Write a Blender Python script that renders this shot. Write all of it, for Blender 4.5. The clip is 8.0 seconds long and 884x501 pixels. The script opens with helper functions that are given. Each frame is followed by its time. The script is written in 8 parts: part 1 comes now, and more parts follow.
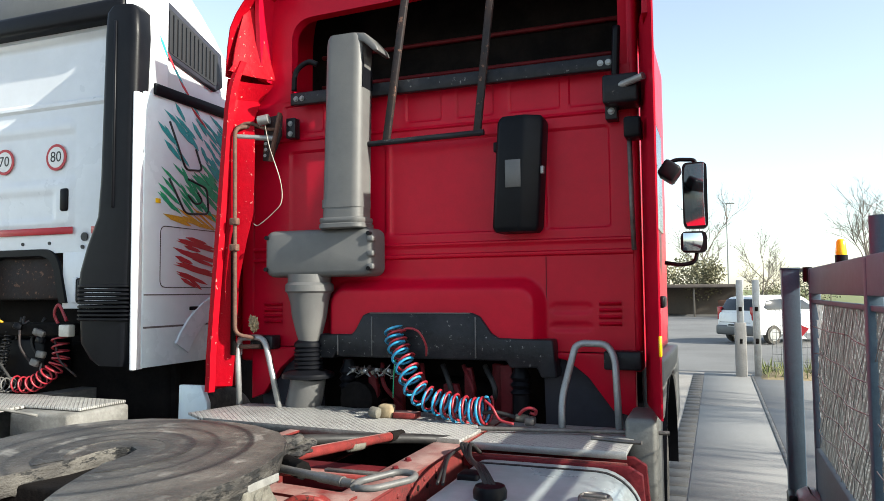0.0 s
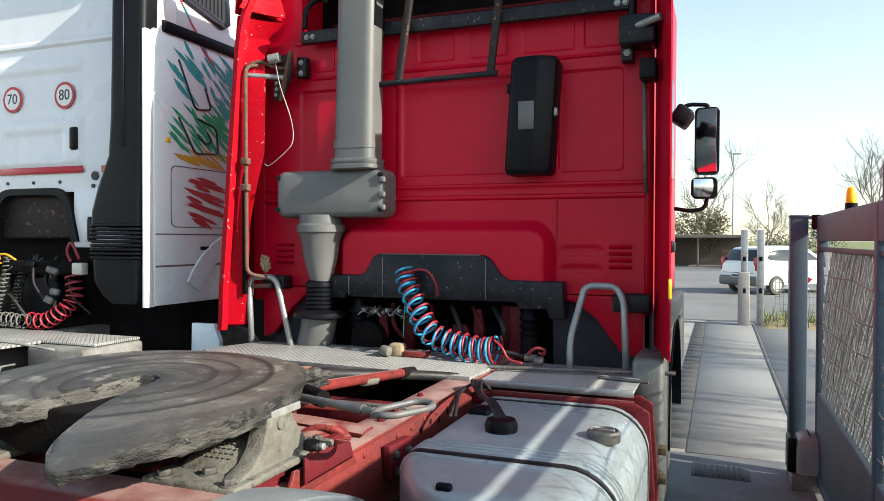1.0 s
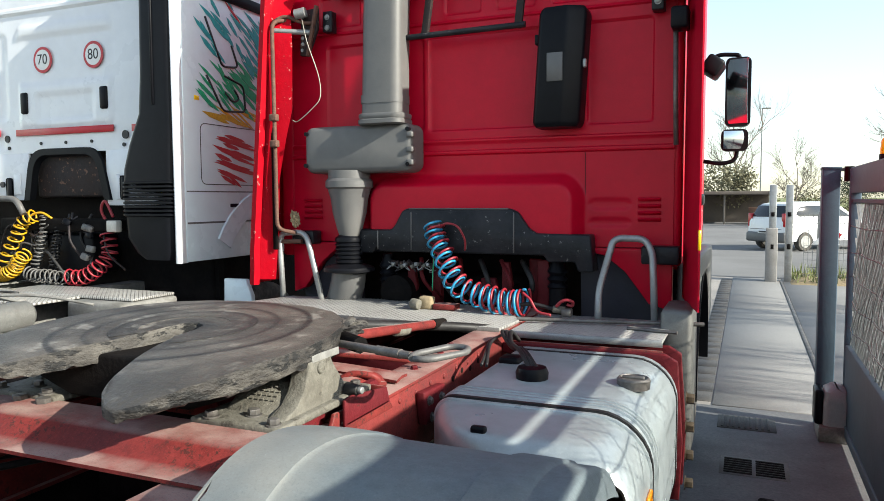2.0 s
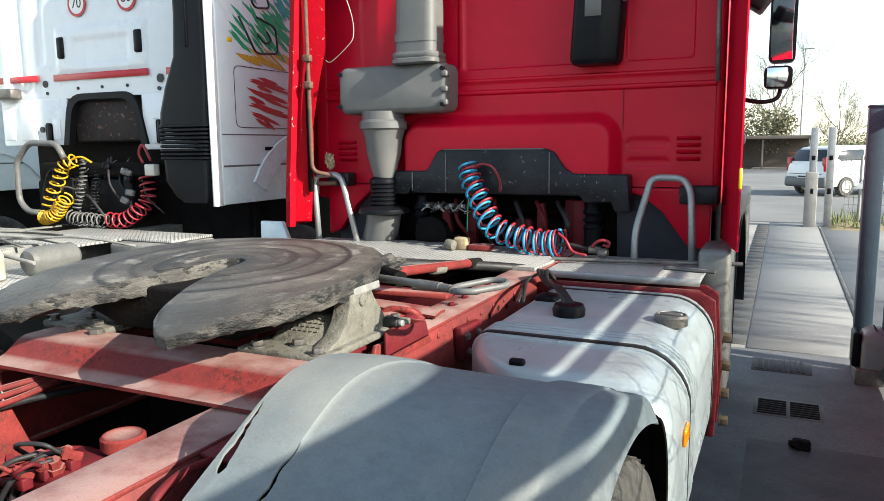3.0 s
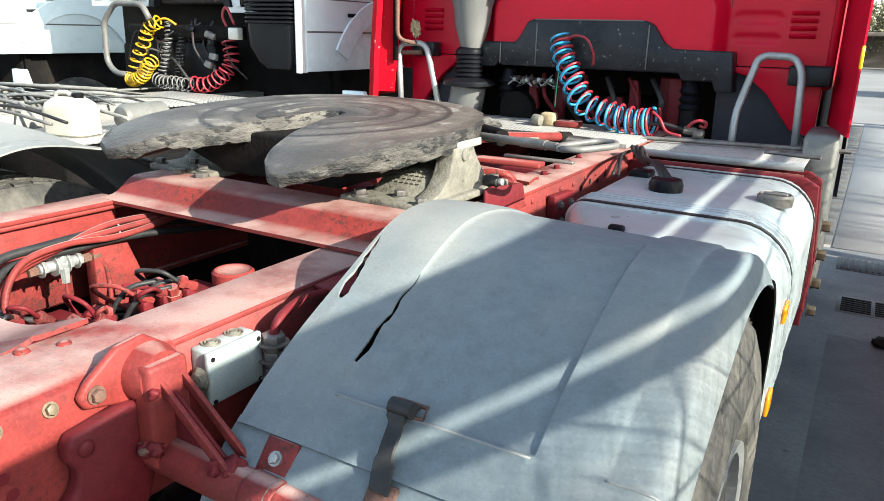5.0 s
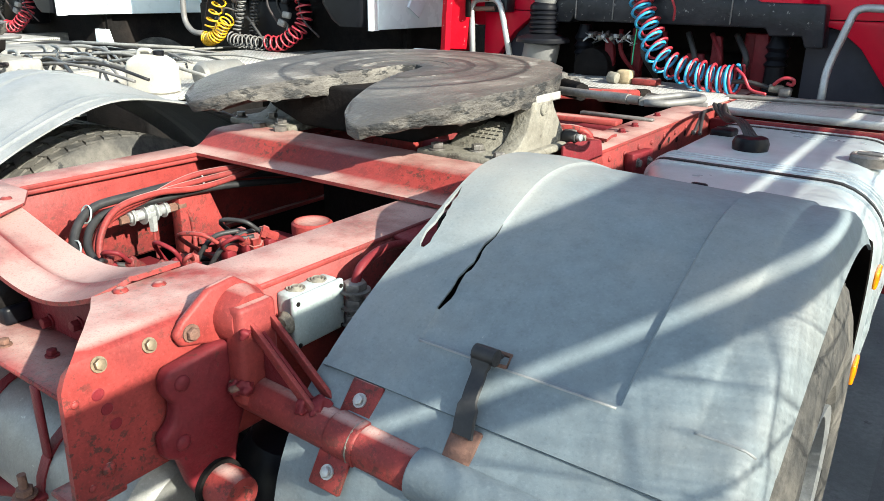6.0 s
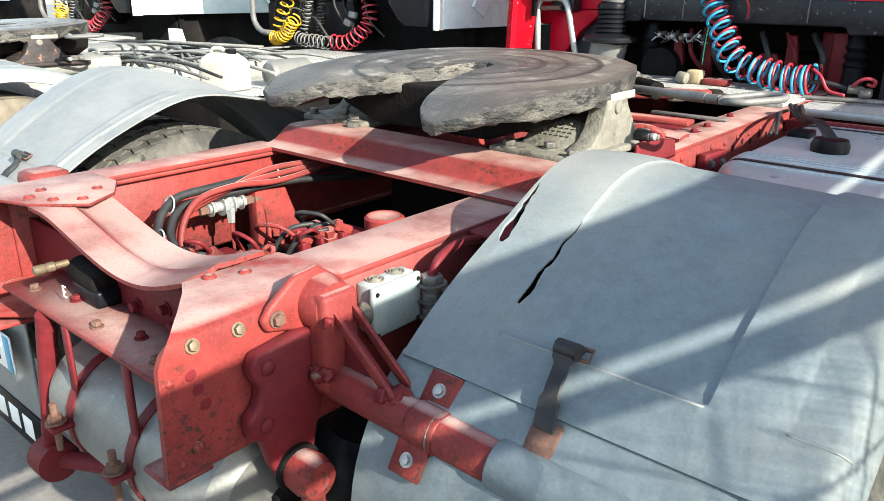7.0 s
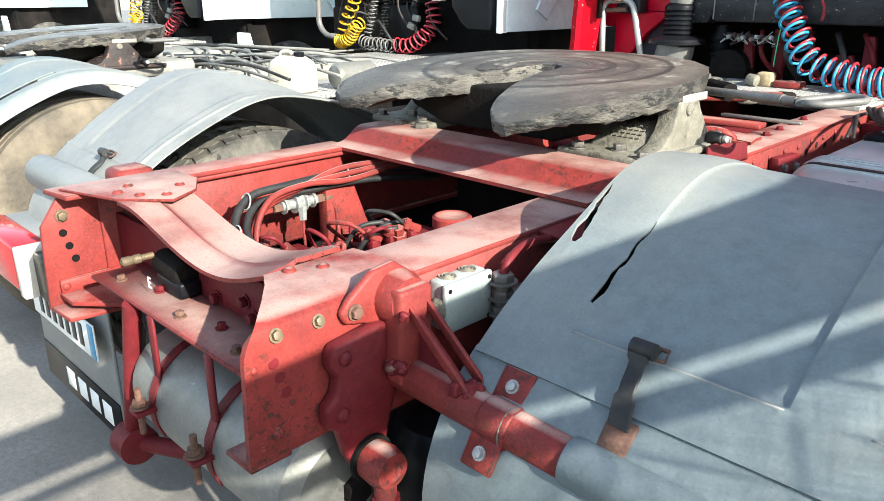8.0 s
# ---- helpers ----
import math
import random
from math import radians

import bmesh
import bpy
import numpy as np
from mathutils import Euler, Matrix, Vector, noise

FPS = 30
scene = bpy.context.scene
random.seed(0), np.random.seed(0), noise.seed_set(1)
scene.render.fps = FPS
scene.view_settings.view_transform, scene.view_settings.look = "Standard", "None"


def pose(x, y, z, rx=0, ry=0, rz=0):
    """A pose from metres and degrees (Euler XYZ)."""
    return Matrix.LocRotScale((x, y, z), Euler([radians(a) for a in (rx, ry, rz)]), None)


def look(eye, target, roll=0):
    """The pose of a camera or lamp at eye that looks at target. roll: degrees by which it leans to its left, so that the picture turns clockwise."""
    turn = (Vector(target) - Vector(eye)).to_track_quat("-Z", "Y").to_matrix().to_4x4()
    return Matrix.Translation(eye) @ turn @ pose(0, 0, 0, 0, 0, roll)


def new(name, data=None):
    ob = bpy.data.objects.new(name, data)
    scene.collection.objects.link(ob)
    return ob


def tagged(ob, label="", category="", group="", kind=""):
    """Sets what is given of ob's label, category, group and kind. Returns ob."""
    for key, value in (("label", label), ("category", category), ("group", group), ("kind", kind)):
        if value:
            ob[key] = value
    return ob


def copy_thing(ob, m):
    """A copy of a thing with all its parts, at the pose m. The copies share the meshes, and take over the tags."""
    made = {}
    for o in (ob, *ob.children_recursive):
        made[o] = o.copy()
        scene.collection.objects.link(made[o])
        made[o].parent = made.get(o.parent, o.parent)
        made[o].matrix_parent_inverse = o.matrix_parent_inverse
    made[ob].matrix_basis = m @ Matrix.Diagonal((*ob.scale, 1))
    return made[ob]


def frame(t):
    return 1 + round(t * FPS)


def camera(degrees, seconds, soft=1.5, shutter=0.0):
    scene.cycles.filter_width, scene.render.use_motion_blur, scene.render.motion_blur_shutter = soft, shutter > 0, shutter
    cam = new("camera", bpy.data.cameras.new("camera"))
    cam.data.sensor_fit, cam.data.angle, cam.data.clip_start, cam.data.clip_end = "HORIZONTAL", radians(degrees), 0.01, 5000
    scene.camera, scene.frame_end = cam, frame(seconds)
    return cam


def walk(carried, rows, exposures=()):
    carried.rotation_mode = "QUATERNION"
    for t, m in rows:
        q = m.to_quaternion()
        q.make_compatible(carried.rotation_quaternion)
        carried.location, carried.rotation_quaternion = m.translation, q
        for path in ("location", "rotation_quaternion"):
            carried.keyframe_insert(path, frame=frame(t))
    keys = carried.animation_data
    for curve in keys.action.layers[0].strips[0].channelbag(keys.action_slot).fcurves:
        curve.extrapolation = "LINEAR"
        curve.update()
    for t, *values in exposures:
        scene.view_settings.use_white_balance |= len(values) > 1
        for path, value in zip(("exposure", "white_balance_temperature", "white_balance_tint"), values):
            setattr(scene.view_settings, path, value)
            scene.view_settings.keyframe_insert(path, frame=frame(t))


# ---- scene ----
cam = camera(62.8, 8.0, 0.2)
PATH = [
    (0, (1.51, -0.186, 1.655), (0.805, 1.683, 1.769), -0.5),
    (0.5, (1.5, -0.199, 1.636), (0.79, 1.67, 1.667), 0.4),
    (1, (1.479, -0.217, 1.623), (0.764, 1.65, 1.593), 0.2),
    (1.5, (1.468, -0.238, 1.609), (0.731, 1.619, 1.524), 0.1),
    (3, (1.444, -0.273, 1.561), (0.601, 1.518, 1.276), -0.6),
    (3.5, (1.419, -0.274, 1.535), (0.55, 1.487, 1.155), 0.2),
    (4, (1.385, -0.282, 1.508), (0.47, 1.435, 1.043), 0.8),
    (4.2, (1.379, -0.289, 1.499), (0.451, 1.414, 1.011), 0.9),
    (5.3, (1.345, -0.319, 1.46), (0.367, 1.308, 0.832), 1.6),
    (5.5, (1.342, -0.318, 1.454), (0.324, 1.274, 0.798), 0.9),
    (6, (1.328, -0.334, 1.447), (0.239, 1.201, 0.769), 0.9),
    (6.5, (1.312, -0.352, 1.441), (0.158, 1.134, 0.761), 1.0),
    (7, (1.302, -0.368, 1.439), (0.097, 1.077, 0.761), 0.7),
    (7.5, (1.296, -0.386, 1.439), (0.029, 1.009, 0.77), 0.5),
    (8, (1.293, -0.404, 1.437), (-0.025, 0.942, 0.766), 0.2),
]
walk(cam, [(t, look(eye, target, roll)) for t, eye, target, roll in PATH],
     [(0, 1.22, 6700, 5), (1.5, 1.14, 6700, 5), (3.5, 1.58, 6700, 4), (5.5, 1.94, 6690, 3), (8, 1.95, 6690, 3)])

# ---- light: low sun over the gate, clear sky ----
SUN_AZ, SUN_EL = -9.0, 27.7      # degrees from +x towards +y, and above the horizon
world = bpy.data.worlds.new("sky")
scene.world = world
world.use_nodes = True
wn = world.node_tree.nodes
sky = wn.new("ShaderNodeTexSky")
sky.sky_type = "NISHITA"
sky.sun_disc = False
sky.sun_elevation = radians(SUN_EL)
sky.sun_rotation = radians(90 - SUN_AZ)
sky.air_density, sky.dust_density, sky.ozone_density = 1.0, 0.7, 1.6
haze = wn.new("ShaderNodeHueSaturation")      # a pale, slightly hazy spring sky
haze.inputs["Saturation"].default_value, haze.inputs["Value"].default_value = 0.74, 1.12
world.node_tree.links.new(sky.outputs["Color"], haze.inputs["Color"])
world.node_tree.links.new(haze.outputs["Color"], wn["Background"].inputs["Color"])
wn["Background"].inputs["Strength"].default_value = 0.121
sun = new("sun", bpy.data.lights.new("sun", "SUN"))
sun.data.energy, sun.data.angle, sun.data.color = 4.6, radians(0.55), (1.0, 0.95, 0.87)
to_sun = Vector((math.cos(radians(SUN_EL)) * math.cos(radians(SUN_AZ)), math.cos(radians(SUN_EL)) * math.sin(radians(SUN_AZ)), math.sin(radians(SUN_EL))))
sun.matrix_world = look(to_sun * 30, (0, 0, 0))


# ---- materials ----
def mat(name, base, rough=0.5, metal=0.0, var=0.18, scale=5.0, stain=None, amount=0.35, stain_scale=2.0,
        bump=0.15, bump_scale=80.0, spots=None, spot_scale=30.0, spot_level=0.68, coat=0.0, streak=1.0, edge=0.08, spec=0.5, grit=0.3, grit_scale=190.0, dust=None, dust_amount=0.7, gate=False):
    """A painted or bare surface: base colour with fine and broad variation, a stain colour, small spots and bump."""
    m = bpy.data.materials.new(name)
    m.use_nodes = True
    nt = m.node_tree
    n, link = nt.nodes, nt.links.new
    bsdf = n["Principled BSDF"]
    co = n.new("ShaderNodeTexCoord")
    mapn = n.new("ShaderNodeMapping")
    mapn.inputs["Scale"].default_value = (1, 1, 1 / streak)
    link(co.outputs["Object"], mapn.inputs["Vector"])

    def noise_node(sc, detail=6.0, rg=0.6):
        t = n.new("ShaderNodeTexNoise")
        t.inputs["Scale"].default_value = sc
        t.inputs["Detail"].default_value = detail
        t.inputs["Roughness"].default_value = rg
        link(mapn.outputs["Vector"], t.inputs["Vector"])
        return t

    def mix(fac, a, b):
        x = n.new("ShaderNodeMix")
        x.data_type = "RGBA"
        for sock, v in ((x.inputs["Factor"], fac), (x.inputs[6], a), (x.inputs[7], b)):
            if isinstance(v, bpy.types.NodeSocket):
                link(v, sock)
            elif isinstance(v, (tuple, list)):
                sock.default_value = (*v, 1)
            else:
                sock.default_value = v
        return x.outputs[2]

    def ramp(src, lo, hi, top=1.0):
        r = n.new("ShaderNodeMapRange")
        r.inputs["From Min"].default_value, r.inputs["From Max"].default_value = lo, hi
        r.inputs["To Max"].default_value = top
        link(src, r.inputs["Value"])
        return r.outputs["Result"]

    fine, broad = noise_node(scale * 6, 8), noise_node(stain_scale, 5)
    dark = tuple(c * (1 - var) for c in base)
    light = tuple(min(1, c * (1 + var)) for c in base)
    col = mix(ramp(fine.outputs["Fac"], 0.3, 0.7), dark, light)
    if stain:
        col = mix(ramp(broad.outputs["Fac"], 0.42, 0.68, amount), col, stain)
    if spots:
        sp = noise_node(spot_scale, 4, 0.7)
        hit = ramp(sp.outputs["Fac"], spot_level, spot_level + edge)
        if gate:
            # the spots gather in patches
            both = n.new("ShaderNodeMath")
            both.operation = "MULTIPLY"
            link(hit, both.inputs[0])
            link(ramp(noise_node(3.1, 3).outputs["Fac"], 0.44, 0.58), both.inputs[1])
            hit = both.outputs[0]
        col = mix(hit, col, spots)
    if dust:
        # dust lies on the faces that look up
        geo = n.new("ShaderNodeNewGeometry")
        sep = n.new("ShaderNodeSeparateXYZ")
        link(geo.outputs["Normal"], sep.inputs[0])
        lay = n.new("ShaderNodeMath")
        lay.operation = "MULTIPLY"
        link(ramp(sep.outputs["Z"], 0.90, 1.0, dust_amount), lay.inputs[0])
        link(ramp(noise_node(5.0, 8, 0.62).outputs["Fac"], 0.31, 0.57), lay.inputs[1])
        col = mix(lay.outputs[0], col, dust)
    if grit:
        gr = noise_node(grit_scale, 3, 0.75)
        col = mix(ramp(gr.outputs["Fac"], 0.54, 0.72, grit), col, tuple(c * 0.35 for c in base))
        col = mix(ramp(gr.outputs["Fac"], 0.44, 0.30, grit), col, tuple(min(1, c * 1.65 + 0.003) for c in base))
    link(col, bsdf.inputs["Base Color"])
    bsdf.inputs["Metallic"].default_value = metal
    rr = n.new("ShaderNodeMapRange")
    rr.inputs["To Min"].default_value, rr.inputs["To Max"].default_value = max(0.03, rough - 0.12), min(1, rough + 0.14)
    link(broad.outputs["Fac"], rr.inputs["Value"])
    link(rr.outputs["Result"], bsdf.inputs["Roughness"])
    bsdf.inputs["Coat Weight"].default_value = coat
    bsdf.inputs["Specular IOR Level"].default_value = spec
    if bump:
        bn = noise_node(bump_scale, 5)
        bp = n.new("ShaderNodeBump")
        bp.inputs["Strength"].default_value = bump
        bp.inputs["Distance"].default_value = 0.01
        link(bn.outputs["Fac"], bp.inputs["Height"])
        link(bp.outputs["Normal"], bsdf.inputs["Normal"])
    return m


def chequer(name, base, dirt=0.9):
    """Aluminium tread plate: small raised bars, turned in two directions."""
    m = mat(name, base, 0.42, 0.2, 0.3, 8, (0.060, 0.054, 0.048), dirt, 3.6, 0)
    nt = m.node_tree
    n, link = nt.nodes, nt.links.new
    co = n.new("ShaderNodeTexCoord")
    hs = []
    for turn in (45, -45):
        tr = n.new("ShaderNodeVectorRotate")
        tr.rotation_type = "Z_AXIS"
        tr.inputs["Angle"].default_value = radians(turn)
        link(co.outputs["Object"], tr.inputs["Vector"])
        mp = n.new("ShaderNodeMapping")
        mp.inputs["Location"].default_value = (0.25 + turn / 180, 0.3, 0)
        mp.inputs["Scale"].default_value = (42, 88, 0.01)
        link(tr.outputs["Vector"], mp.inputs["Vector"])
        ch = n.new("ShaderNodeTexVoronoi")
        ch.inputs["Randomness"].default_value = 0.0
        ch.inputs["Scale"].default_value = 1.0
        link(mp.outputs["Vector"], ch.inputs["Vector"])
        r = n.new("ShaderNodeMapRange")
        r.inputs["From Min"].default_value, r.inputs["From Max"].default_value = 0.42, 0.3
        link(ch.outputs["Distance"], r.inputs["Value"])
        hs.append(r.outputs["Result"])
    mx = n.new("ShaderNodeMath")
    mx.operation = "MAXIMUM"
    link(hs[0], mx.inputs[0])
    link(hs[1], mx.inputs[1])
    bp = n.new("ShaderNodeBump")
    bp.inputs["Strength"].default_value = 0.9
    bp.inputs["Distance"].default_value = 0.004
    link(mx.outputs[0], bp.inputs["Height"])
    bsdf = n["Principled BSDF"]
    link(bp.outputs["Normal"], bsdf.inputs["Normal"])
    old = bsdf.inputs["Base Color"].links[0].from_socket
    rub = n.new("ShaderNodeMix")
    rub.data_type = "RGBA"
    wear = n.new("ShaderNodeMath")
    wear.operation = "MULTIPLY"
    wear.inputs[1].default_value = 0.60
    link(mx.outputs[0], wear.inputs[0])
    link(wear.outputs[0], rub.inputs["Factor"])
    link(old, rub.inputs[6])
    rub.inputs[7].default_value = (0.54, 0.54, 0.52, 1)
    link(rub.outputs[2], bsdf.inputs["Base Color"])
    return m


def greasy(name, cx, cy):
    """Worn coupling steel: dry pale rub marks and black grease in rings round the kingpin hole."""
    m = mat(name, (0.112, 0.101, 0.087), 0.42, 0.1, 0.45, 4, (0.034, 0.030, 0.027), 0.85, 6, 0.5, 60, (0.23, 0.215, 0.19), 8, 0.56, edge=0.10, grit=0.4, grit_scale=150)
    nt = m.node_tree
    n, link = nt.nodes, nt.links.new
    bsdf = n["Principled BSDF"]
    old = bsdf.inputs["Base Color"].links[0].from_socket
    co = n.new("ShaderNodeTexCoord")
    mp = n.new("ShaderNodeMapping")
    mp.inputs["Location"].default_value = (-cx, -cy, 0)
    mp.inputs["Scale"].default_value = (1, 1, 0.3)
    link(co.outputs["Object"], mp.inputs["Vector"])
    wob = n.new("ShaderNodeTexNoise")
    wob.inputs["Scale"].default_value = 9.0
    wob.inputs["Detail"].default_value = 6.0
    link(co.outputs["Object"], wob.inputs["Vector"])
    flatv = n.new("ShaderNodeVectorMath")
    flatv.operation = "MULTIPLY"
    flatv.inputs[1].default_value = (1, 1, 0)
    link(mp.outputs["Vector"], flatv.inputs[0])
    dist = n.new("ShaderNodeVectorMath")
    dist.operation = "LENGTH"
    link(flatv.outputs["Vector"], dist.inputs[0])
    add = n.new("ShaderNodeMath")
    add.operation = "MULTIPLY_ADD"
    add.inputs[1].default_value = 0.012
    link(wob.outputs["Fac"], add.inputs[0])
    link(dist.outputs["Value"], add.inputs[2])
    mr = n.new("ShaderNodeValToRGB")
    stops = ((0.0, 0.9), (0.08, 0.8), (0.09, 0.55), (0.125, 0.2), (0.150, 0.75), (0.158, 0.3), (0.186, 0.6), (0.198, 1.0), (0.206, 0.9), (0.212, 0.1), (0.25, 0.25), (0.268, 0.95), (0.276, 0.2), (0.32, 0.0), (0.343, 0.5), (0.350, 1.0), (0.360, 1.0), (0.368, 0.1), (0.42, 0.0), (0.455, 0.55))
    while len(mr.color_ramp.elements) < len(stops):
        mr.color_ramp.elements.new(0.5)
    for el, (at, v) in zip(mr.color_ramp.elements, stops):
        el.position, el.color = at, (v * 0.9, v * 0.9, v * 0.9, 1)
    link(add.outputs[0], mr.inputs["Fac"])
    mx = n.new("ShaderNodeMix")
    mx.data_type = "RGBA"
    link(mr.outputs["Color"], mx.inputs["Factor"])
    link(old, mx.inputs[6])
    mx.inputs[7].default_value = (0.018, 0.017, 0.016, 1)
    link(mx.outputs[2], bsdf.inputs["Base Color"])
    return m


RED = mat("red_cab_paint", (0.49, 0.002, 0.022), 0.36, 0, 0.06, 3, (0.37, 0.003, 0.018), 0.6, 1.6, 0.05, 40, (0.34, 0.01, 0.02), 46, 0.70, spec=0.22, grit=0.10)
RED_PEEL = mat("red_paint_peeling", (0.36, 0.001, 0.009), 0.5, 0, 0.08, 3, (0.30, 0.003, 0.012), 0.6, 5, 0.35, 26, (0.60, 0.24, 0.20), 30, 0.650, edge=0.02, spec=0.08, grit=0.15)
OXIDE = mat("faded_red_chassis_paint", (0.182, 0.028, 0.025), 0.5, 0, 0.22, 4, (0.078, 0.020, 0.021), 0.85, 3.4, 0.12, 120, (0.060, 0.024, 0.020), 70, 0.54, edge=0.05, spec=0.16, grit=0.45, grit_scale=170, dust=(0.345, 0.240, 0.212), dust_amount=0.90, gate=True)
OXIDE_DARK = mat("dark_red_chassis_paint", (0.115, 0.012, 0.016), 0.5, 0, 0.2, 6, (0.076, 0.018, 0.020), 0.5, 4, 0.2, 70, (0.045, 0.020, 0.016), 36, 0.63, spec=0.13, grit=0.25)
GREY_PLASTIC = mat("grey_mudguard_plastic", (0.120, 0.146, 0.158), 0.55, 0, 0.14, 5, (0.192, 0.188, 0.172), 0.9, 1.5, 0.10, 120, (0.27, 0.275, 0.27), 60, 0.70, spec=0.25, grit=0.25)
GREY_PLASTIC_L = mat("pale_grey_mudguard_plastic", (0.146, 0.152, 0.150), 0.5, 0, 0.12, 5, (0.205, 0.206, 0.20), 0.8, 3.6, 0.12, 120, (0.30, 0.30, 0.29), 60, 0.69)
INTAKE = mat("dusty_grey_plastic", (0.098, 0.098, 0.097), 0.48, 0, 0.08, 3, (0.135, 0.132, 0.126), 0.7, 2.2, 0.06, 140, (0.16, 0.155, 0.15), 50, 0.72, grit=0.12)
BLACK = mat("black_plastic", (0.0045, 0.005, 0.007), 0.38, 0, 0.2, 4, (0.009, 0.009, 0.011), 0.5, 3, 0.06, 110, spec=0.13)
BLACK_PAINT = mat("worn_black_paint", (0.010, 0.011, 0.014), 0.36, 0, 0.35, 5, (0.030, 0.030, 0.034), 0.8, 4, 0.5, 16, (0.21, 0.205, 0.20), 34, 0.635, spec=0.20)
FADED_BLACK = mat("faded_black_plastic", (0.026, 0.028, 0.040), 0.5, 0, 0.15, 4, (0.040, 0.040, 0.050), 0.6, 2.5, 0.08, 90, spec=0.3, grit=0.2)
# near-black of grimy metal, also painted as shade on panels in dark gaps
DARK = mat("grime_and_shade_black", (0.005, 0.0045, 0.0045), 0.8, 0, 0.4, 6, (0.02, 0.016, 0.014), 0.6, 5, 0.4, 50, spec=0.08)
DARK_BROWN = mat("grimy_brown_metal", (0.022, 0.018, 0.019), 0.6, 0, 0.3, 6, (0.032, 0.018, 0.014), 0.8, 6, 0.3, 50, (0.16, 0.085, 0.06), 24, 0.60, edge=0.05, spec=0.25)
RUBBER = mat("dusty_tyre_rubber", (0.030, 0.029, 0.027), 0.85, 0, 0.25, 8, (0.145, 0.132, 0.112), 0.8, 6, 0.4, 70, (0.012, 0.012, 0.012), 26, 0.62)
RUBBER_TAN = mat("dirty_tyre_rubber", (0.06, 0.05, 0.04), 0.9, 0, 0.2, 8, (0.2, 0.165, 0.12), 0.8, 4, 0.3, 90)
HOSE = mat("black_rubber_hose", (0.014, 0.014, 0.015), 0.5, 0, 0.25, 8, (0.05, 0.047, 0.044), 0.5, 6, 0.1, 90, spec=0.3)
ALU = mat("satin_aluminium", (0.385, 0.432, 0.445), 0.30, 0.22, 0.08, 3, (0.28, 0.31, 0.315), 0.7, 3, 0.05, 160, (0.36, 0.38, 0.38), 60, 0.72, grit=0.15)
DUSTY_ALU = mat("dusty_tank_aluminium", (0.155, 0.157, 0.150), 0.45, 0.3, 0.15, 8, (0.125, 0.121, 0.110), 0.8, 7, 0.12, 120, (0.30, 0.30, 0.29), 40, 0.67)
STEEL = mat("galvanised_steel", (0.32, 0.33, 0.33), 0.42, 0.5, 0.15, 8, (0.20, 0.195, 0.18), 0.6, 6, 0.12, 90)
STEEL_DARK = mat("oily_steel", (0.16, 0.15, 0.14), 0.5, 0.5, 0.25, 8, (0.06, 0.05, 0.045), 0.6, 7, 0.3, 60)
TREAD = chequer("dirty_aluminium_tread_plate", (0.215, 0.21, 0.20))
TREAD_CLEAN = chequer("aluminium_tread_plate", (0.34, 0.34, 0.33), 0.35)
GREASE = greasy("greasy_worn_steel", 0.0, 1.34)
GREASE_W = greasy("greasy_worn_steel_dark", -3.10, 1.24)
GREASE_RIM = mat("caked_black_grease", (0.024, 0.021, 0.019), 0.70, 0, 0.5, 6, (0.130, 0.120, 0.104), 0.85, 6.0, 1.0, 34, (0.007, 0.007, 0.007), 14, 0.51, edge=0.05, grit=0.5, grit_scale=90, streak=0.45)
CAST = mat("dusty_cast_iron", (0.150, 0.142, 0.118), 0.78, 0.1, 0.25, 8, (0.085, 0.076, 0.06), 0.8, 9, 0.45, 90, (0.055, 0.048, 0.038), 22, 0.60)
RUST = mat("rusty_iron", (0.12, 0.06, 0.042), 0.8, 0.1, 0.3, 8, (0.065, 0.035, 0.026), 0.6, 8, 0.4, 70)
BRASS = mat("old_brass", (0.115, 0.088, 0.058), 0.5, 0.4, 0.2, 9, (0.16, 0.1, 0.05), 0.5, 12, 0.1, 90)
WHITE = mat("white_cab_paint", (0.70, 0.72, 0.745), 0.30, 0, 0.03, 2, (0.60, 0.62, 0.645), 0.6, 1.3, 0.03, 40, (0.45, 0.45, 0.44), 38, 0.74, coat=0.2, grit=0.06)
BLUE_GREY = mat("pale_blue_panel_paint", (0.70, 0.80, 0.83), 0.28, 0, 0.04, 2, (0.76, 0.84, 0.86), 0.5, 1.2, 0.03, 40, (0.55, 0.62, 0.65), 40, 0.74, coat=0.3, grit=0.04)
OFFWHITE = mat("dusty_white_chassis_paint", (0.19, 0.187, 0.175), 0.65, 0, 0.2, 7, (0.085, 0.08, 0.07), 0.8, 7, 0.2, 60)
CANISTER = mat("off_white_canister_plastic", (0.40, 0.38, 0.33), 0.5, 0, 0.1, 6, (0.24, 0.21, 0.16), 0.7, 9, 0.08, 60)
JBOX = mat("grey_box_plastic", (0.22, 0.265, 0.265), 0.5, 0, 0.05, 5, (0.31, 0.325, 0.315), 0.6, 8, 0.08, 90)
C_RED = mat("red_hose_plastic", (0.27, 0.014, 0.026), 0.36, 0, 0.1, 9, (0.28, 0.05, 0.05), 0.4, 20, 0)
C_BLUE = mat("blue_hose_plastic", (0.02, 0.25, 0.44), 0.33, 0, 0.1, 9, (0.05, 0.17, 0.32), 0.4, 20, 0)
C_YEL = mat("yellow_hose_plastic", (0.50, 0.27, 0.006), 0.38, 0, 0.1, 9, (0.42, 0.24, 0.02), 0.5, 20, 0)
C_GREY = mat("grey_hose_plastic", (0.09, 0.088, 0.086), 0.5, 0, 0.2, 9, (0.16, 0.15, 0.14), 0.4, 20, 0)
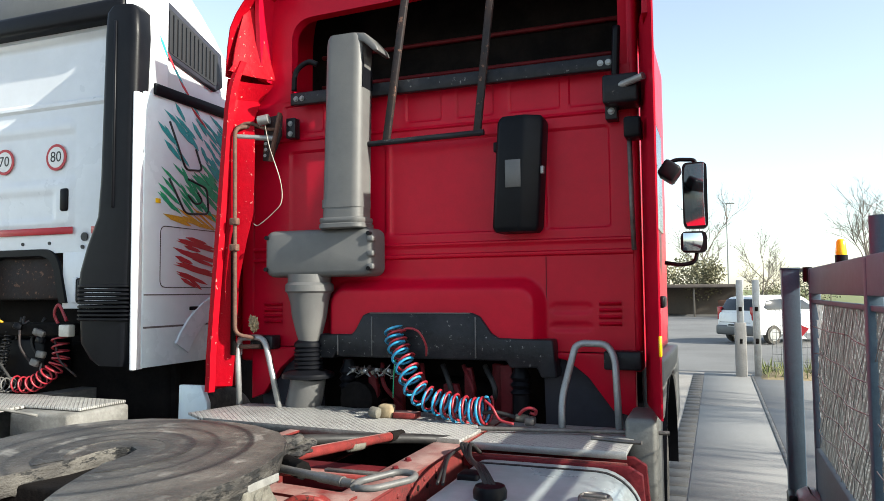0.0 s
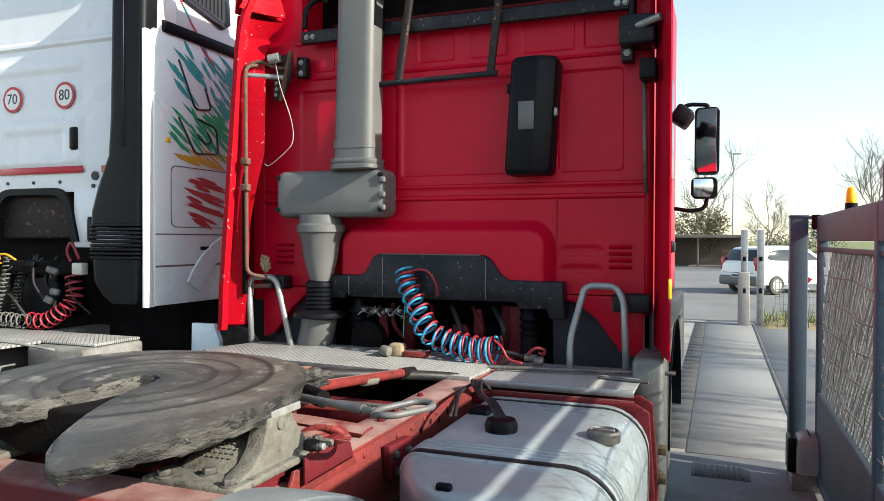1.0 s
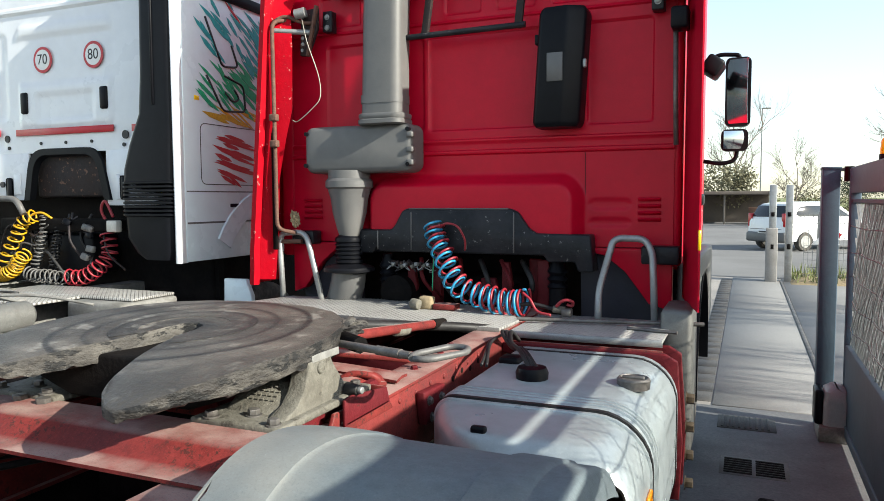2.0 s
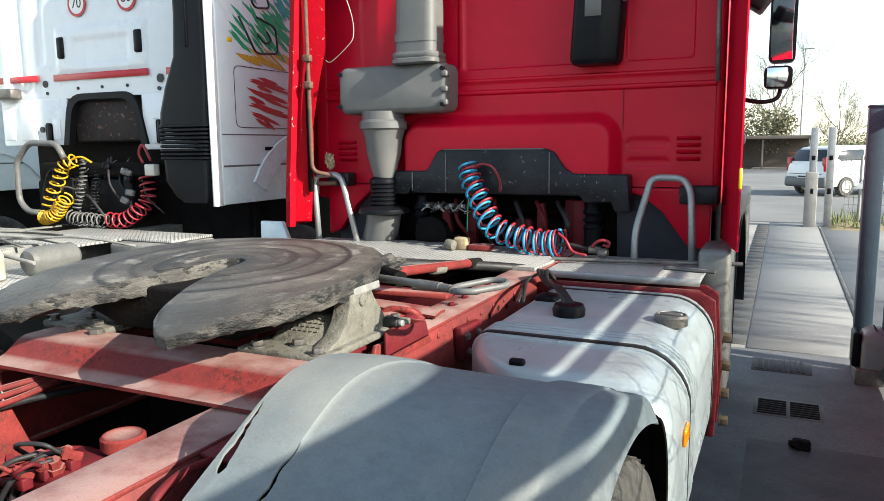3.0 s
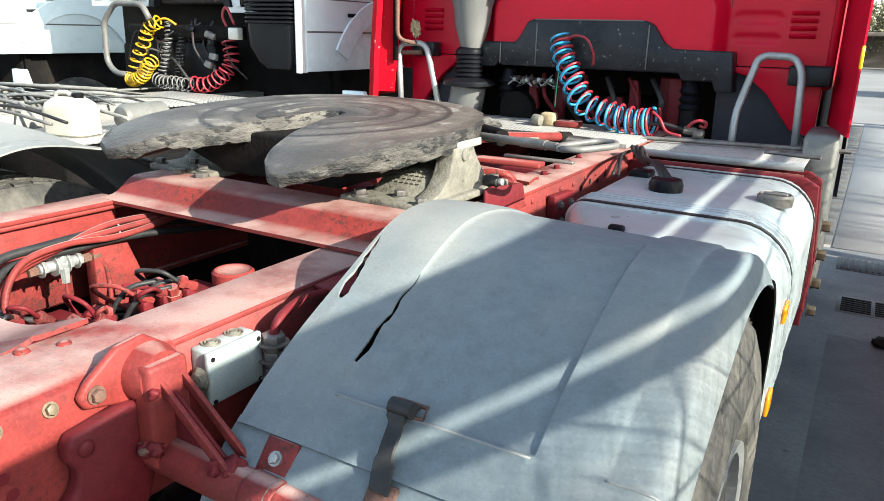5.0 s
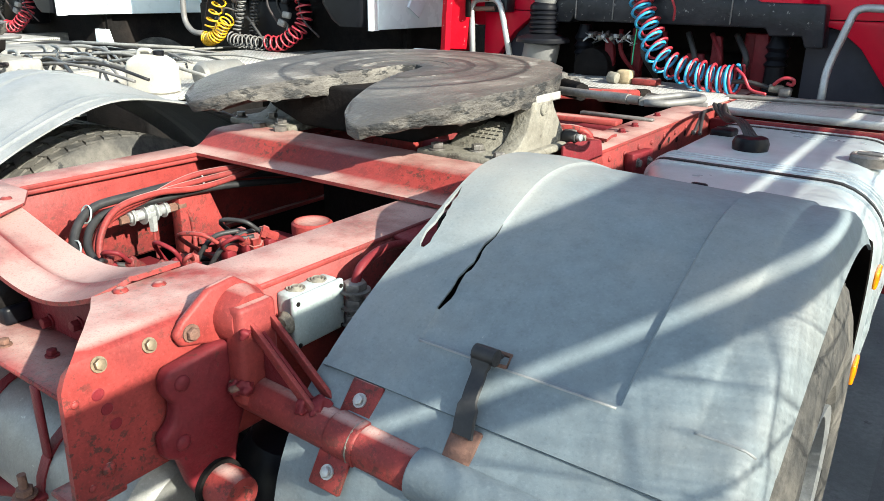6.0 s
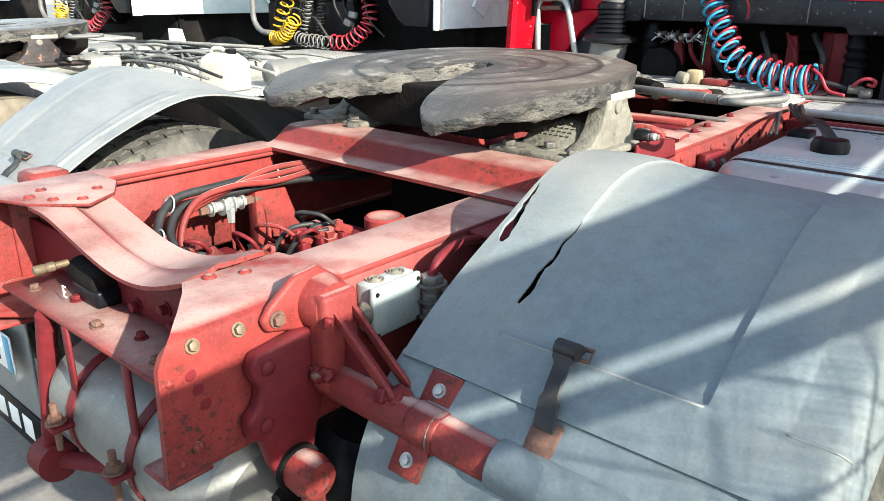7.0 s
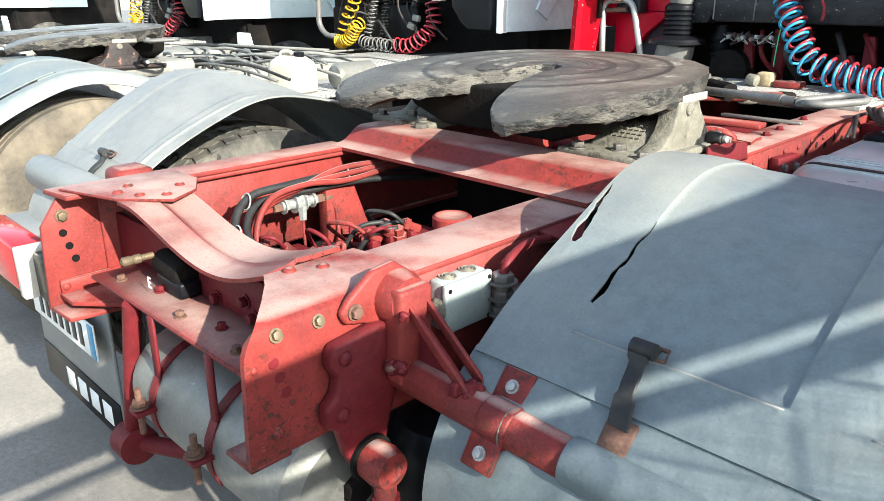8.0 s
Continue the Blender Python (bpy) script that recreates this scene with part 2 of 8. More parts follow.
SIGN_RED = mat("red_sign_film", (0.45, 0.02, 0.03), 0.4, 0, 0.06, 5, bump=0, grit=0.06)
SIGN_WHITE = mat("white_sign_film", (0.75, 0.75, 0.73), 0.45, 0, 0.04, 5, bump=0, grit=0.06)
INK = mat("black_print", (0.015, 0.015, 0.016), 0.5, 0, 0.1, 5, bump=0)
G_GREEN = mat("green_film", (0.01, 0.38, 0.17), 0.4, 0, 0.2, 9, bump=0)
G_TEAL = mat("teal_film", (0.02, 0.36, 0.36), 0.4, 0, 0.2, 9, bump=0)
G_YEL = mat("ochre_film", (0.60, 0.36, 0.02), 0.4, 0, 0.2, 9, bump=0)
AMBER = mat("amber_lens", (0.75, 0.24, 0.005), 0.2, 0, 0.05, 5, bump=0, grit=0.0)
YELLOW = mat("yellow_lens", (0.90, 0.55, 0.01), 0.2, 0, 0.05, 5, bump=0, grit=0.0)
LENS_RED = mat("red_lamp_lens", (0.40, 0.01, 0.015), 0.15, 0, 0.05, 5, bump=0, grit=0.0)
LENS_CLEAR = mat("clear_lamp_lens", (0.55, 0.52, 0.46), 0.15, 0, 0.1, 8, bump=0, grit=0.0)
GLASS_DARK = mat("dark_window_glass", (0.02, 0.025, 0.03), 0.06, 0, 0.05, 2, bump=0, grit=0.06)
MIRROR = mat("mirror_glass", (0.55, 0.60, 0.62), 0.03, 1.0, 0.01, 2, bump=0, grit=0.06)
CONCRETE = mat("yard_concrete", (0.270, 0.250, 0.226), 0.88, 0, 0.22, 8, (0.175, 0.163, 0.150), 0.8, 1.5, 0.25, 60, (0.11, 0.105, 0.1), 22, 0.68)
CONCRETE_DARK = mat("dark_grey_concrete", (0.118, 0.121, 0.125), 0.75, 0, 0.22, 8, (0.072, 0.074, 0.078), 0.85, 2.2, 0.2, 70, (0.045, 0.045, 0.048), 16, 0.66)
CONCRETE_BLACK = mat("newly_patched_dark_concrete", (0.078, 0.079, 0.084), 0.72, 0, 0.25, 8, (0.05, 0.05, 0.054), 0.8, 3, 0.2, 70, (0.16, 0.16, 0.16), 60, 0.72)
SLAB = mat("pale_concrete_slab", (0.18, 0.18, 0.177), 0.88, 0, 0.10, 8, (0.15, 0.15, 0.147), 0.7, 0.7, 0.25, 60, (0.11, 0.105, 0.1), 26, 0.72)
ASPHALT = mat("worn_asphalt", (0.16, 0.158, 0.155), 0.92, 0, 0.15, 8, (0.085, 0.083, 0.08), 0.6, 0.3, 0.3, 60)
IRON = mat("cast_iron_grate", (0.05, 0.048, 0.046), 0.7, 0.2, 0.3, 9, (0.09, 0.085, 0.08), 0.5, 9, 0.3, 60)
GATE = mat("grey_violet_gate_paint", (0.046, 0.079, 0.112), 0.6, 0.0, 0.12, 5, (0.060, 0.088, 0.115), 0.6, 2.5, 0.12, 60, (0.14, 0.13, 0.13), 24, 0.74, spec=0.3)
WIRE = mat("galvanised_wire", (0.120, 0.135, 0.142), 0.7, 0.0, 0.1, 9, (0.14, 0.137, 0.13), 0.5, 15, 0)
STONE = mat("pale_gatepost_stone", (0.27, 0.26, 0.245), 0.85, 0, 0.15, 7, (0.19, 0.18, 0.165), 0.6, 3, 0.3, 40, (0.10, 0.09, 0.08), 30, 0.66)
GRASS = mat("dry_field_grass", (0.12, 0.15, 0.045), 0.95, 0, 0.3, 2, (0.20, 0.17, 0.07), 0.6, 0.15, 0.4, 20)
BARK = mat("bare_branch_bark", (0.17, 0.145, 0.12), 0.9, 0, 0.25, 4, (0.10, 0.085, 0.07), 0.5, 3, 0.3, 40)
LEAF = mat("olive_leaf", (0.15, 0.145, 0.085), 0.8, 0, 0.35, 3, (0.20, 0.18, 0.11), 0.5, 1.5, 0)
LEAF_D = mat("dark_conifer_leaf", (0.03, 0.045, 0.025), 0.85, 0, 0.3, 3, (0.05, 0.06, 0.03), 0.5, 1.5, 0)
CAR_WHITE = mat("white_car_paint", (0.72, 0.73, 0.74), 0.25, 0, 0.02, 2, (0.6, 0.6, 0.6), 0.4, 2, 0, coat=0.5, grit=0.06)
SHED = mat("dark_shed_roof", (0.09, 0.075, 0.065), 0.8, 0, 0.2, 4, (0.14, 0.11, 0.09), 0.5, 1, 0.2, 30)
EARTH = mat("dry_earth_and_straw", (0.26, 0.20, 0.12), 0.95, 0, 0.3, 4, (0.14, 0.12, 0.05), 0.6, 2, 0.4, 30)


# ---- mesh helpers ----
def part(name, bm, material, parent, label=""):
    """Links a bmesh, built in the world's coordinates, as one mesh under a thing or a part."""
    me = bpy.data.meshes.new(name)
    bm.normal_update()
    bm.to_mesh(me)
    bm.free()
    return hang(name, me, material, parent, label)


def hang(name, me, material, parent, label=""):
    if not me.materials:
        me.materials.append(material)
    ob = new(name, me)
    if parent:
        ob.parent = parent
        if parent.type == "EMPTY":
            ob.matrix_parent_inverse = parent.matrix_basis.inverted()
    return tagged(ob, label)


def thing(name, at, label, category, group="", kind=""):
    ob = new(name)
    ob.empty_display_size = 0.1
    ob.matrix_basis = Matrix.Translation(at)
    return tagged(ob, label, category, group, kind)


def smooth_all(bm, angle=40):
    """Rounds the shading of all edges flatter than the angle."""
    lim = radians(angle)
    for f in bm.faces:
        f.smooth = True
    for e in bm.edges:
        e.smooth = not (len(e.link_faces) == 2 and e.calc_face_angle(0) > lim)
    return bm


def box(x0, x1, y0, y1, z0, z1, bevel=0.0, seg=2, bm=None, m=None):
    b = bmesh.new()
    bmesh.ops.create_cube(b, size=1)
    bmesh.ops.transform(b, matrix=Matrix.LocRotScale(((x0 + x1) / 2, (y0 + y1) / 2, (z0 + z1) / 2), None, (abs(x1 - x0), abs(y1 - y0), abs(z1 - z0))), verts=b.verts)
    if bevel:
        bmesh.ops.bevel(b, geom=list(b.edges), offset=bevel, segments=seg, affect="EDGES", profile=0.5)
        smooth_all(b, 50)
    if m is not None:
        bmesh.ops.transform(b, matrix=m, verts=b.verts)
    return join(bm, b)


def join(bm, b):
    """Adds b to bm, or returns b when there is no bm yet."""
    if bm is None:
        return b
    me = bpy.data.meshes.new("tmp")
    b.to_mesh(me)
    b.free()
    bm.from_mesh(me)
    bpy.data.meshes.remove(me)
    return bm


def rod(p0, p1, r, seg=12, r2=None, bm=None, bevel=0.0):
    p0, p1 = Vector(p0), Vector(p1)
    d = p1 - p0
    b = bmesh.new()
    bmesh.ops.create_cone(b, cap_ends=True, segments=seg, radius1=r, radius2=r if r2 is None else r2, depth=d.length)
    if bevel:
        ends = [e for e in b.edges if abs(e.verts[0].co.z - e.verts[1].co.z) < 1e-6]
        bmesh.ops.bevel(b, geom=ends, offset=bevel, segments=2, affect="EDGES", profile=0.5)
    smooth_all(b, 45)
    bmesh.ops.transform(b, matrix=Matrix.Translation((p0 + p1) / 2) @ d.to_track_quat("Z", "Y").to_matrix().to_4x4(), verts=b.verts)
    return join(bm, b)


def tube(pts, r, seg=8, bm=None, closed=False):
    """A round bar or hose along the points; r may be a function of 0..1."""
    pts = [Vector(p) for p in pts]
    b = bmesh.new()
    rings, nrm, cnt = [], None, len(pts)
    for i, p in enumerate(pts):
        if closed:
            t = (pts[(i + 1) % cnt] - pts[i - 1]).normalized()
        else:
            t = (pts[min(i + 1, cnt - 1)] - pts[max(i - 1, 0)]).normalized()
        if nrm is None:
            nrm = t.orthogonal().normalized()
        nrm = (nrm - t * nrm.dot(t))
        nrm = nrm.normalized() if nrm.length > 1e-6 else t.orthogonal().normalized()
        bi = t.cross(nrm)
        rad = r(i / max(1, cnt - 1)) if callable(r) else r
        rings.append([b.verts.new(p + (nrm * math.cos(a) + bi * math.sin(a)) * rad) for a in (2 * math.pi * k / seg for k in range(seg))])
    pairs = list(zip(rings, rings[1:])) + ([(rings[-1], rings[0])] if closed else [])
    for ra, rb in pairs:
        for k in range(seg):
            f = b.faces.new((ra[k], ra[(k + 1) % seg], rb[(k + 1) % seg], rb[k]))
            f.smooth = True
    if not closed:
        b.faces.new(rings[0][::-1])
        b.faces.new(rings[-1])
    return join(bm, b)


def arc_pts(pts, r, n=5):
    """A line of points with its corners rounded."""
    pts = [Vector(p) for p in pts]
    out = [pts[0]]
    for a, b, c in zip(pts, pts[1:], pts[2:]):
        u, v = (a - b), (c - b)
        d = min(r, u.length * 0.49, v.length * 0.49)
        p, q = b + u.normalized() * d, b + v.normalized() * d
        for k in range(n + 1):
            t = k / n
            out.append(p * (1 - t) ** 2 + b * 2 * t * (1 - t) + q * t ** 2)
    out.append(pts[-1])
    return out


def spline(pts, n=10):
    """A smooth line through the points."""
    pts = [Vector(p) for p in pts]
    ext = [pts[0] * 2 - pts[1]] + pts + [pts[-1] * 2 - pts[-2]]
    out = []
    for i in range(1, len(ext) - 2):
        p0, p1, p2, p3 = ext[i - 1:i + 3]
        for k in range(n):
            t = k / n
            out.append(0.5 * ((2 * p1) + (p2 - p0) * t + (2 * p0 - 5 * p1 + 4 * p2 - p3) * t * t + (3 * p1 - p0 - 3 * p2 + p3) * t ** 3))
    out.append(pts[-1])
    return out


def prism(poly, axis, a, b_, bevel=0.0, bm=None, seg=2):
    """A flat outline pushed along an axis. poly: pairs in the other two axes, in the order x, y, z."""
    b = bmesh.new()

    def put(u, v, w):
        return {"x": (w, u, v), "y": (u, w, v), "z": (u, v, w)}[axis]
    lo = [b.verts.new(put(u, v, a)) for u, v in poly]
    hi = [b.verts.new(put(u, v, b_)) for u, v in poly]
    n = len(poly)
    b.faces.new(lo[::-1])
    b.faces.new(hi)
    for i in range(n):
        b.faces.new((lo[i], lo[(i + 1) % n], hi[(i + 1) % n], hi[i]))
    bmesh.ops.recalc_face_normals(b, faces=b.faces)
    if bevel:
        bmesh.ops.bevel(b, geom=list(b.edges), offset=bevel, segments=seg, affect="EDGES", profile=0.5)
        smooth_all(b, 50)
    return join(bm, b)


def revolve(profile, at, axis="x", seg=32, bm=None, angle=30):
    """profile: (radius, along) pairs turned round an axis through at."""
    b = bmesh.new()
    rings = []
    for r, w in profile:
        ring = []
        for k in range(seg):
            a = 2 * math.pi * k / seg
            c, s_ = r * math.cos(a), r * math.sin(a)
            ring.append(b.verts.new(Vector({"x": (w, c, s_), "y": (c, w, s_), "z": (c, s_, w)}[axis]) + Vector(at)))
        rings.append(ring)
    for ra, rb in zip(rings, rings[1:]):
        for k in range(seg):
            b.faces.new((ra[k], ra[(k + 1) % seg], rb[(k + 1) % seg], rb[k]))
    b.faces.new(rings[0][::-1])
    b.faces.new(rings[-1])
    bmesh.ops.recalc_face_normals(b, faces=b.faces)
    smooth_all(b, angle)
    return join(bm, b)


def sheet(grid, thick, bm=None, skip=None):
    """A bent sheet of real thickness over a grid of points; skip(i, j) leaves a cell out."""
    b = bmesh.new()
    ni, nj = len(grid), len(grid[0])
    g = [[Vector(p) for p in row] for row in grid]
    nrm = []
    for i in range(ni):
        row = []
        for j in range(nj):
            du = g[min(i + 1, ni - 1)][j] - g[max(i - 1, 0)][j]
            dv = g[i][min(j + 1, nj - 1)] - g[i][max(j - 1, 0)]
            c = du.cross(dv)
            row.append(c.normalized() if c.length > 1e-9 else Vector((0, 0, 1)))
        nrm.append(row)
    va = [[b.verts.new(g[i][j]) for j in range(nj)] for i in range(ni)]
    vb = [[b.verts.new(g[i][j] - nrm[i][j] * thick) for j in range(nj)] for i in range(ni)]
    have = {(i, j) for i in range(ni - 1) for j in range(nj - 1) if not (skip and skip(i, j))}
    for i, j in have:
        b.faces.new((va[i][j], va[i + 1][j], va[i + 1][j + 1], va[i][j + 1]))
        b.faces.new((vb[i][j], vb[i][j + 1], vb[i + 1][j + 1], vb[i + 1][j]))
        for (di, dj), (p, q) in (((-1, 0), ((i, j), (i, j + 1))), ((1, 0), ((i + 1, j + 1), (i + 1, j))), ((0, -1), ((i + 1, j), (i, j))), ((0, 1), ((i, j + 1), (i + 1, j + 1)))):
            if (i + di, j + dj) not in have:
                b.faces.new((va[p[0]][p[1]], va[q[0]][q[1]], vb[q[0]][q[1]], vb[p[0]][p[1]]))
    for v in [v for v in b.verts if not v.link_faces]:
        b.verts.remove(v)
    bmesh.ops.recalc_face_normals(b, faces=b.faces)
    smooth_all(b, 35)
    return join(bm, b)


def hexbolt(at, out, r=0.014, h=0.012, bm=None):
    """A hexagon bolt head with its washer; out: the way it points."""
    at, out = Vector(at), Vector(out).normalized()
    bm = rod(at, at + out * 0.003, r * 1.35, 14, bm=bm)
    return rod(at + out * 0.003, at + out * (0.003 + h), r, 6, bm=bm, bevel=0.0015)


def rivet(at, out, r=0.014, bm=None):
    at, out = Vector(at), Vector(out).normalized()
    b = bmesh.new()
    bmesh.ops.create_uvsphere(b, u_segments=10, v_segments=6, radius=r)
    bmesh.ops.transform(b, matrix=Matrix.Translation(at) @ out.to_track_quat("Z", "Y").to_matrix().to_4x4() @ Matrix.Diagonal((1, 1, 0.55, 1)), verts=b.verts)
    for f in b.faces:
        f.smooth = True
    return join(bm, b)


def coil(path, r, turns, wire, phase=0.0, seg=6, per=14):
    """A coiled hose wound round a path."""
    line = spline(path, 40)
    total = len(line) - 1
    n = int(turns * per)
    pts = []
    up = Vector((0, 0, 1))
    for i in range(n + 1):
        f = i / n * total
        k = min(int(f), total - 1)
        p = line[k].lerp(line[k + 1], f - k)
        t = (line[k + 1] - line[k]).normalized()
        s_ = t.cross(Vector((0, 1, 0)) if abs(t.y) < 0.9 else up).normalized()
        w = t.cross(s_)
        a = 2 * math.pi * turns * i / n + phase
        rr = (r(i / n) if callable(r) else r) * (0.92 + 0.11 * math.sin(i * 0.37 + phase))
        pts.append(p + (s_ * math.cos(a) + w * math.sin(a)) * rr)
    return tube(pts, wire, seg)


def text_mesh(body, size, m, depth=0.0006):
    """Letters as a mesh, standing in the x-z plane of m."""
    cu = bpy.data.curves.new("letters", "FONT")
    cu.body, cu.size, cu.extrude, cu.align_x, cu.align_y = body, size, depth, "CENTER", "CENTER"
    ob = bpy.data.objects.new("letters", cu)
    scene.collection.objects.link(ob)
    dg = bpy.context.evaluated_depsgraph_get()
    me = bpy.data.meshes.new_from_object(ob.evaluated_get(dg))
    bpy.data.objects.remove(ob)
    bpy.data.curves.remove(cu)
    b = bmesh.new()
    b.from_mesh(me)
    bpy.data.meshes.remove(me)
    bmesh.ops.transform(b, matrix=m @ pose(0, 0, 0, 90, 0, 0), verts=b.verts)
    return b


# ---- setting: ground, kerb strip, drains, road, field ----
def flat(name, x0, x1, y0, y1, z, material, label="", cuts=1):
    b = bmesh.new()
    bmesh.ops.create_grid(b, x_segments=cuts, y_segments=cuts, size=0.5)
    bmesh.ops.transform(b, matrix=Matrix.LocRotScale(((x0 + x1) / 2, (y0 + y1) / 2, z), None, (x1 - x0, y1 - y0, 1)), verts=b.verts)
    return tagged(part(name, b, material, None), label, name, kind="structure")


flat("ground", -2500, 2500, -2500, 2500, 0.0, CONCRETE, "grey stained concrete yard reaching the horizon")
flat("road", -60, 90, 15.4, 52, 0.004, ASPHALT, "worn grey asphalt road beyond the yard")
flat("field", -900, 900, 56, 1800, 0.008, GRASS, "dry green field behind the road")

flat("yard_apron", 1.05, 3.2, -9.0, 5.60, 0.003, CONCRETE_DARK, "dark grey concrete along the gate")
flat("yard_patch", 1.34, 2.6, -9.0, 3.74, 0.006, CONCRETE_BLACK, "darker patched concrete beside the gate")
paving = thing("pavement", (1.7, 10, 0), "pale concrete slabs beside the gate track", "pavement", kind="structure")
rng = random.Random(4)
for y0, y1 in ((5.61, 10.9), (10.92, 15.3)):
    for x0, x1 in ((1.255, 2.08), (2.13, 3.4)):
        part("slab", box(x0, x1, y0, y1, -0.03, 0.007, 0.002, 1), SLAB, paving)
strip = thing("drain_strip", (1.15, 9, 0), "dark slotted drain strip along the yard", "drain", kind="structure")
for k in range(30):
    part("drain_block", box(1.05, 1.245, 5.7 + k * 0.31, 5.99 + k * 0.31, -0.03, 0.009, 0.006, 1), IRON, strip)
track = box(2.085, 2.125, 5.4, 15.0, 0, 0.016, 0.004, 1)
tagged(part("gate_track", track, STEEL_DARK, None), "steel guide rail of the sliding gate, set in concrete", "rail", kind="structure")
verge = thing("verge", (3.4, 16, 0), "dry earth and straw beside the gate posts", "verge", kind="stuff")
b = bmesh.new()
bmesh.ops.create_grid(b, x_segments=30, y_segments=20, size=0.5)
bmesh.ops.transform(b, matrix=Matrix.LocRotScale((3.9, 15.3, 0.02), None, (3.4, 2.0, 1)), verts=b.verts)
for v in b.verts:
    edge = min(v.co.x - 2.2, 5.6 - v.co.x, v.co.y - 14.3, 16.3 - v.co.y)
    v.co.z = -0.02 + min(0.09, max(0, edge) * 0.5) + 0.03 * noise.noise(v.co * 4)
part("earth", smooth_all(b, 60), EARTH, verge)
b = bmesh.new()
for k in range(900):
    p = Vector((rng.uniform(2.3, 5.5), rng.uniform(14.4, 16.2), 0.04))
    a, h = rng.uniform(0, 6.28), rng.uniform(0.06, 0.28)
    d = Vector((math.cos(a), math.sin(a), 0))
    b.faces.new([b.verts.new(p - d * 0.012), b.verts.new(p + d * 0.012), b.verts.new(p + Vector((rng.uniform(-0.08, 0.08), rng.uniform(-0.08, 0.08), h)))])
part("straw", b, GRASS, verge)

grate = thing("drain_grate", (1.54, 4.3, 0), "two slotted cast iron drain grates in concrete", "drain", kind="structure")
part("frame", box(1.35, 1.73, 4.14, 4.46, -0.02, 0.006, 0.004, 1), CONCRETE_DARK, grate)
# near-black raised strips stand in for the shaded slots of the grates
for gx in (1.375, 1.55):
    for k in range(7):
        part("grate_strip", box(gx, gx + 0.155, 4.170 + k * 0.038, 4.198 + k * 0.038, 0.0, 0.009, 0.002, 1), DARK, grate)
cover = thing("drain_cover", (1.5, 5.2, 0), "dented iron mesh drain cover in concrete", "drain", kind="structure")
part("frame", box(1.31, 1.69, 5.04, 5.36, -0.02, 0.008, 0.004, 1), IRON, cover)
for k in range(9):
    part("grate_strip", box(1.335 + k * 0.037, 1.352 + k * 0.037, 5.06, 5.34, 0.0, 0.015, 0.003, 1), IRON, cover)
b = bmesh.new()
bmesh.ops.create_icosphere(b, subdivisions=3, radius=0.055)
for v in b.verts:
    v.co *= 1 + 0.5 * noise.noise(v.co * 30)
    v.co.z = v.co.z * 0.5 + 0.02
bmesh.ops.transform(b, matrix=Matrix.Translation((1.6, 3.72, 0.0)), verts=b.verts)
tagged(part("clod", smooth_all(b, 60), DARK, None), "small dark clod of dirt on the concrete", "dirt")


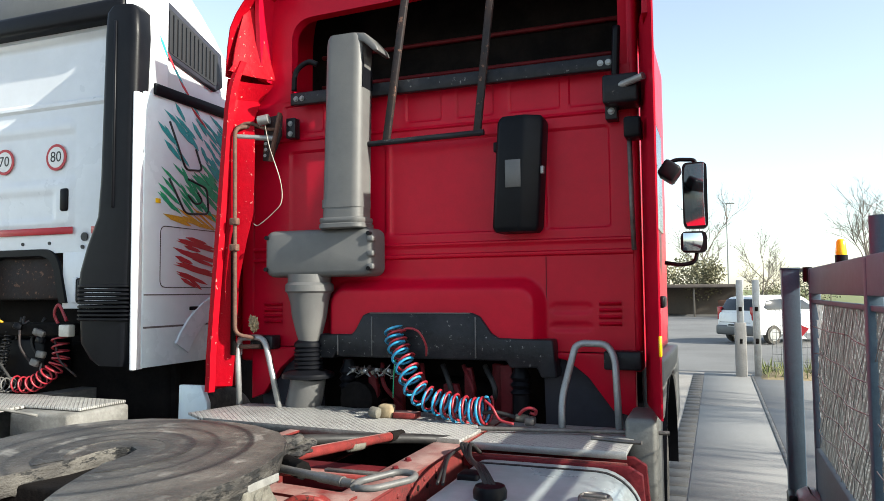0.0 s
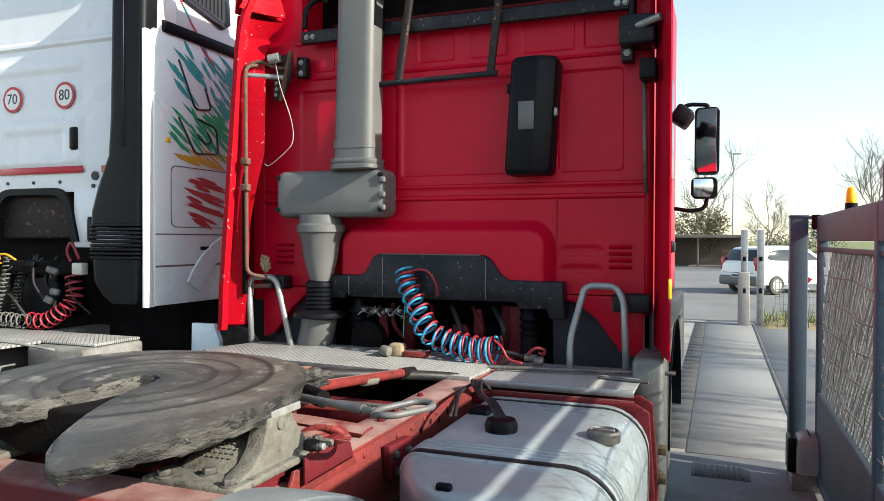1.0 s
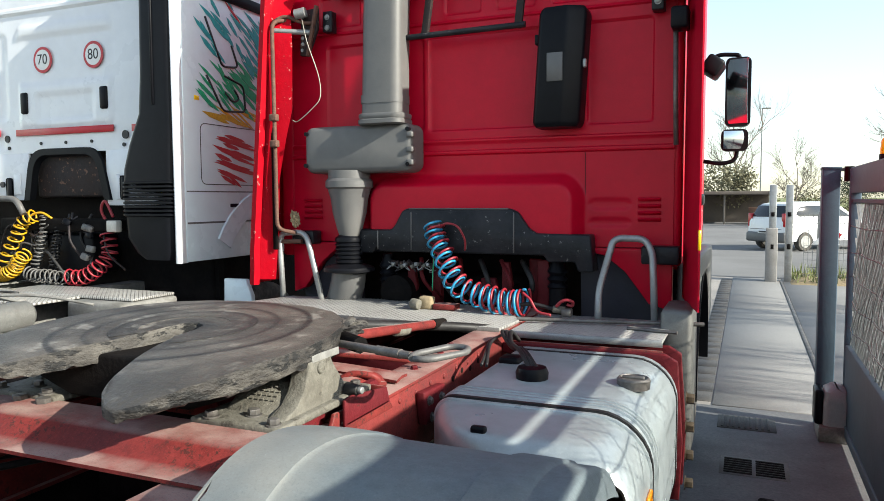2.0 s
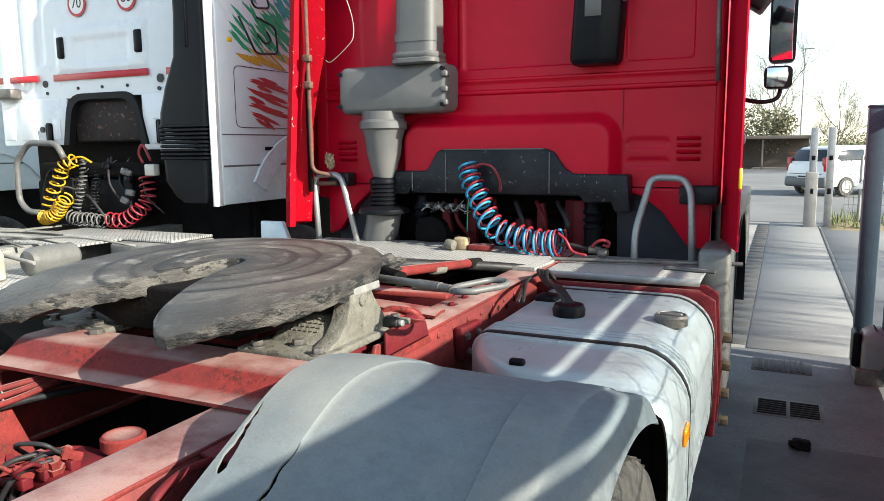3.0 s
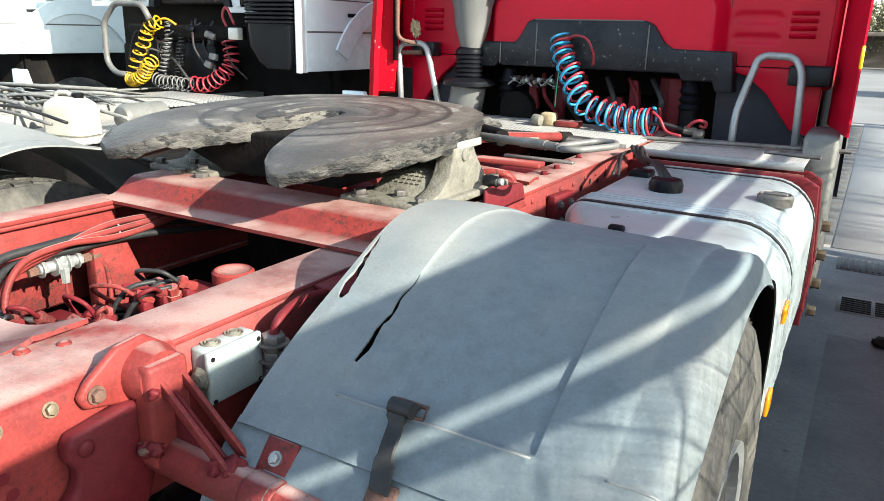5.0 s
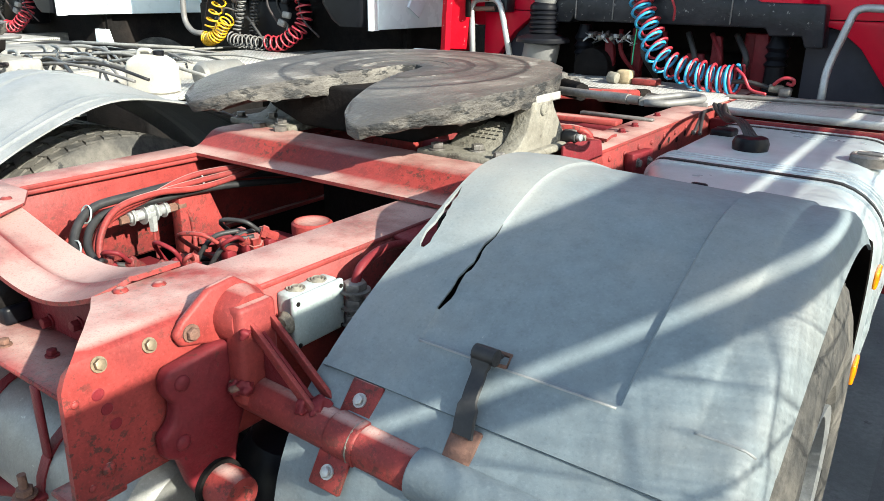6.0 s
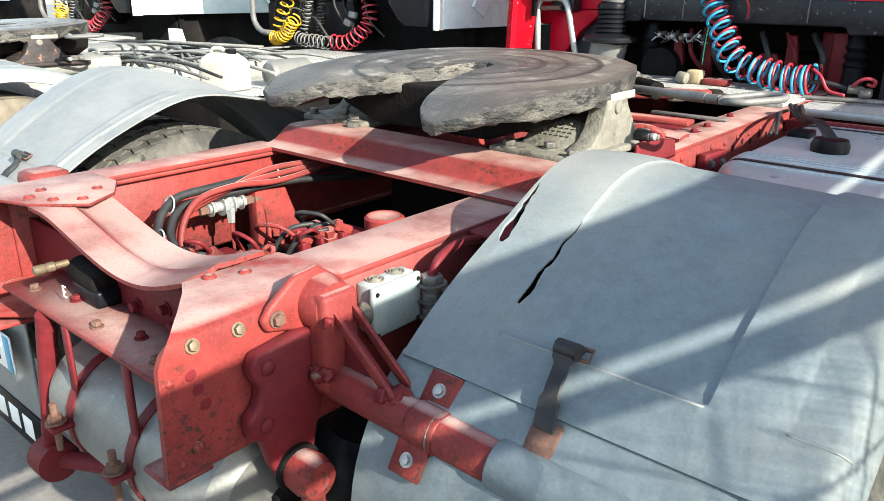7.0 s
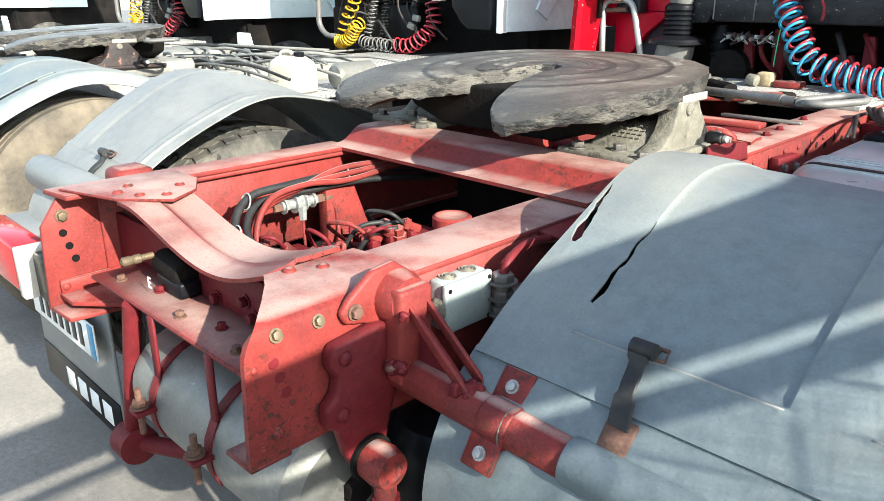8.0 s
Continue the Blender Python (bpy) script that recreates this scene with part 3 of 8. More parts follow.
# ---- tractor trucks: frame, wheels, mudguards, coupling ----
def mudguard(truck, side, ox, oy, material, torn=False):
    """A three-piece wheel cover: top arch with pressed ribs, rear and front aprons."""
    yc, zc, r = 0.88 + oy, 0.285, 0.826
    lower = 1.0 if side > 0 else 0.4

    def h(x, th):
        centre = 0.009 * min(1, max(0, (x - 0.754) / 0.006)) * min(1, max(0, (1.066 - x) / 0.005)) * min(1, max(0, (th + 34.2) / 0.8))
        ridge = 0.011 * min(1, max(0, (x - 1.148) / 0.009)) * min(1, max(0, (th + 34.0) / 0.8))
        bead = 0.0035 * math.exp(-((th + 34.3) / 0.35) ** 2) * (0.76 < x < 1.066) + 0.003 * math.exp(-((th + 34.1) / 0.35) ** 2) * (x > 1.15)
        step = 0.004 * min(1, max(0, (x - 0.648) / 0.006))
        fall = -0.052 * max(0, (x - 1.206) / 0.037) ** 1.8
        if side < 0:
            # stepped rolled rim along the inner edge
            step += 0.009 * min(1, max(0, (0.668 - x) / 0.006)) + 0.006 * math.exp(-((x - 0.700) / 0.007) ** 2) - 0.006 * min(1, max(0, (x - 0.735) / 0.008))
        return step + bead - lower * (0.85 * centre + 0.55 * ridge) + fall + (0.021 + (0.020 * min(1, max(0, 1 - (x - 0.66) / 0.48)) if side > 0 else 0)) * math.exp(-((th + 5) / (11 if th < -5 or side < 0 else 18)) ** 2) + (0.055 * min(1, max(0, (x - 0.70) / 0.30)) ** 0.8 * math.exp(-((th + 1) / 26) ** 2) if side < 0 else 0)

    def point(x, th, off=0.0):
        a = radians(th)
        rad = r + h(x, th) + off
        return (ox + side * x, yc + rad * math.sin(a), zc + rad * math.cos(a))
    c1, c2 = (0.656, -23.4, -12.6, 0.026), (0.757, -30.6, -17.5, 0.007)

    def columns(th):
        xs = [0.628, 0.629, 0.630]
        for x, lo, hi, w in (c1, c2):
            t = (th - lo) / (hi - lo)
            g = w * min(1, 0.25 + 4 * t) * (1 - 0.8 * t) * (1 + 0.22 * math.sin(th * 3.1) + 0.15 * math.sin(th * 7.7)) if torn is True and 0 <= t <= 1 else 0.0008
            x += (0.0014 * math.sin(th * 1.3) - 0.022 * max(0, t) * (x < 0.7) if t <= 1 else -0.022 * (x < 0.7)) if torn is True and t >= 0 else 0
            xs += [x - g / 2, x + g / 2]
            if x < 0.7:
                xs += [0.69, 0.735]
        xs += [0.768, 0.82, 0.86, 0.92, 0.98, 1.03, 1.054, 1.061, 1.066, 1.09, 1.12, 1.149, 1.155, 1.160, 1.18, 1.20, 1.212, 1.221, 1.229, 1.235, 1.240, 1.243]
        if side < 0:
            xs += [0.640, 0.662, 0.668, 0.680, 0.694, 0.700, 0.706, 0.715, 0.743, 0.750]
            xs.sort()
        return xs
    ths = sorted([-40 + k * 0.9 for k in range(70 if side > 0 else 104)] + [-36.33 + 0.2 * k for k in range(14)])
    rows = [columns(th) for th in ths]
    grid = [[point(rows[j][i], ths[j]) for j in range(len(ths))] for i in range(len(rows[0]))]

    def skip(i, j):
        if torn == "hole":
            return i in (19, 20) and -31 + (2 if i == 19 else 0) < ths[j] < -9 - (5 if i == 20 else 0)
        if not torn:
            return False
        return (i == 3 and c1[1] <= ths[j] <= c1[2]) or (i == 7 and c2[1] <= ths[j] <= c2[2])
    top = part("mudguard", sheet(grid, 0.005 * side, skip=skip), material, truck, "grey plastic wheel arch with pressed ribs" + (" and two cracks" if torn is True else " and a long torn hole" if torn else ""))
    if side > 0:
        # paler lower edges of the pressed fields
        for x0, x1, th in ((0.762, 1.062, -34.3), (1.156, 1.222, -34.1)):
            part("pressed_ridge", tube([point(x0 + (x1 - x0) * k / 12, th, -0.0012) for k in range(13)], 0.0020, 6), GREY_PLASTIC_L, top, "pale pressed ridge")
    xs = [0.622 + 0.620 * k / 14 for k in range(15)]

    def apron(th0, way, length, off):
        a = radians(th0)
        y, z = yc + (r + off) * math.sin(a), zc + (r + off) * math.cos(a)
        down = abs(th0)
        line = []
        n = 16
        for k in range(n):
            line.append((y, z))
            phi = radians(min(93, down + (93 - down) * (k / n) * 1.8))
            y += way * math.cos(phi) * length / n
            z -= math.sin(phi) * length / n
        g = []
        for x in xs:
            col = []
            for k, (yy, zz) in enumerate(line):
                inward = (0.004 if 0.7 < x < 1.15 else 0) - 0.03 * max(0, (x - 1.197) / 0.045) ** 2
                col.append((ox + side * x, yy + way * inward, zz + inward * 0.5))
            g.append(col)
        return sheet(g, 0.005 * side)
    low = part("rear_apron", apron(-39.2, -1, 0.50, -0.010), material, truck, "lower rear section of the wheel arch")
    # the front apron's near-black holds both its grime and its shade
    part("front_apron", apron(23 if side > 0 else 53, 1, 0.62 if side > 0 else 0.25, -0.012), DARK, truck, "lower front section of the wheel arch, near-black for grime and shade")
    # rubber strap with rusty catches over the rear joint
    sx = ox + side * 0.882
    seam = Vector(point(0.882, -39.2, -0.010))
    dn = Vector((0, -0.64, -0.77))
    line = [point(0.878, -33.3, 0.010), point(0.878, -34.2, 0.022), point(0.881, -35.8, 0.014), point(0.886, -38, 0.014), tuple(seam + dn * 0.012 + Vector((side * 0.008, -0.013, 0.011))), tuple(seam + dn * 0.03 + Vector((side * 0.011, -0.010, 0.010)))]
    g = []
    for k in (-1, -0.9, 0.9, 1):
        g.append([(p[0] + k * (0.012 if 8 < i < 17 else 0.016), p[1] - (0.002 if abs(k) == 1 else 0), p[2]) for i, p in enumerate(spline(line, 5))])
    part("strap", sheet(g, 0.006 * side), HOSE, top, "black rubber strap")
    part("strap_loop", rod((sx - 0.017, line[1][1], line[1][2]), (sx + 0.017, line[1][1], line[1][2]), 0.012, 12), HOSE, top)
    lo = seam + dn * 0.046 + Vector((side * 0.013, 0, 0))
    part("catch", box(-0.022, 0.022, -0.012, 0.004, -0.033, 0.03, 0.003, 1, m=pose(lo.x, lo.y - 0.003, lo.z + 0.002, -40)), RUST, top, "rusty lower catch of the strap")
    part("catch_rivet", rivet((lo.x - 0.008, lo.y - 0.013, lo.z + 0.000), (0, -0.77, 0.64), 0.009), STEEL, top)
    hi = point(0.882, -32.8, 0.010)
    part("buckle", tube([(sx - 0.026, hi[1], hi[2]), (sx + 0.022, hi[1], hi[2]), (sx + 0.024, hi[1] - 0.016, hi[2] - 0.010), (sx - 0.020, hi[1] - 0.018, hi[2] - 0.011)], 0.0035, 6), RUST, top, "rusty buckle")
    for x in (0.665, 0.80, 0.97, 1.12):
        p = Vector((ox + side * x, seam.y, seam.z)) + dn * 0.045
        part("rivet", rivet(p, (0, -0.77, 0.64), 0.015), material, low)


def wheel(truck, side, ox, oy, y=0.86, r=0.505, x0=0.70, x1=1.25, rubber=None, tread=True):
    """Twin tyres with grooved tread on a steel rim."""
    rubber = rubber or RUBBER
    yc = y + oy
    w = (x1 - x0 - 0.02) / 2 if x1 - x0 > 0.4 else x1 - x0
    n = 2 if x1 - x0 > 0.4 else 1
    for k in range(n):
        a = x0 + k * (w + 0.02)
        prof = [(0.29, 0.03), (0.32, 0.005), (0.40, -0.004), (0.45, 0.006), (r - 0.012, 0.022), (r, 0.035)]
        step = (w - 0.07) / 4
        for g in range(3):
            c = 0.035 + step * (g + 1)
            prof += [(r, c - 0.007), (r - 0.013, c - 0.004), (r - 0.013, c + 0.004), (r, c + 0.007)]
        prof += [(r, w - 0.035), (r - 0.012, w - 0.022), (0.45, w - 0.006), (0.40, w + 0.004), (0.32, w - 0.005), (0.29, w - 0.03)]
        prof = [(rr, ox + side * (a + ww)) for rr, ww in prof]
        ty = part("tyre", revolve(prof, (0, yc, r), "x", 64), rubber, truck, "dusty black truck tyre")
        if tread:
            b = bmesh.new()
            for q in range(56):
                an = 2 * math.pi * q / 56
                if math.sin(an) < -0.2:
                    continue
                for s_ in range(4):
                    c = ox + side * (a + 0.035 + step * (s_ + 0.5))
                    m = Matrix.Translation((c, yc, r)) @ Matrix.Rotation(an, 4, "X") @ pose(0, r - 0.001, 0, 0, 0, 0) @ pose(0, 0, 0, 0, 18 if s_ % 2 else -18, 0)
                    b = box(-step * 0.44, step * 0.44, -0.004, 0.006, -0.0245, 0.0245, 0, bm=b, m=m)
            tagged(part("tread", b, rubber, ty), "block tread", kind="stuff")
    face = ox + side * (x1 - 0.10)
    rim = part("rim", revolve([(0.285, face - side * 0.2), (0.285, face + side * 0.095), (0.262, face + side * 0.09), (0.25, face), (0.16, face - side * 0.03), (0.13, face + side * 0.05), (0.10, face + side * 0.07), (0.02, face + side * 0.075)], (0, yc, r), "x", 40), STEEL, truck, "dull steel wheel rim")
    for q in range(10):
        an = 2 * math.pi * q / 10
        part("wheel_nut", hexbolt((face - side * 0.022, yc + 0.19 * math.cos(an), r + 0.19 * math.sin(an)), (side, 0, 0), 0.016, 0.025), STEEL_DARK, rim)


def coupling(truck, ox, oy, material, base_mat):
    """The fifth wheel: slotted round plate with sloping horns on two cast feet."""
    cx, cy = ox, 1.34 + oy
    half = [(0.0, 0.375), (0.10, 0.37), (0.20, 0.35), (0.31, 0.30), (0.39, 0.22), (0.44, 0.12), (0.468, 0.0), (0.47, -0.08), (0.462, -0.17), (0.44, -0.28),
            (0.41, -0.38), (0.376, -0.455), (0.337, -0.505), (0.29, -0.525), (0.245, -0.515), (0.207, -0.48), (0.168, -0.41), (0.12, -0.30), (0.08, -0.19), (0.056, -0.10),
            (0.052, -0.02), (0.036, 0.034), (0.0, 0.052)]
    ring = half + [(-x, y) for x, y in half[-2:0:-1]]
    dense = []
    for (ax, ay), (bx, by) in zip(ring, ring[1:] + ring[:1]):
        n = max(1, int(math.hypot(bx - ax, by - ay) / 0.022))
        dense += [(ax + (bx - ax) * k / n, ay + (by - ay) * k / n) for k in range(n)]
    b = prism([(cx + x, cy + y) for x, y in dense], "z", -0.056, 0.0)
    for yy in (-0.5, -0.42, -0.34, -0.27, -0.2, -0.1, 0.05, 0.2):
        bmesh.ops.bisect_plane(b, geom=b.verts[:] + b.edges[:] + b.faces[:], plane_co=(0, cy + yy, 0), plane_no=(0, 1, 0))
    for v in b.verts:
        dx, dy = v.co.x - cx, v.co.y - cy
        low = v.co.z < -0.02
        z = 1.238 + 0.055 * dy - 0.16 * max(0, -dy - 0.24) ** 1.6 - 0.02 * max(0, (-dy - 0.44) / 0.08) ** 2
        if low:
            z += v.co.z * (1 - 0.50 * min(1, max(0, (-dy - 0.28) / 0.22)) ** 1.3) + 0.009 * noise.noise(Vector((dx * 30, dy * 30, ox)))
            k = 0.988 + 0.014 * noise.noise(Vector((dx * 24, dy * 24, 3)))
            v.co.x, v.co.y = cx + dx * k, cy + dy * k
        v.co.z = z
    bmesh.ops.recalc_face_normals(b, faces=b.faces)
    rim_e = [e for e in b.edges if len(e.link_faces) == 2 and e.calc_face_angle(0) > 1.0 and e.verts[0].co.z > 1.05]
    bmesh.ops.bevel(b, geom=rim_e, offset=0.006, segments=2, affect="EDGES", profile=0.5)
    smooth_all(b, 40)
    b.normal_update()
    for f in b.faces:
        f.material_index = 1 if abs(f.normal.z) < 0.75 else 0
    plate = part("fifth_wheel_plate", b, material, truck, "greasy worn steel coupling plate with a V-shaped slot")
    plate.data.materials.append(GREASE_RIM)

    def cring(r0, r1, gap, up, name, label):
        inner, outer = [], []
        for k in range(73):
            a = radians(-90 + gap + (360 - 2 * gap) * k / 72)
            inner.append((cx + r0 * math.cos(a), cy + r0 * math.sin(a)))
            outer.append((cx + r1 * math.cos(a), cy + r1 * math.sin(a)))
        bb = bmesh.new()

        def vz(x, y, d):
            dy = y - cy
            return bb.verts.new((x, y, 1.238 + 0.055 * dy - 0.12 * max(0, -dy - 0.24) ** 1.6 + d))
        rows = [[vz(x, y, d) for (x, y) in line] for line, d in ((inner, -0.01), (inner, up), (outer, up), (outer, -0.01))]
        for ra, rb in zip(rows, rows[1:]):
            for k in range(72):
                bb.faces.new((ra[k], ra[k + 1], rb[k + 1], rb[k]))
        bmesh.ops.recalc_face_normals(bb, faces=bb.faces)
        part(name, smooth_all(bb, 50), material, plate, label)
    cring(0.125, 0.20, 31, 0.0015, "wear_ring", "polished inner wear ring")
    for s_ in (1, -1):
        x = cx + s_ * 0.43
        foot = part("coupling_foot", prism([(cy - 0.205, 1.062), (cy + 0.125, 1.062), (cy + 0.10, 1.085), (cy + 0.03, 1.165), (cy + 0.015, 1.19), (cy - 0.085, 1.19), (cy - 0.092, 1.155), (cy - 0.108, 1.122), (cy - 0.14, 1.092), (cy - 0.185, 1.076)], "x", x - 0.012, x + 0.04, 0.005), base_mat, truck, "cast bearing foot under the coupling plate")
        part("foot_flange", box(x - s_ * 0.20, x + s_ * 0.06, cy - 0.245, cy + 0.20, 1.052, 1.072, 0.006), base_mat, foot)
        part("foot_pad", prism([(cy - 0.165, 1.070), (cy + 0.06, 1.070), (cy + 0.06, 1.135), (cy - 0.07, 1.128), (cy - 0.14, 1.088)], "x", x - s_ * 0.16, x - s_ * 0.012, 0.006), base_mat, foot, "cast pad with raised marks")
        for q in range(24):
            part("cast_mark", box(-0.0035, 0.0035, -0.0022, 0.0022, -0.001, 0.0014, m=pose(x - s_ * (0.04 + 0.016 * (q % 6)), cy - 0.128 + 0.013 * (q // 6), 1.098 + 0.0078 * (q // 6), 32)), base_mat, foot)
        part("bearing_pin", rod((x - 0.03, cy - 0.035, 1.168), (x + 0.046, cy - 0.035, 1.168), 0.016, 16, bevel=0.004), CAST, foot)
        for yy in (-0.265, -0.21):
            part("bolt", hexbolt((x - s_ * (0.15 if yy < -0.23 else 0.06), cy + yy * 0.85, 1.072), (0, 0, 1), 0.015, 0.014), STEEL_DARK, foot)
        for yy in (-0.28, 0.2):
            part("bolt", hexbolt((x + s_ * 0.03, cy + yy * 0.8, 1.072), (0, 0, 1), 0.014, 0.013), STEEL_DARK, foot)
    for s_ in (1, -1):
        x = cx + s_ * 0.47
        part("rubber_bush", rod((x + s_ * 0.005, cy + 0.085, 1.085), (x + s_ * 0.045, cy + 0.08, 1.085), 0.018, 18, 0.014, bevel=0.003), HOSE, truck, "black rubber bush of the bearing")
        part("pin_end", rod((x + s_ * 0.045, cy + 0.08, 1.085), (x + s_ * 0.058, cy + 0.079, 1.085), 0.010, 12, bevel=0.002), STEEL, truck)
        part("liner_edge", prism([(cx + s_ * 0.40, 1.172), (cx + s_ * 0.468, 1.205), (cx + s_ * 0.47, 1.185), (cx + s_ * 0.41, 1.160)], "y", cy - 0.07, cy + 0.06, 0.002), OFFWHITE, plate, "torn pale plastic liner")
    # plain dark block: shuts out light and paints the underside's shade
    part("underside_shade_block", prism([(cx - 0.36, 1.195), (cx + 0.36, 1.195), (cx + 0.33, 1.12), (cx + 0.20, 1.075), (cx - 0.20, 1.075), (cx - 0.33, 1.12)], "y", cy - 0.22, cy + 0.27, 0.01), DARK, truck, "dark block filling the shaded underside of the coupling")
    # release handle
    rh = part("release_rod", rod((cx + 0.40, cy + 0.14, 1.195), (cx + 0.70, cy + 0.02, 1.205), 0.011, 10), STEEL_DARK, plate, "oily steel release rod with a grey loop handle")
    part("rod_collar", rod((cx + 0.58, cy + 0.068, 1.201), (cx + 0.665, cy + 0.034, 1.204), 0.013, 12), STEEL_DARK, plate)
    part("rod_knuckle", rod((cx + 0.42, cy + 0.17, 1.20), (cx + 0.50, cy + 0.12, 1.198), 0.024, 8), DARK, plate)
    part("loop_handle", tube(arc_pts([(cx + 0.715, cy - 0.01, 1.206), (cx + 0.70, cy + 0.035, 1.206), (cx + 0.765, cy + 0.135, 1.213), (cx + 0.815, cy + 0.125, 1.213), (cx + 0.825, cy + 0.085, 1.211), (cx + 0.765, cy - 0.01, 1.207), (cx + 0.722, cy - 0.013, 1.206)], 0.03, 5), 0.0085, 10), C_GREY, plate, "grey steel loop handle")


def frame_rails(truck, ox, oy, material, rear=0.20, front=4.6):
    """Two C-shaped side rails with top and bottom flanges."""
    for side, a, b_ in ((1, 0.335, 0.475), (-1, 0.374, 0.435)):
        web = box(ox + side * (b_ - 0.009), ox + side * b_, oy + rear, oy + front, 0.762, 0.996, 0.003, 1)
        rail = part("frame_rail", web, material, truck, "long steel side rail of the truck frame")
        part("top_flange", box(ox + side * a, ox + side * (b_ + 0.001), oy + rear + 0.06, oy + front, 0.988, 1.0, 0.004, 2), material, rail)
        part("bottom_flange", box(ox + side * (a + 0.03), ox + side * b_, oy + rear + 0.06, oy + front, 0.757, 0.769, 0.004, 2), material, rail)


def underbody(truck, ox, oy):
    """Axle, drive shaft and air bags below the frame."""
    part("axle", revolve([(0.10, ox - 0.7), (0.11, ox - 0.3), (0.2, ox - 0.16), (0.235, ox), (0.2, ox + 0.16), (0.11, ox + 0.3), (0.10, ox + 0.7)], (0, 0.84 + oy, 0.5), "x", 24), DARK, truck, "grimy rear axle with its differential")
    part("drive_shaft", rod((ox, 0.95 + oy, 0.55), (ox, 3.4 + oy, 0.72), 0.055, 16), DARK, truck, "grimy drive shaft")
    for s_ in (1, -1):
        part("air_bag", revolve([(0.08, 0.42), (0.11, 0.44), (0.125, 0.5), (0.115, 0.56), (0.128, 0.62), (0.115, 0.68), (0.09, 0.72)], (ox + s_ * 0.50, 0.42 + oy, 0), "z", 28), BLACK, truck, "black rubber suspension air bag")
        part("shock_absorber", rod((ox + s_ * 0.53, 0.62 + oy, 0.45), (ox + s_ * 0.52, 0.70 + oy, 0.86), 0.035, 14), DARK, truck, "grimy shock absorber")
    part("cross_tube", rod((ox - 0.33, 1.9 + oy, 0.86), (ox + 0.36, 1.9 + oy, 0.86), 0.05, 16), OXIDE_DARK, truck, "dark red cross tube in the frame")


red = thing("tractor_truck", (0, 2.4, 0), "red tractor truck without trailer, sleeper cab, parked in the yard", "truck", "parked trucks")
frame_rails(red, 0, 0, OXIDE)
underbody(red, 0, 0)
mudguard(red, 1, 0, 0, GREY_PLASTIC, True)
mudguard(red, -1, 0, 0, GREY_PLASTIC_L)
wheel(red, 1, 0, 0)
# added black plates stand in for the shade inside both wheel arches
part("arch_shade_plate", prism([(0.62, 0.80), (1.15, 0.80), (1.10, 1.06), (0.80, 1.09), (0.68, 1.06)], "x", 0.600, 0.606), DARK, red, "added black plate for the shade inside the wheel arch")
part("arch_shade_plate", prism([(0.50, 0.36), (1.95, 0.36), (1.95, 0.95), (0.50, 0.95)], "x", -0.606, -0.600), DARK, red, "added black plate for the shade inside the wheel arch")
wheel(red, -1, 0, 0)
coupling(red, 0, 0, GREASE, CAST)

# bent cross plate that carries the coupling
prof = [(0.88, 1.004), (0.905, 1.005), (0.925, 1.008), (0.942, 1.014), (0.957, 1.024), (0.972, 1.036), (0.986, 1.045), (1.0, 1.0495), (1.02, 1.0505), (1.06, 1.0505), (1.11, 1.0505)]
g = [[(x, y, z) for y, z in prof] for x in (-0.43, -0.2, 0.0, 0.24, 0.47)]
part("coupling_cross_plate", sheet(g, -0.009), OXIDE, red, "bent red steel plate across the frame under the coupling")
smear = []
for k in range(45):
    x, wd = -0.27 + 0.62 * k / 44, 0.013 * math.sin(math.pi * k / 44) ** 0.5 + 0.004 * noise.noise(Vector((k * 0.6, 0, 0)))
    ym = 1.004 + 0.006 * noise.noise(Vector((k * 0.25, 4, 0)))
    smear.append([(x, ym - abs(wd) - 0.001, 1.0505), (x, ym, 1.0516), (x, ym + abs(wd) + 0.012, 1.0516)])
part("grease_smear", sheet(smear, -0.0006), GREASE_RIM, red, "black grease smeared along the plate's bend")
for s_, x in ((1, 0.47), (-1, -0.43)):
    part("plate_gusset", prism([(1.0, 1.0), (1.72, 1.0), (1.66, 1.051), (1.04, 1.042)], "x", x - s_ * 0.05, x - s_ * 0.03), OXIDE_DARK, red)
for x in (-0.34, -0.25):
    part("plate_bolt", hexbolt((x, 1.08, 1.05), (0, 0, 1), 0.02, 0.02), STEEL_DARK, red)

# end plates of the frame: the right one is bent over the rail's top
rp_sec = [(0.315, 1.002, 0.178), (0.36, 1.005, 0.152), (0.42, 1.007, 0.108), (0.455, 1.007, 0.080), (0.474, 1.004, 0.064), (0.484, 0.997, 0.052), (0.488, 0.985, 0.042), (0.488, 0.965, 0.034), (0.488, 0.88, 0.031), (0.488, 0.79, 0.028)]
g = []
for k, (x, z, yr) in enumerate(rp_sec):
    row = []
    for q in range(15):
        y = yr + (0.365 - yr) * q / 14
        zz = z
        if k == len(rp_sec) - 1:
            zz = 0.79 + max(0, y - 0.18) * 0.14
        row.append((x, y, zz))
    g.append(row)
rp = part("frame_end_plate", sheet(g, 0.011), OXIDE, red, "red steel end plate bent over the rail, in peeling paint")
for y, z in ((0.086, 0.984), (0.159, 0.982)):
    part("bolt", hexbolt((0.487, y, z), (1, 0, 0.35), 0.0082, 0.007), BRASS, rp)
# darker red paints the inset shading of the shallow dimples
for y, z in ((0.079, 0.943), (0.088, 0.917), (0.097, 0.890)):
    part("bolt_dimple", revolve([(0.009, 0.4885), (0.008, 0.4893), (0.004, 0.4888)], (0, y, z), "x", 14), OXIDE_DARK, rp)
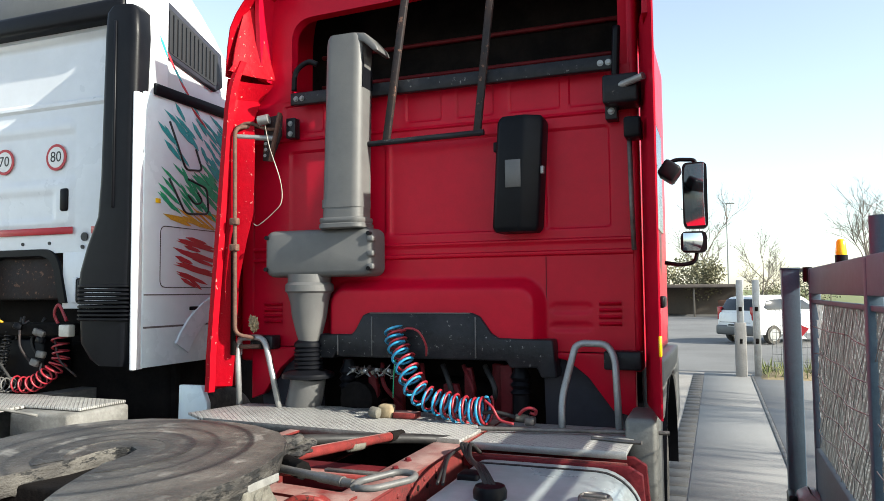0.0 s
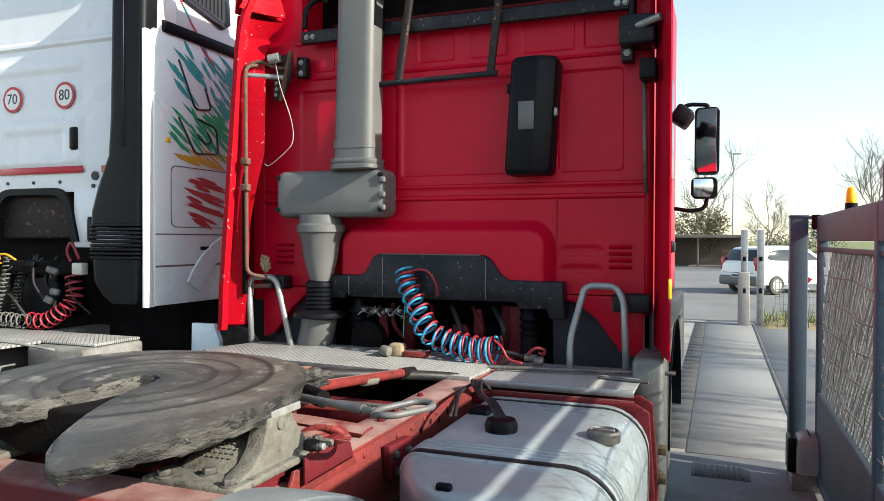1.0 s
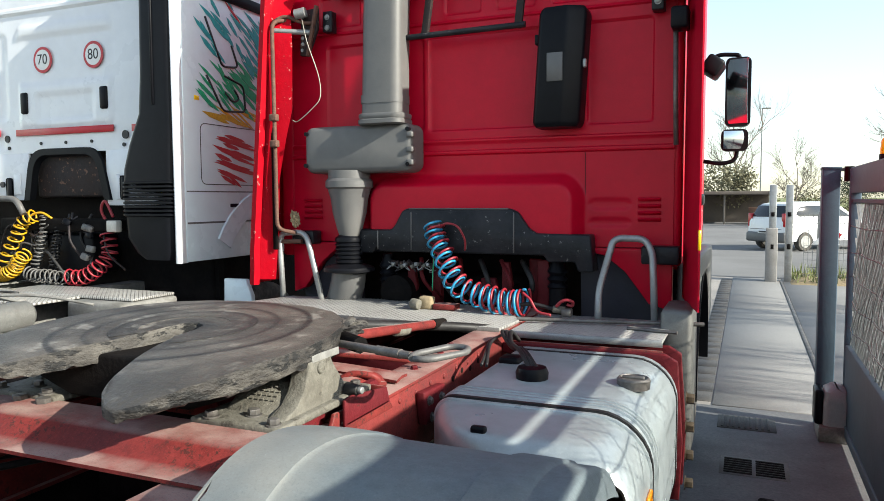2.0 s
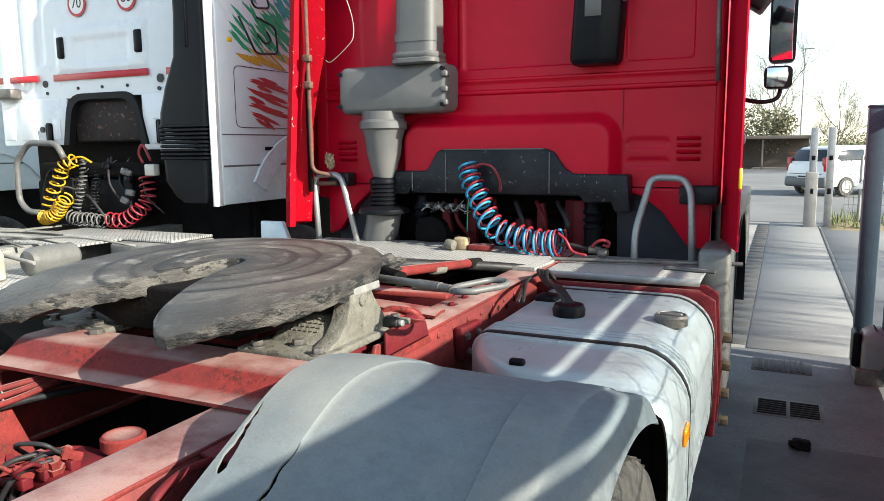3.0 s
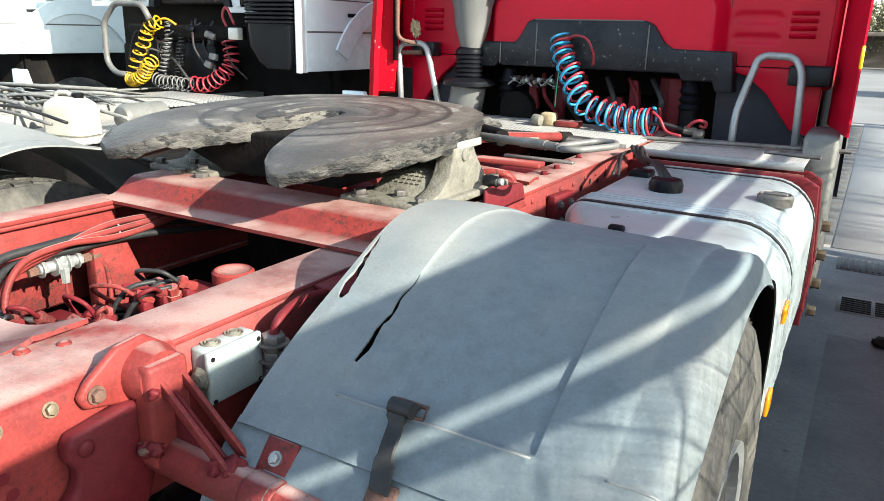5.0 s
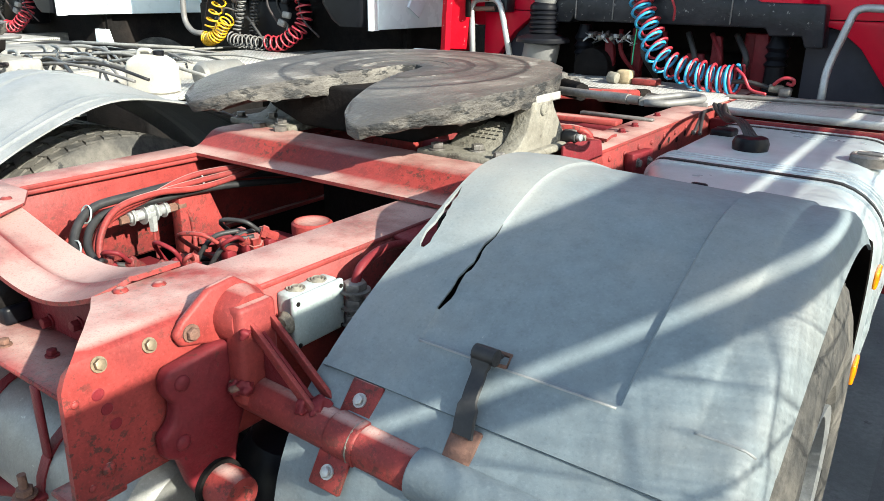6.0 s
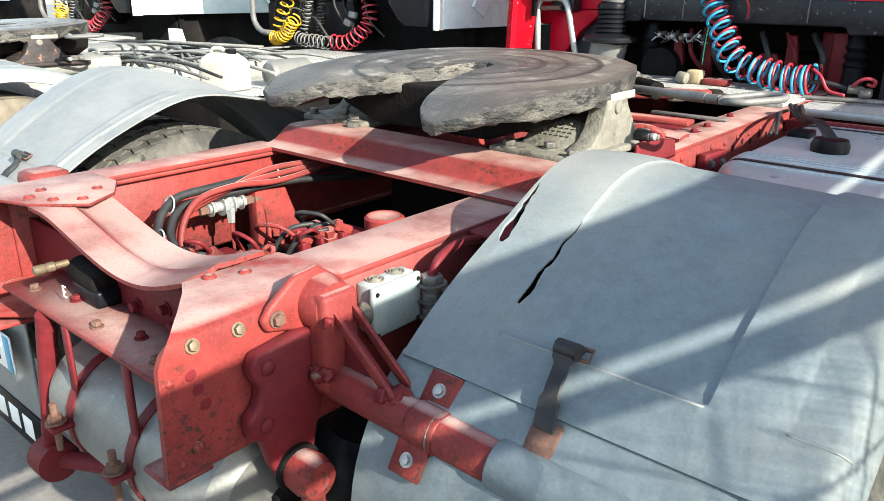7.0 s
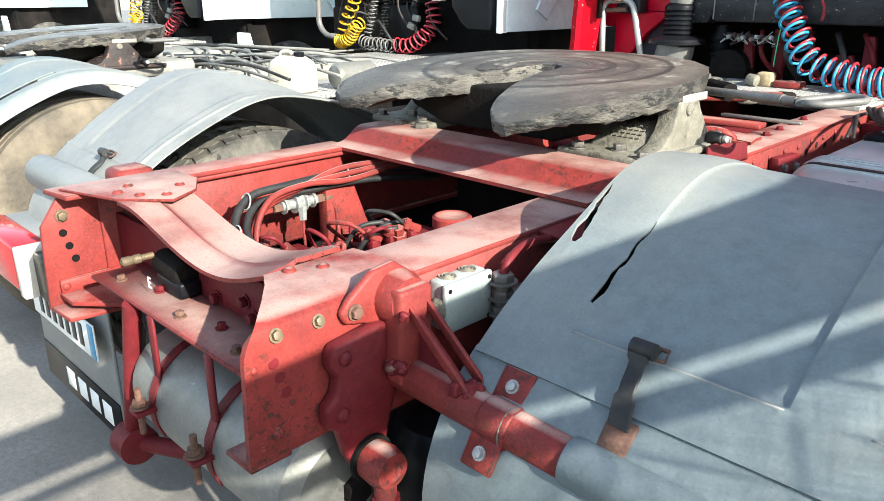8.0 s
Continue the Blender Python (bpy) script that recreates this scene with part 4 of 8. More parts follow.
for y, z in ((0.078, 0.828), (0.048, 0.942), (0.052, 0.812)):
    part("rivet", rivet((0.488, y, z), (1, 0, 0), 0.011 if y > 0.06 else 0.006), OXIDE, rp)
part("tow_lip", box(0.415, 0.488, 0.028, 0.10, 0.780, 0.790, 0.003, 1), OXIDE, rp)
for x, y in ((0.335, 0.215), (0.36, 0.265)):
    part("rivet", rivet((x, y, 1.004), (0, 0, 1), 0.012), OXIDE, rp)
lp = part("frame_end_plate", prism([(0.06, 0.735), (0.24, 0.735), (0.24, 0.99), (0.115, 0.997), (0.071, 0.935)], "x", -0.447, -0.434, 0.003), OXIDE, red, "red steel end plate with three round holes")
for y, z in ((0.115, 0.914), (0.124, 0.881), (0.133, 0.848)):
    part("bolt_hole", rod((-0.435, y, z), (-0.4325, y, z), 0.009, 14), DARK, lp)
part("bolt", hexbolt((-0.434, 0.118, 0.955), (1, 0, 0), 0.011, 0.010), BRASS, lp)
part("bottom_lip", prism([(-0.434, 0.062), (-0.335, 0.068), (-0.322, 0.19), (-0.434, 0.2)], "z", 0.735, 0.745, 0.002), OXIDE, lp)
part("corner_bracket", prism([(-0.434, 0.085), (-0.362, 0.086), (-0.262, 0.177), (-0.30, 0.23), (-0.434, 0.23)], "z", 0.762, 0.772, 0.002), OXIDE, lp, "riveted corner angle")
part("angle_leg", box(-0.4335, -0.424, 0.088, 0.23, 0.77, 0.805, 0.002, 1), OXIDE, lp)
for y in (0.10, 0.185):
    part("rivet", rivet((-0.424, y, 0.788), (1, 0, 0), 0.010), OXIDE, lp)
part("gusset_plate", prism([(-0.43, 0.12), (-0.25, 0.176), (-0.162, 0.262), (-0.213, 0.341), (-0.306, 0.393), (-0.43, 0.393)], "z", 1.0125, 1.019, 0.002), OXIDE, lp, "flat gusset plate with rivets")
for x, y in ((-0.30, 0.20), (-0.245, 0.225), (-0.21, 0.27), (-0.27, 0.33), (-0.34, 0.24)):
    part("rivet", rivet((x, y, 1.019), (0, 0, 1), 0.012), OXIDE, lp)
part("rail_cap", prism([(-0.475, 0.10), (-0.372, 0.115), (-0.372, 0.92), (-0.475, 0.92)], "z", 1.0005, 1.0125, 0.003), OXIDE, lp, "narrow edge strip along the rail")

# dished rear cross member, in two welded halves
def dish(x, y):
    t = (x + 0.25 - 0.05 * max(0, (0.28 - y) / 0.11)) / 0.56
    return 1.006 - 0.060 * math.sin(math.pi * min(1, max(0, t)) ** 1.2) ** 1.15
g = [[(-0.25 + 0.57 * i / 26, y, dish(-0.25 + 0.57 * i / 26, y) + 0.004 * math.exp(-((y - 0.242) / 0.006) ** 2)) for y in (0.176, 0.185, 0.20, 0.225, 0.236, 0.242, 0.248, 0.26, 0.29, 0.32, 0.333)] for i in range(27)]
cm = part("rear_cross_member", sheet(g, -0.008), OXIDE, red, "dished red rear cross member with a welded seam")
part("back_web", box(-0.43, 0.47, 0.235, 0.245, 0.80, 0.94, 0.002, 1), OXIDE_DARK, cm)
part("lower_flange", box(-0.30, 0.46, 0.115, 0.24, 0.838, 0.848, 0.003, 1), OXIDE, cm, "lower flange with a row of bolts")
for k, x in enumerate((-0.22, -0.1, 0.047, 0.15, 0.253, 0.38)):
    part("bolt", hexbolt((x, 0.15 + 0.03 * (k % 2), 0.848), (0, 0, 1), 0.009, 0.010), OXIDE_DARK if k % 2 else RUST, cm)
part("rear_valve", rod((-0.14, 0.212, 0.900), (-0.03, 0.212, 0.893), 0.029, 18, bevel=0.008), DARK, red, "black air valve with a brass coupling")
part("mounting_block", box(-0.125, -0.02, 0.185, 0.235, 0.848, 0.885, 0.008), BLACK, red)
part("white_letter", text_mesh("E", 0.036, Matrix.Translation((-0.10, 0.160, 0.873))), SIGN_WHITE, red)
part("brass_coupling", revolve([(0.007, 0.19), (0.007, 0.165), (0.010, 0.162), (0.010, 0.15), (0.008, 0.147), (0.010, 0.143), (0.010, 0.128), (0.007, 0.124)], (-0.135, 0, 0.918), "y", 18), BRASS, red, "brass quick coupling")
for x, z in ((0.043, 0.862), (0.151, 0.887), (0.179, 0.862)):
    part("web_bolt", hexbolt((x, 0.235, z), (0, -1, 0), 0.011, 0.014), OXIDE_DARK, red)

# air tank hung crosswise below the frame end
tk = part("air_tank", revolve([(0.02, -0.15), (0.09, -0.142), (0.118, -0.12), (0.125, -0.09), (0.125, 0.39), (0.118, 0.425), (0.09, 0.447), (0.02, 0.455)], (0, 0.22, 0.64), "x", 40), DUSTY_ALU, red, "dusty aluminium air tank held by two red straps")
for x in (-0.01, 0.215):
    pts = [(x, 0.22 + 0.129 * math.sin(a), 0.64 + 0.129 * math.cos(a)) for a in [math.pi * k / 12 - math.pi / 2 - 0.5 for k in range(19)]]
    g = [[(x + d, p[1], p[2]) for p in pts] for d in (-0.012, 0.012)]
    st = part("tank_strap", sheet(g, 0.004), OXIDE_DARK, tk, "red steel tank strap")
    part("strap_hanger", box(x - 0.012, x + 0.012, 0.112, 0.119, 0.70, 0.842, 0.002, 1), OXIDE_DARK, st)
    part("strap_bolt", rod((x, 0.07, 0.60), (x, 0.07, 0.70), 0.007, 10), RUST, st)
    part("strap_nut", hexbolt((x, 0.07, 0.66), (0, 0, 1), 0.014, 0.012), RUST, st)
    part("strap_ear", box(x - 0.02, x + 0.02, 0.055, 0.105, 0.645, 0.655, 0.002, 1), OXIDE_DARK, st)
part("tank_plug", hexbolt((0.45, 0.24, 0.63), (1, 0, 0), 0.03, 0.02), DARK, tk)
part("tank_fitting", rod((0.445, 0.18, 0.61), (0.485, 0.18, 0.61), 0.014, 8), DARK, tk)
brace = part("brace_rod", rod((-0.209, 0.12, 0.49), (-0.104, 0.12, 0.838), 0.019, 12), OXIDE_DARK, red, "red steel brace rod with an eye")
part("brace_eye", revolve([(0.02, -0.035), (0.045, -0.03), (0.045, 0.03), (0.02, 0.035)], (-0.21, 0.12, 0.46), "x", 18), OXIDE_DARK, brace)
part("brace_arm", rod((-0.21, 0.12, 0.46), (0.0, 0.22, 0.47), 0.020, 12), OXIDE_DARK, brace)

# hanger casting and lug outside the right end plate
hc = part("spring_hanger", prism([(0.159, 0.933), (0.168, 0.946), (0.25, 0.955), (0.30, 0.95), (0.30, 0.85), (0.277, 0.80), (0.262, 0.74), (0.24, 0.70), (0.205, 0.70), (0.182, 0.745), (0.168, 0.80), (0.147, 0.812), (0.145, 0.845), (0.165, 0.862), (0.172, 0.89), (0.158, 0.91)], "x", 0.489, 0.516, 0.007), OXIDE_DARK, red, "cast red hanger bolted to the frame end")
for y, z in ((0.184, 0.921), (0.175, 0.828)):
    part("rivet", rivet((0.516, y, z), (1, 0, 0), 0.013), OXIDE_DARK, hc)
part("hanger_eye", revolve([(0.014, 0.51), (0.033, 0.515), (0.036, 0.55), (0.030, 0.573), (0.018, 0.575), (0.015, 0.571), (0.004, 0.571)], (0, 0.224, 0.729), "x", 26), OXIDE, hc, "round eye of the hanger")
part("eye_washer", rod((0.516, 0.224, 0.729), (0.524, 0.224, 0.729), 0.041, 24), DARK, hc)
part("link_rod", rod((0.552, 0.224, 0.71), (0.555, 0.23, 0.36), 0.019, 14), OXIDE, hc)
part("link_collar", rod((0.553, 0.225, 0.672), (0.553, 0.225, 0.66), 0.023, 14), OXIDE_DARK, hc)

# bracket tube that carries the mudguard
arm = part("mudguard_arm", revolve([(0.03, 0.47), (0.045, 0.49), (0.045, 0.515), (0.038, 0.535)], (0, 0.30, 0.985), "x", 24), OXIDE, red, "welded red arm and tube that carry the mudguard")
part("boss_plate", prism([(0.190, 0.985), (0.205, 1.003), (0.255, 1.038), (0.30, 1.043), (0.345, 1.01), (0.35, 0.955), (0.277, 0.945), (0.20, 0.965)], "x", 0.487, 0.502, 0.006), OXIDE, arm)
part("bolt", hexbolt((0.502, 0.216, 0.983), (1, 0, 0), 0.010, 0.008), RUST, arm)
part("upright", box(0.51, 0.55, 0.265, 0.335, 0.85, 1.012, 0.008), OXIDE, arm)
for y in (0.287, 0.325):
    part("brace_web", prism([(0.55, 0.985), (0.55, 0.968), (0.662, 0.875), (0.682, 0.878)], "y", y - 0.004, y + 0.004, 0.001), OXIDE, arm)
part("weld_bead", tube([(0.512 + 0.04 * t, 0.264 + 0.012 * math.sin(t * 9), 0.884 + 0.004 * math.sin(t * 23)) for t in [k / 9 for k in range(10)]], 0.006, 6), RUST, arm)
for p, q in (((0.668, 0.300, 0.880), 0.016), ((0.650, 0.285, 0.884), 0.012), ((0.548, 0.268, 0.886), 0.012), ((0.53, 0.266, 0.882), 0.013), ((0.552, 0.27, 0.975), 0.009)):
    b = bmesh.new()
    bmesh.ops.create_icosphere(b, subdivisions=3, radius=q)
    for v in b.verts:
        v.co *= 1 + 0.7 * noise.noise(v.co * 110 + Vector(p) * 30)
    bmesh.ops.transform(b, matrix=Matrix.Translation(p), verts=b.verts)
    part("weld_lump", smooth_all(b, 60), OXIDE_DARK, arm)
part("collar_tube", rod((0.70, 0.30, 0.854), (0.755, 0.30, 0.852), 0.034, 28, bevel=0.004), OXIDE, arm)
part("web_plate", prism([(0.55, 0.965), (0.55, 0.885), (0.655, 0.88)], "y", 0.303, 0.309, 0.001), OXIDE_DARK, arm)
part("support_tube", rod((0.512, 0.30, 0.858), (0.85, 0.30, 0.850), 0.031, 28, bevel=0.003), OXIDE, arm, "red painted support tube")
part("tube_sleeve", rod((0.845, 0.30, 0.850), (1.28, 0.30, 0.845), 0.036, 28, bevel=0.003), GREY_PLASTIC, arm, "grey plastic sleeve on the tube")
part("tube_weld", tube([(0.745, 0.30 + 0.032 * math.cos(a), 0.852 + 0.032 * math.sin(a)) for a in [k * 0.35 for k in range(18)]], 0.003, 6, closed=True), CAST, arm)
for y, z, tilt in ((0.337, 0.893, -40), (0.268, 0.816, -32)):
    m = pose(0.722, y, z, tilt)
    part("tube_tab", box(-0.028, 0.028, -0.012, -0.004, -0.026, 0.026, 0.002, 1, m=m), OXIDE, arm)
    part("tab_bolt", hexbolt(m @ Vector((0.0, -0.012, -0.002)), m.to_3x3() @ Vector((0, -1, 0)), 0.008, 0.006), STEEL, arm)

# electric junction box and hose fittings beside the rail
jb = part("junction_box", box(0.474, 0.508, 0.40, 0.51, 0.888, 0.977, 0.005), JBOX, red, "pale grey plastic junction box with rubber grommets")
part("box_lid", box(0.508, 0.520, 0.396, 0.514, 0.885, 0.976, 0.004), JBOX, jb)
for y in (0.425, 0.475):
    part("grommet", revolve([(0.005, 0.979), (0.007, 0.976), (0.010, 0.978), (0.012, 0.975), (0.016, 0.977), (0.019, 0.970)], (0.489, y + 0.005, 0.002), "z", 20), CAST, jb)
part("grommet", revolve([(0.006, 0.383), (0.012, 0.385), (0.014, 0.389), (0.020, 0.396)], (0.50, 0, 0.93), "y", 18), CAST, jb)
for y, z in ((0.40, 0.965), (0.50, 0.891), (0.40, 0.891), (0.50, 0.965)):
    part("lid_screw", rod((0.520, y + 0.005, z), (0.522, y + 0.005, z), 0.004, 8), DARK, jb)
hf = part("hose_fitting", rod((0.53, 0.53, 0.86), (0.53, 0.53, 0.96), 0.016, 12), STEEL_DARK, red, "dark steel hose fitting with red hose")
for z in (0.89, 0.92, 0.95):
    part("fitting_nut", hexbolt((0.53, 0.53, z), (0, 0, 1), 0.021, 0.014), STEEL_DARK, hf)
part("hose", tube(spline([(0.53, 0.53, 0.96), (0.53, 0.55, 0.99), (0.52, 0.62, 1.0), (0.50, 0.72, 0.98)], 6), 0.009, 8), OXIDE_DARK, hf)
part("fitting_body", box(0.505, 0.56, 0.55, 0.62, 0.84, 0.92, 0.008), STEEL_DARK, hf)
part("frame_tab", box(0.476, 0.56, 0.70, 0.86, 0.985, 0.996, 0.003, 1), OXIDE_DARK, red)

# air lines, valve and fittings inside the frame
lines = part("air_hose", tube(spline([(-0.15, 0.42, 0.86), (-0.22, 0.43, 0.905), (-0.265, 0.50, 0.955), (-0.27, 0.62, 0.965), (-0.27, 0.85, 0.965), (-0.22, 1.1, 0.94)], 8), 0.0105, 8), HOSE, red, "black and red air hoses tied along the rail")
part("hose", tube(spline([(-0.13, 0.44, 0.85), (-0.20, 0.45, 0.90), (-0.25, 0.52, 0.94), (-0.255, 0.66, 0.945), (-0.24, 0.85, 0.945), (-0.20, 1.1, 0.92)], 8), 0.0095, 8), HOSE, lines)
for k, dx in enumerate((0.0, 0.014, 0.028)):
    part("hose", tube(spline([(-0.14 + dx, 0.50, 0.80), (-0.20 + dx, 0.46, 0.87), (-0.235 + dx, 0.52, 0.925 + dx), (-0.25 + dx, 0.64, 0.955 + dx * 0.6), (-0.26 + dx, 0.80, 0.985 - dx), (-0.24, 1.05, 0.975)], 8), 0.008, 8), OXIDE, lines)
for p, q in (((-0.262, 0.49, 0.948), 0.020), ((-0.205, 0.425, 0.893), 0.019), ((-0.262, 0.80, 0.962), 0.020)):
    part("cable_tie", tube([(p[0] + q * math.cos(a), p[1] + 0.006 * math.sin(a), p[2] + q * math.sin(a)) for a in [k * 0.45 for k in range(14)]], 0.0022, 6, closed=True), JBOX, lines)
av = part("air_valve", rod((-0.27, 0.595, 0.912), (-0.27, 0.70, 0.912), 0.0135, 14, bevel=0.003), STEEL, red, "bare metal air valve on the rail's inner face")
for y, r_ in ((0.600, 0.016), (0.632, 0.019), (0.662, 0.019), (0.690, 0.0155)):
    part("valve_collar", hexbolt((-0.27, y, 0.912), (0, 1, 0), r_, 0.012), STEEL, av)
part("valve_bonnet", rod((-0.268, 0.655, 0.915), (-0.268, 0.655, 0.938), 0.012, 8, bevel=0.002), STEEL, av)
part("valve_stem", rod((-0.262, 0.655, 0.905), (-0.262, 0.655, 0.866), 0.0125, 6, 0.010), STEEL, av)
part("drain_pipe", rod((-0.262, 0.655, 0.868), (-0.258, 0.655, 0.77), 0.004, 8), OXIDE, av)
for y, r_ in ((0.582, 0.012), (0.555, 0.010), (0.535, 0.012), (0.718, 0.012), (0.745, 0.010)):
    part("valve_nut", rod((-0.27, y - 0.011, 0.910), (-0.27, y + 0.011, 0.910), r_, 6, bevel=0.0015), RUST if y > 0.56 else OXIDE, av)
part("valve_hose", tube(spline([(-0.268, 0.752, 0.905), (-0.262, 0.765, 0.87), (-0.255, 0.765, 0.82), (-0.22, 0.74, 0.78)], 6), 0.006, 8), OXIDE, av)
rng = random.Random(11)
for k in range(9):
    x, y, z = -0.20 + rng.uniform(-0.04, 0.10), 0.44 + 0.05 * k + rng.uniform(-0.02, 0.02), 0.80 + rng.uniform(-0.02, 0.02)
    d = Vector((rng.uniform(-1, 1), rng.uniform(-1, 1), rng.uniform(-0.2, 0.5))).normalized()
    p = part("pipe_fitting", rod(Vector((x, y, z)) - d * 0.03, Vector((x, y, z)) + d * 0.03, 0.012, 6), OXIDE if k % 3 else RUST, red, "painted brass pipe fitting")
    part("fitting_collar", rod(Vector((x, y, z)) - d * 0.008, Vector((x, y, z)) + d * 0.01, 0.018, 6), OXIDE_DARK, p)
    part("fitting_hose", tube(spline([Vector((x, y, z)) + d * 0.03, Vector((x + rng.uniform(-0.05, 0.08), y + 0.08, z + 0.01)), Vector((x + rng.uniform(-0.06, 0.1), y + 0.18, z - 0.03))], 6), 0.0075, 7), OXIDE_DARK if k % 2 else HOSE, p)
iw = part("inner_liner", box(-0.400, -0.392, 0.25, 0.90, 0.765, 0.984, 0.002, 1), OXIDE, red, "orange red liner plate inside the rail")
for y, z in ((0.352, 0.965), (0.40, 0.93)):
    part("liner_bolt", hexbolt((-0.392, y, z), (1, 0, 0), 0.008, 0.007), BRASS, iw)
part("inner_gusset", prism([(0.735, 0.945), (0.83, 0.935), (0.905, 0.745), (0.735, 0.775)], "x", -0.301, -0.262, 0.003), OXIDE, red, "red folded gusset inside the rail")
rv = part("relay_valve", box(-0.02, 0.12, 0.68, 0.84, 0.80, 0.875, 0.012), OXIDE_DARK, red, "red painted relay valve with hoses")
for k, (x, y) in enumerate(((0.0, 0.72), (0.035, 0.76), (0.06, 0.71))):
    part("valve_port", rod((x, y, 0.86), (x + 0.01, y - 0.015, 0.91), 0.014, 6), OXIDE, rv)
    part("valve_port_nut", rod((x + 0.004, y - 0.006, 0.88), (x + 0.006, y - 0.009, 0.892), 0.019, 6), OXIDE, rv)
    part("valve_hose", tube(spline([(x + 0.01, y - 0.015, 0.91), (x - 0.02, y - 0.07, 0.90), (x - 0.05, y - 0.10, 0.84), (x - 0.06, y - 0.11, 0.78)], 6), 0.0062, 8), HOSE, rv)
part("valve_cap", revolve([(0.05, 0.86), (0.05, 0.885), (0.044, 0.89), (0.036, 0.886), (0.01, 0.884)], (0.10, 0.85, 0.025), "z", 24), OXIDE, rv, "round dusty valve cap")
# near-black sheet that paints the deep shade between the rails
part("frame_shade_sheet", box(-0.36, 0.40, 0.36, 1.7, 0.38, 0.40), DARK, red, "near-black sheet standing in for the frame's deep shade")

# added panel: blocks light and paints the dark under the coupling
part("coupling_shade_wall", box(-0.29, 0.33, 1.28, 1.30, 0.42, 1.0, 0.004, 1), DARK, red, "added black panel that keeps the space under the coupling dark")

# clusters of brake-line fittings on the frame floor
rng = random.Random(31)
for k, (x, y, z) in enumerate(((0.02, 0.66, 0.885), (0.05, 0.69, 0.90), (0.075, 0.735, 0.905), (-0.03, 0.60, 0.86), (-0.10, 0.50, 0.86), (-0.14, 0.46, 0.875), (-0.06, 0.54, 0.855), (0.0, 0.57, 0.85))):
    d = Vector((rng.uniform(-0.6, 0.9), rng.uniform(-0.9, -0.2), rng.uniform(0.1, 0.8))).normalized()
    p = Vector((x, y, z))
    el = part("elbow_fitting", rod(p - d * 0.022, p + d * 0.022, 0.011, 6, bevel=0.002), OXIDE, red, "red painted elbow fitting")
    part("elbow_nut", rod(p + d * 0.006, p + d * 0.020, 0.0155, 6, bevel=0.002), OXIDE, el)
    part("elbow_block", box(p.x - 0.013, p.x + 0.013, p.y - 0.013, p.y + 0.013, p.z - 0.035, p.z - 0.008, 0.003), OXIDE_DARK, el)
    part("elbow_hose", tube(spline([p + d * 0.02, p + d * 0.06 + Vector((0, 0, 0.012)), p + d * 0.10 + Vector((-0.05, 0.02, -0.02)), p + Vector((-0.10, 0.05, -0.08))], 6), 0.0052, 7), (OXIDE, OXIDE_DARK, HOSE)[k % 3], el)
floor_pan = part("dirty_tray", box(-0.24, 0.10, 0.36, 0.62, 0.805, 0.815, 0.004), OXIDE_DARK, red, "red tray under the fittings, caked in dirt")
for k in range(14):
    p = Vector((rng.uniform(-0.20, 0.06), rng.uniform(0.38, 0.58), 0.818))
    part("dirt_lump", rivet(p, (0, 0, 1), rng.uniform(0.006, 0.014)), EARTH if k % 3 == 0 else RUST, floor_pan)

# ---- red truck: fuel tank, walkway, hoses ----
def rounded(x0, x1, z0, z1, r, n=6):
    out = []
    for cx, cz, a0 in ((x1 - r, z1 - r, 0), (x0 + r, z1 - r, 90), (x0 + r, z0 + r, 180), (x1 - r, z0 + r, 270)):
        for k in range(n + 1):
            a = radians(a0 + 90 * k / n)
            out.append((cx + r * math.cos(a), cz + r * math.sin(a)))
    return out


def loft(sections, bm=None):
    """Skins a row of closed outlines (lists of points, equal in number) and closes the ends."""
    b = bmesh.new()
    rings = [[b.verts.new(p) for p in s_] for s_ in sections]
    n = len(rings[0])
    for ra, rb in zip(rings, rings[1:]):
        for k in range(n):
            b.faces.new((ra[k], ra[(k + 1) % n], rb[(k + 1) % n], rb[k]))
    b.faces.new(rings[0][::-1])
    b.faces.new(rings[-1])
    bmesh.ops.recalc_face_normals(b, faces=b.faces)
    smooth_all(b, 40)
    return join(bm, b)


def tank_ring(y, grow=0.0, x0=0.556, x1=1.232, z0=0.36, z1=0.968, wide=0.165, tight=0.06):
    x0 += 0.22 * max(0, (1.9 - y) / 0.4) ** 1.8      # the rear inner corner is rounded off
    x0, x1, z0, z1 = x0 - grow, x1 + grow, z0 - grow, z1 + grow
    ring = []
    for cx, cz, r, a0 in ((x1 - wide, z1 - wide, wide, 90), (x1 - wide, z0 + wide, wide, 0), (x0 + tight, z0 + tight, tight, -90), (x0 + tight, z1 - tight, tight, -180)):
        for k in range(9):
            a = radians(a0 - 90 * k / 8)
            ring.append((cx + r * math.cos(a), y, cz + r * math.sin(a)))
    return ring


secs = [tank_ring(1.495, -0.055), tank_ring(1.502, -0.03), tank_ring(1.525, -0.008), tank_ring(1.56, 0.0), tank_ring(1.61), tank_ring(1.66), tank_ring(1.71), tank_ring(1.76)]
secs += [tank_ring(1.835), tank_ring(1.845, -0.006), tank_ring(1.875, -0.006), tank_ring(1.885)]
secs += [tank_ring(2.69), tank_ring(2.73, -0.008), tank_ring(2.755, -0.03), tank_ring(2.76, -0.07)]
tank = part("fuel_tank", loft(secs), ALU, red, "rounded aluminium fuel tank with raised bands")
for y in (1.815, 1.915, 1.945, 1.975):
    part("tank_band", loft([tank_ring(y - 0.009), tank_ring(y - 0.006, 0.005), tank_ring(y + 0.006, 0.005), tank_ring(y + 0.009)]), ALU, tank, "raised polished rib")
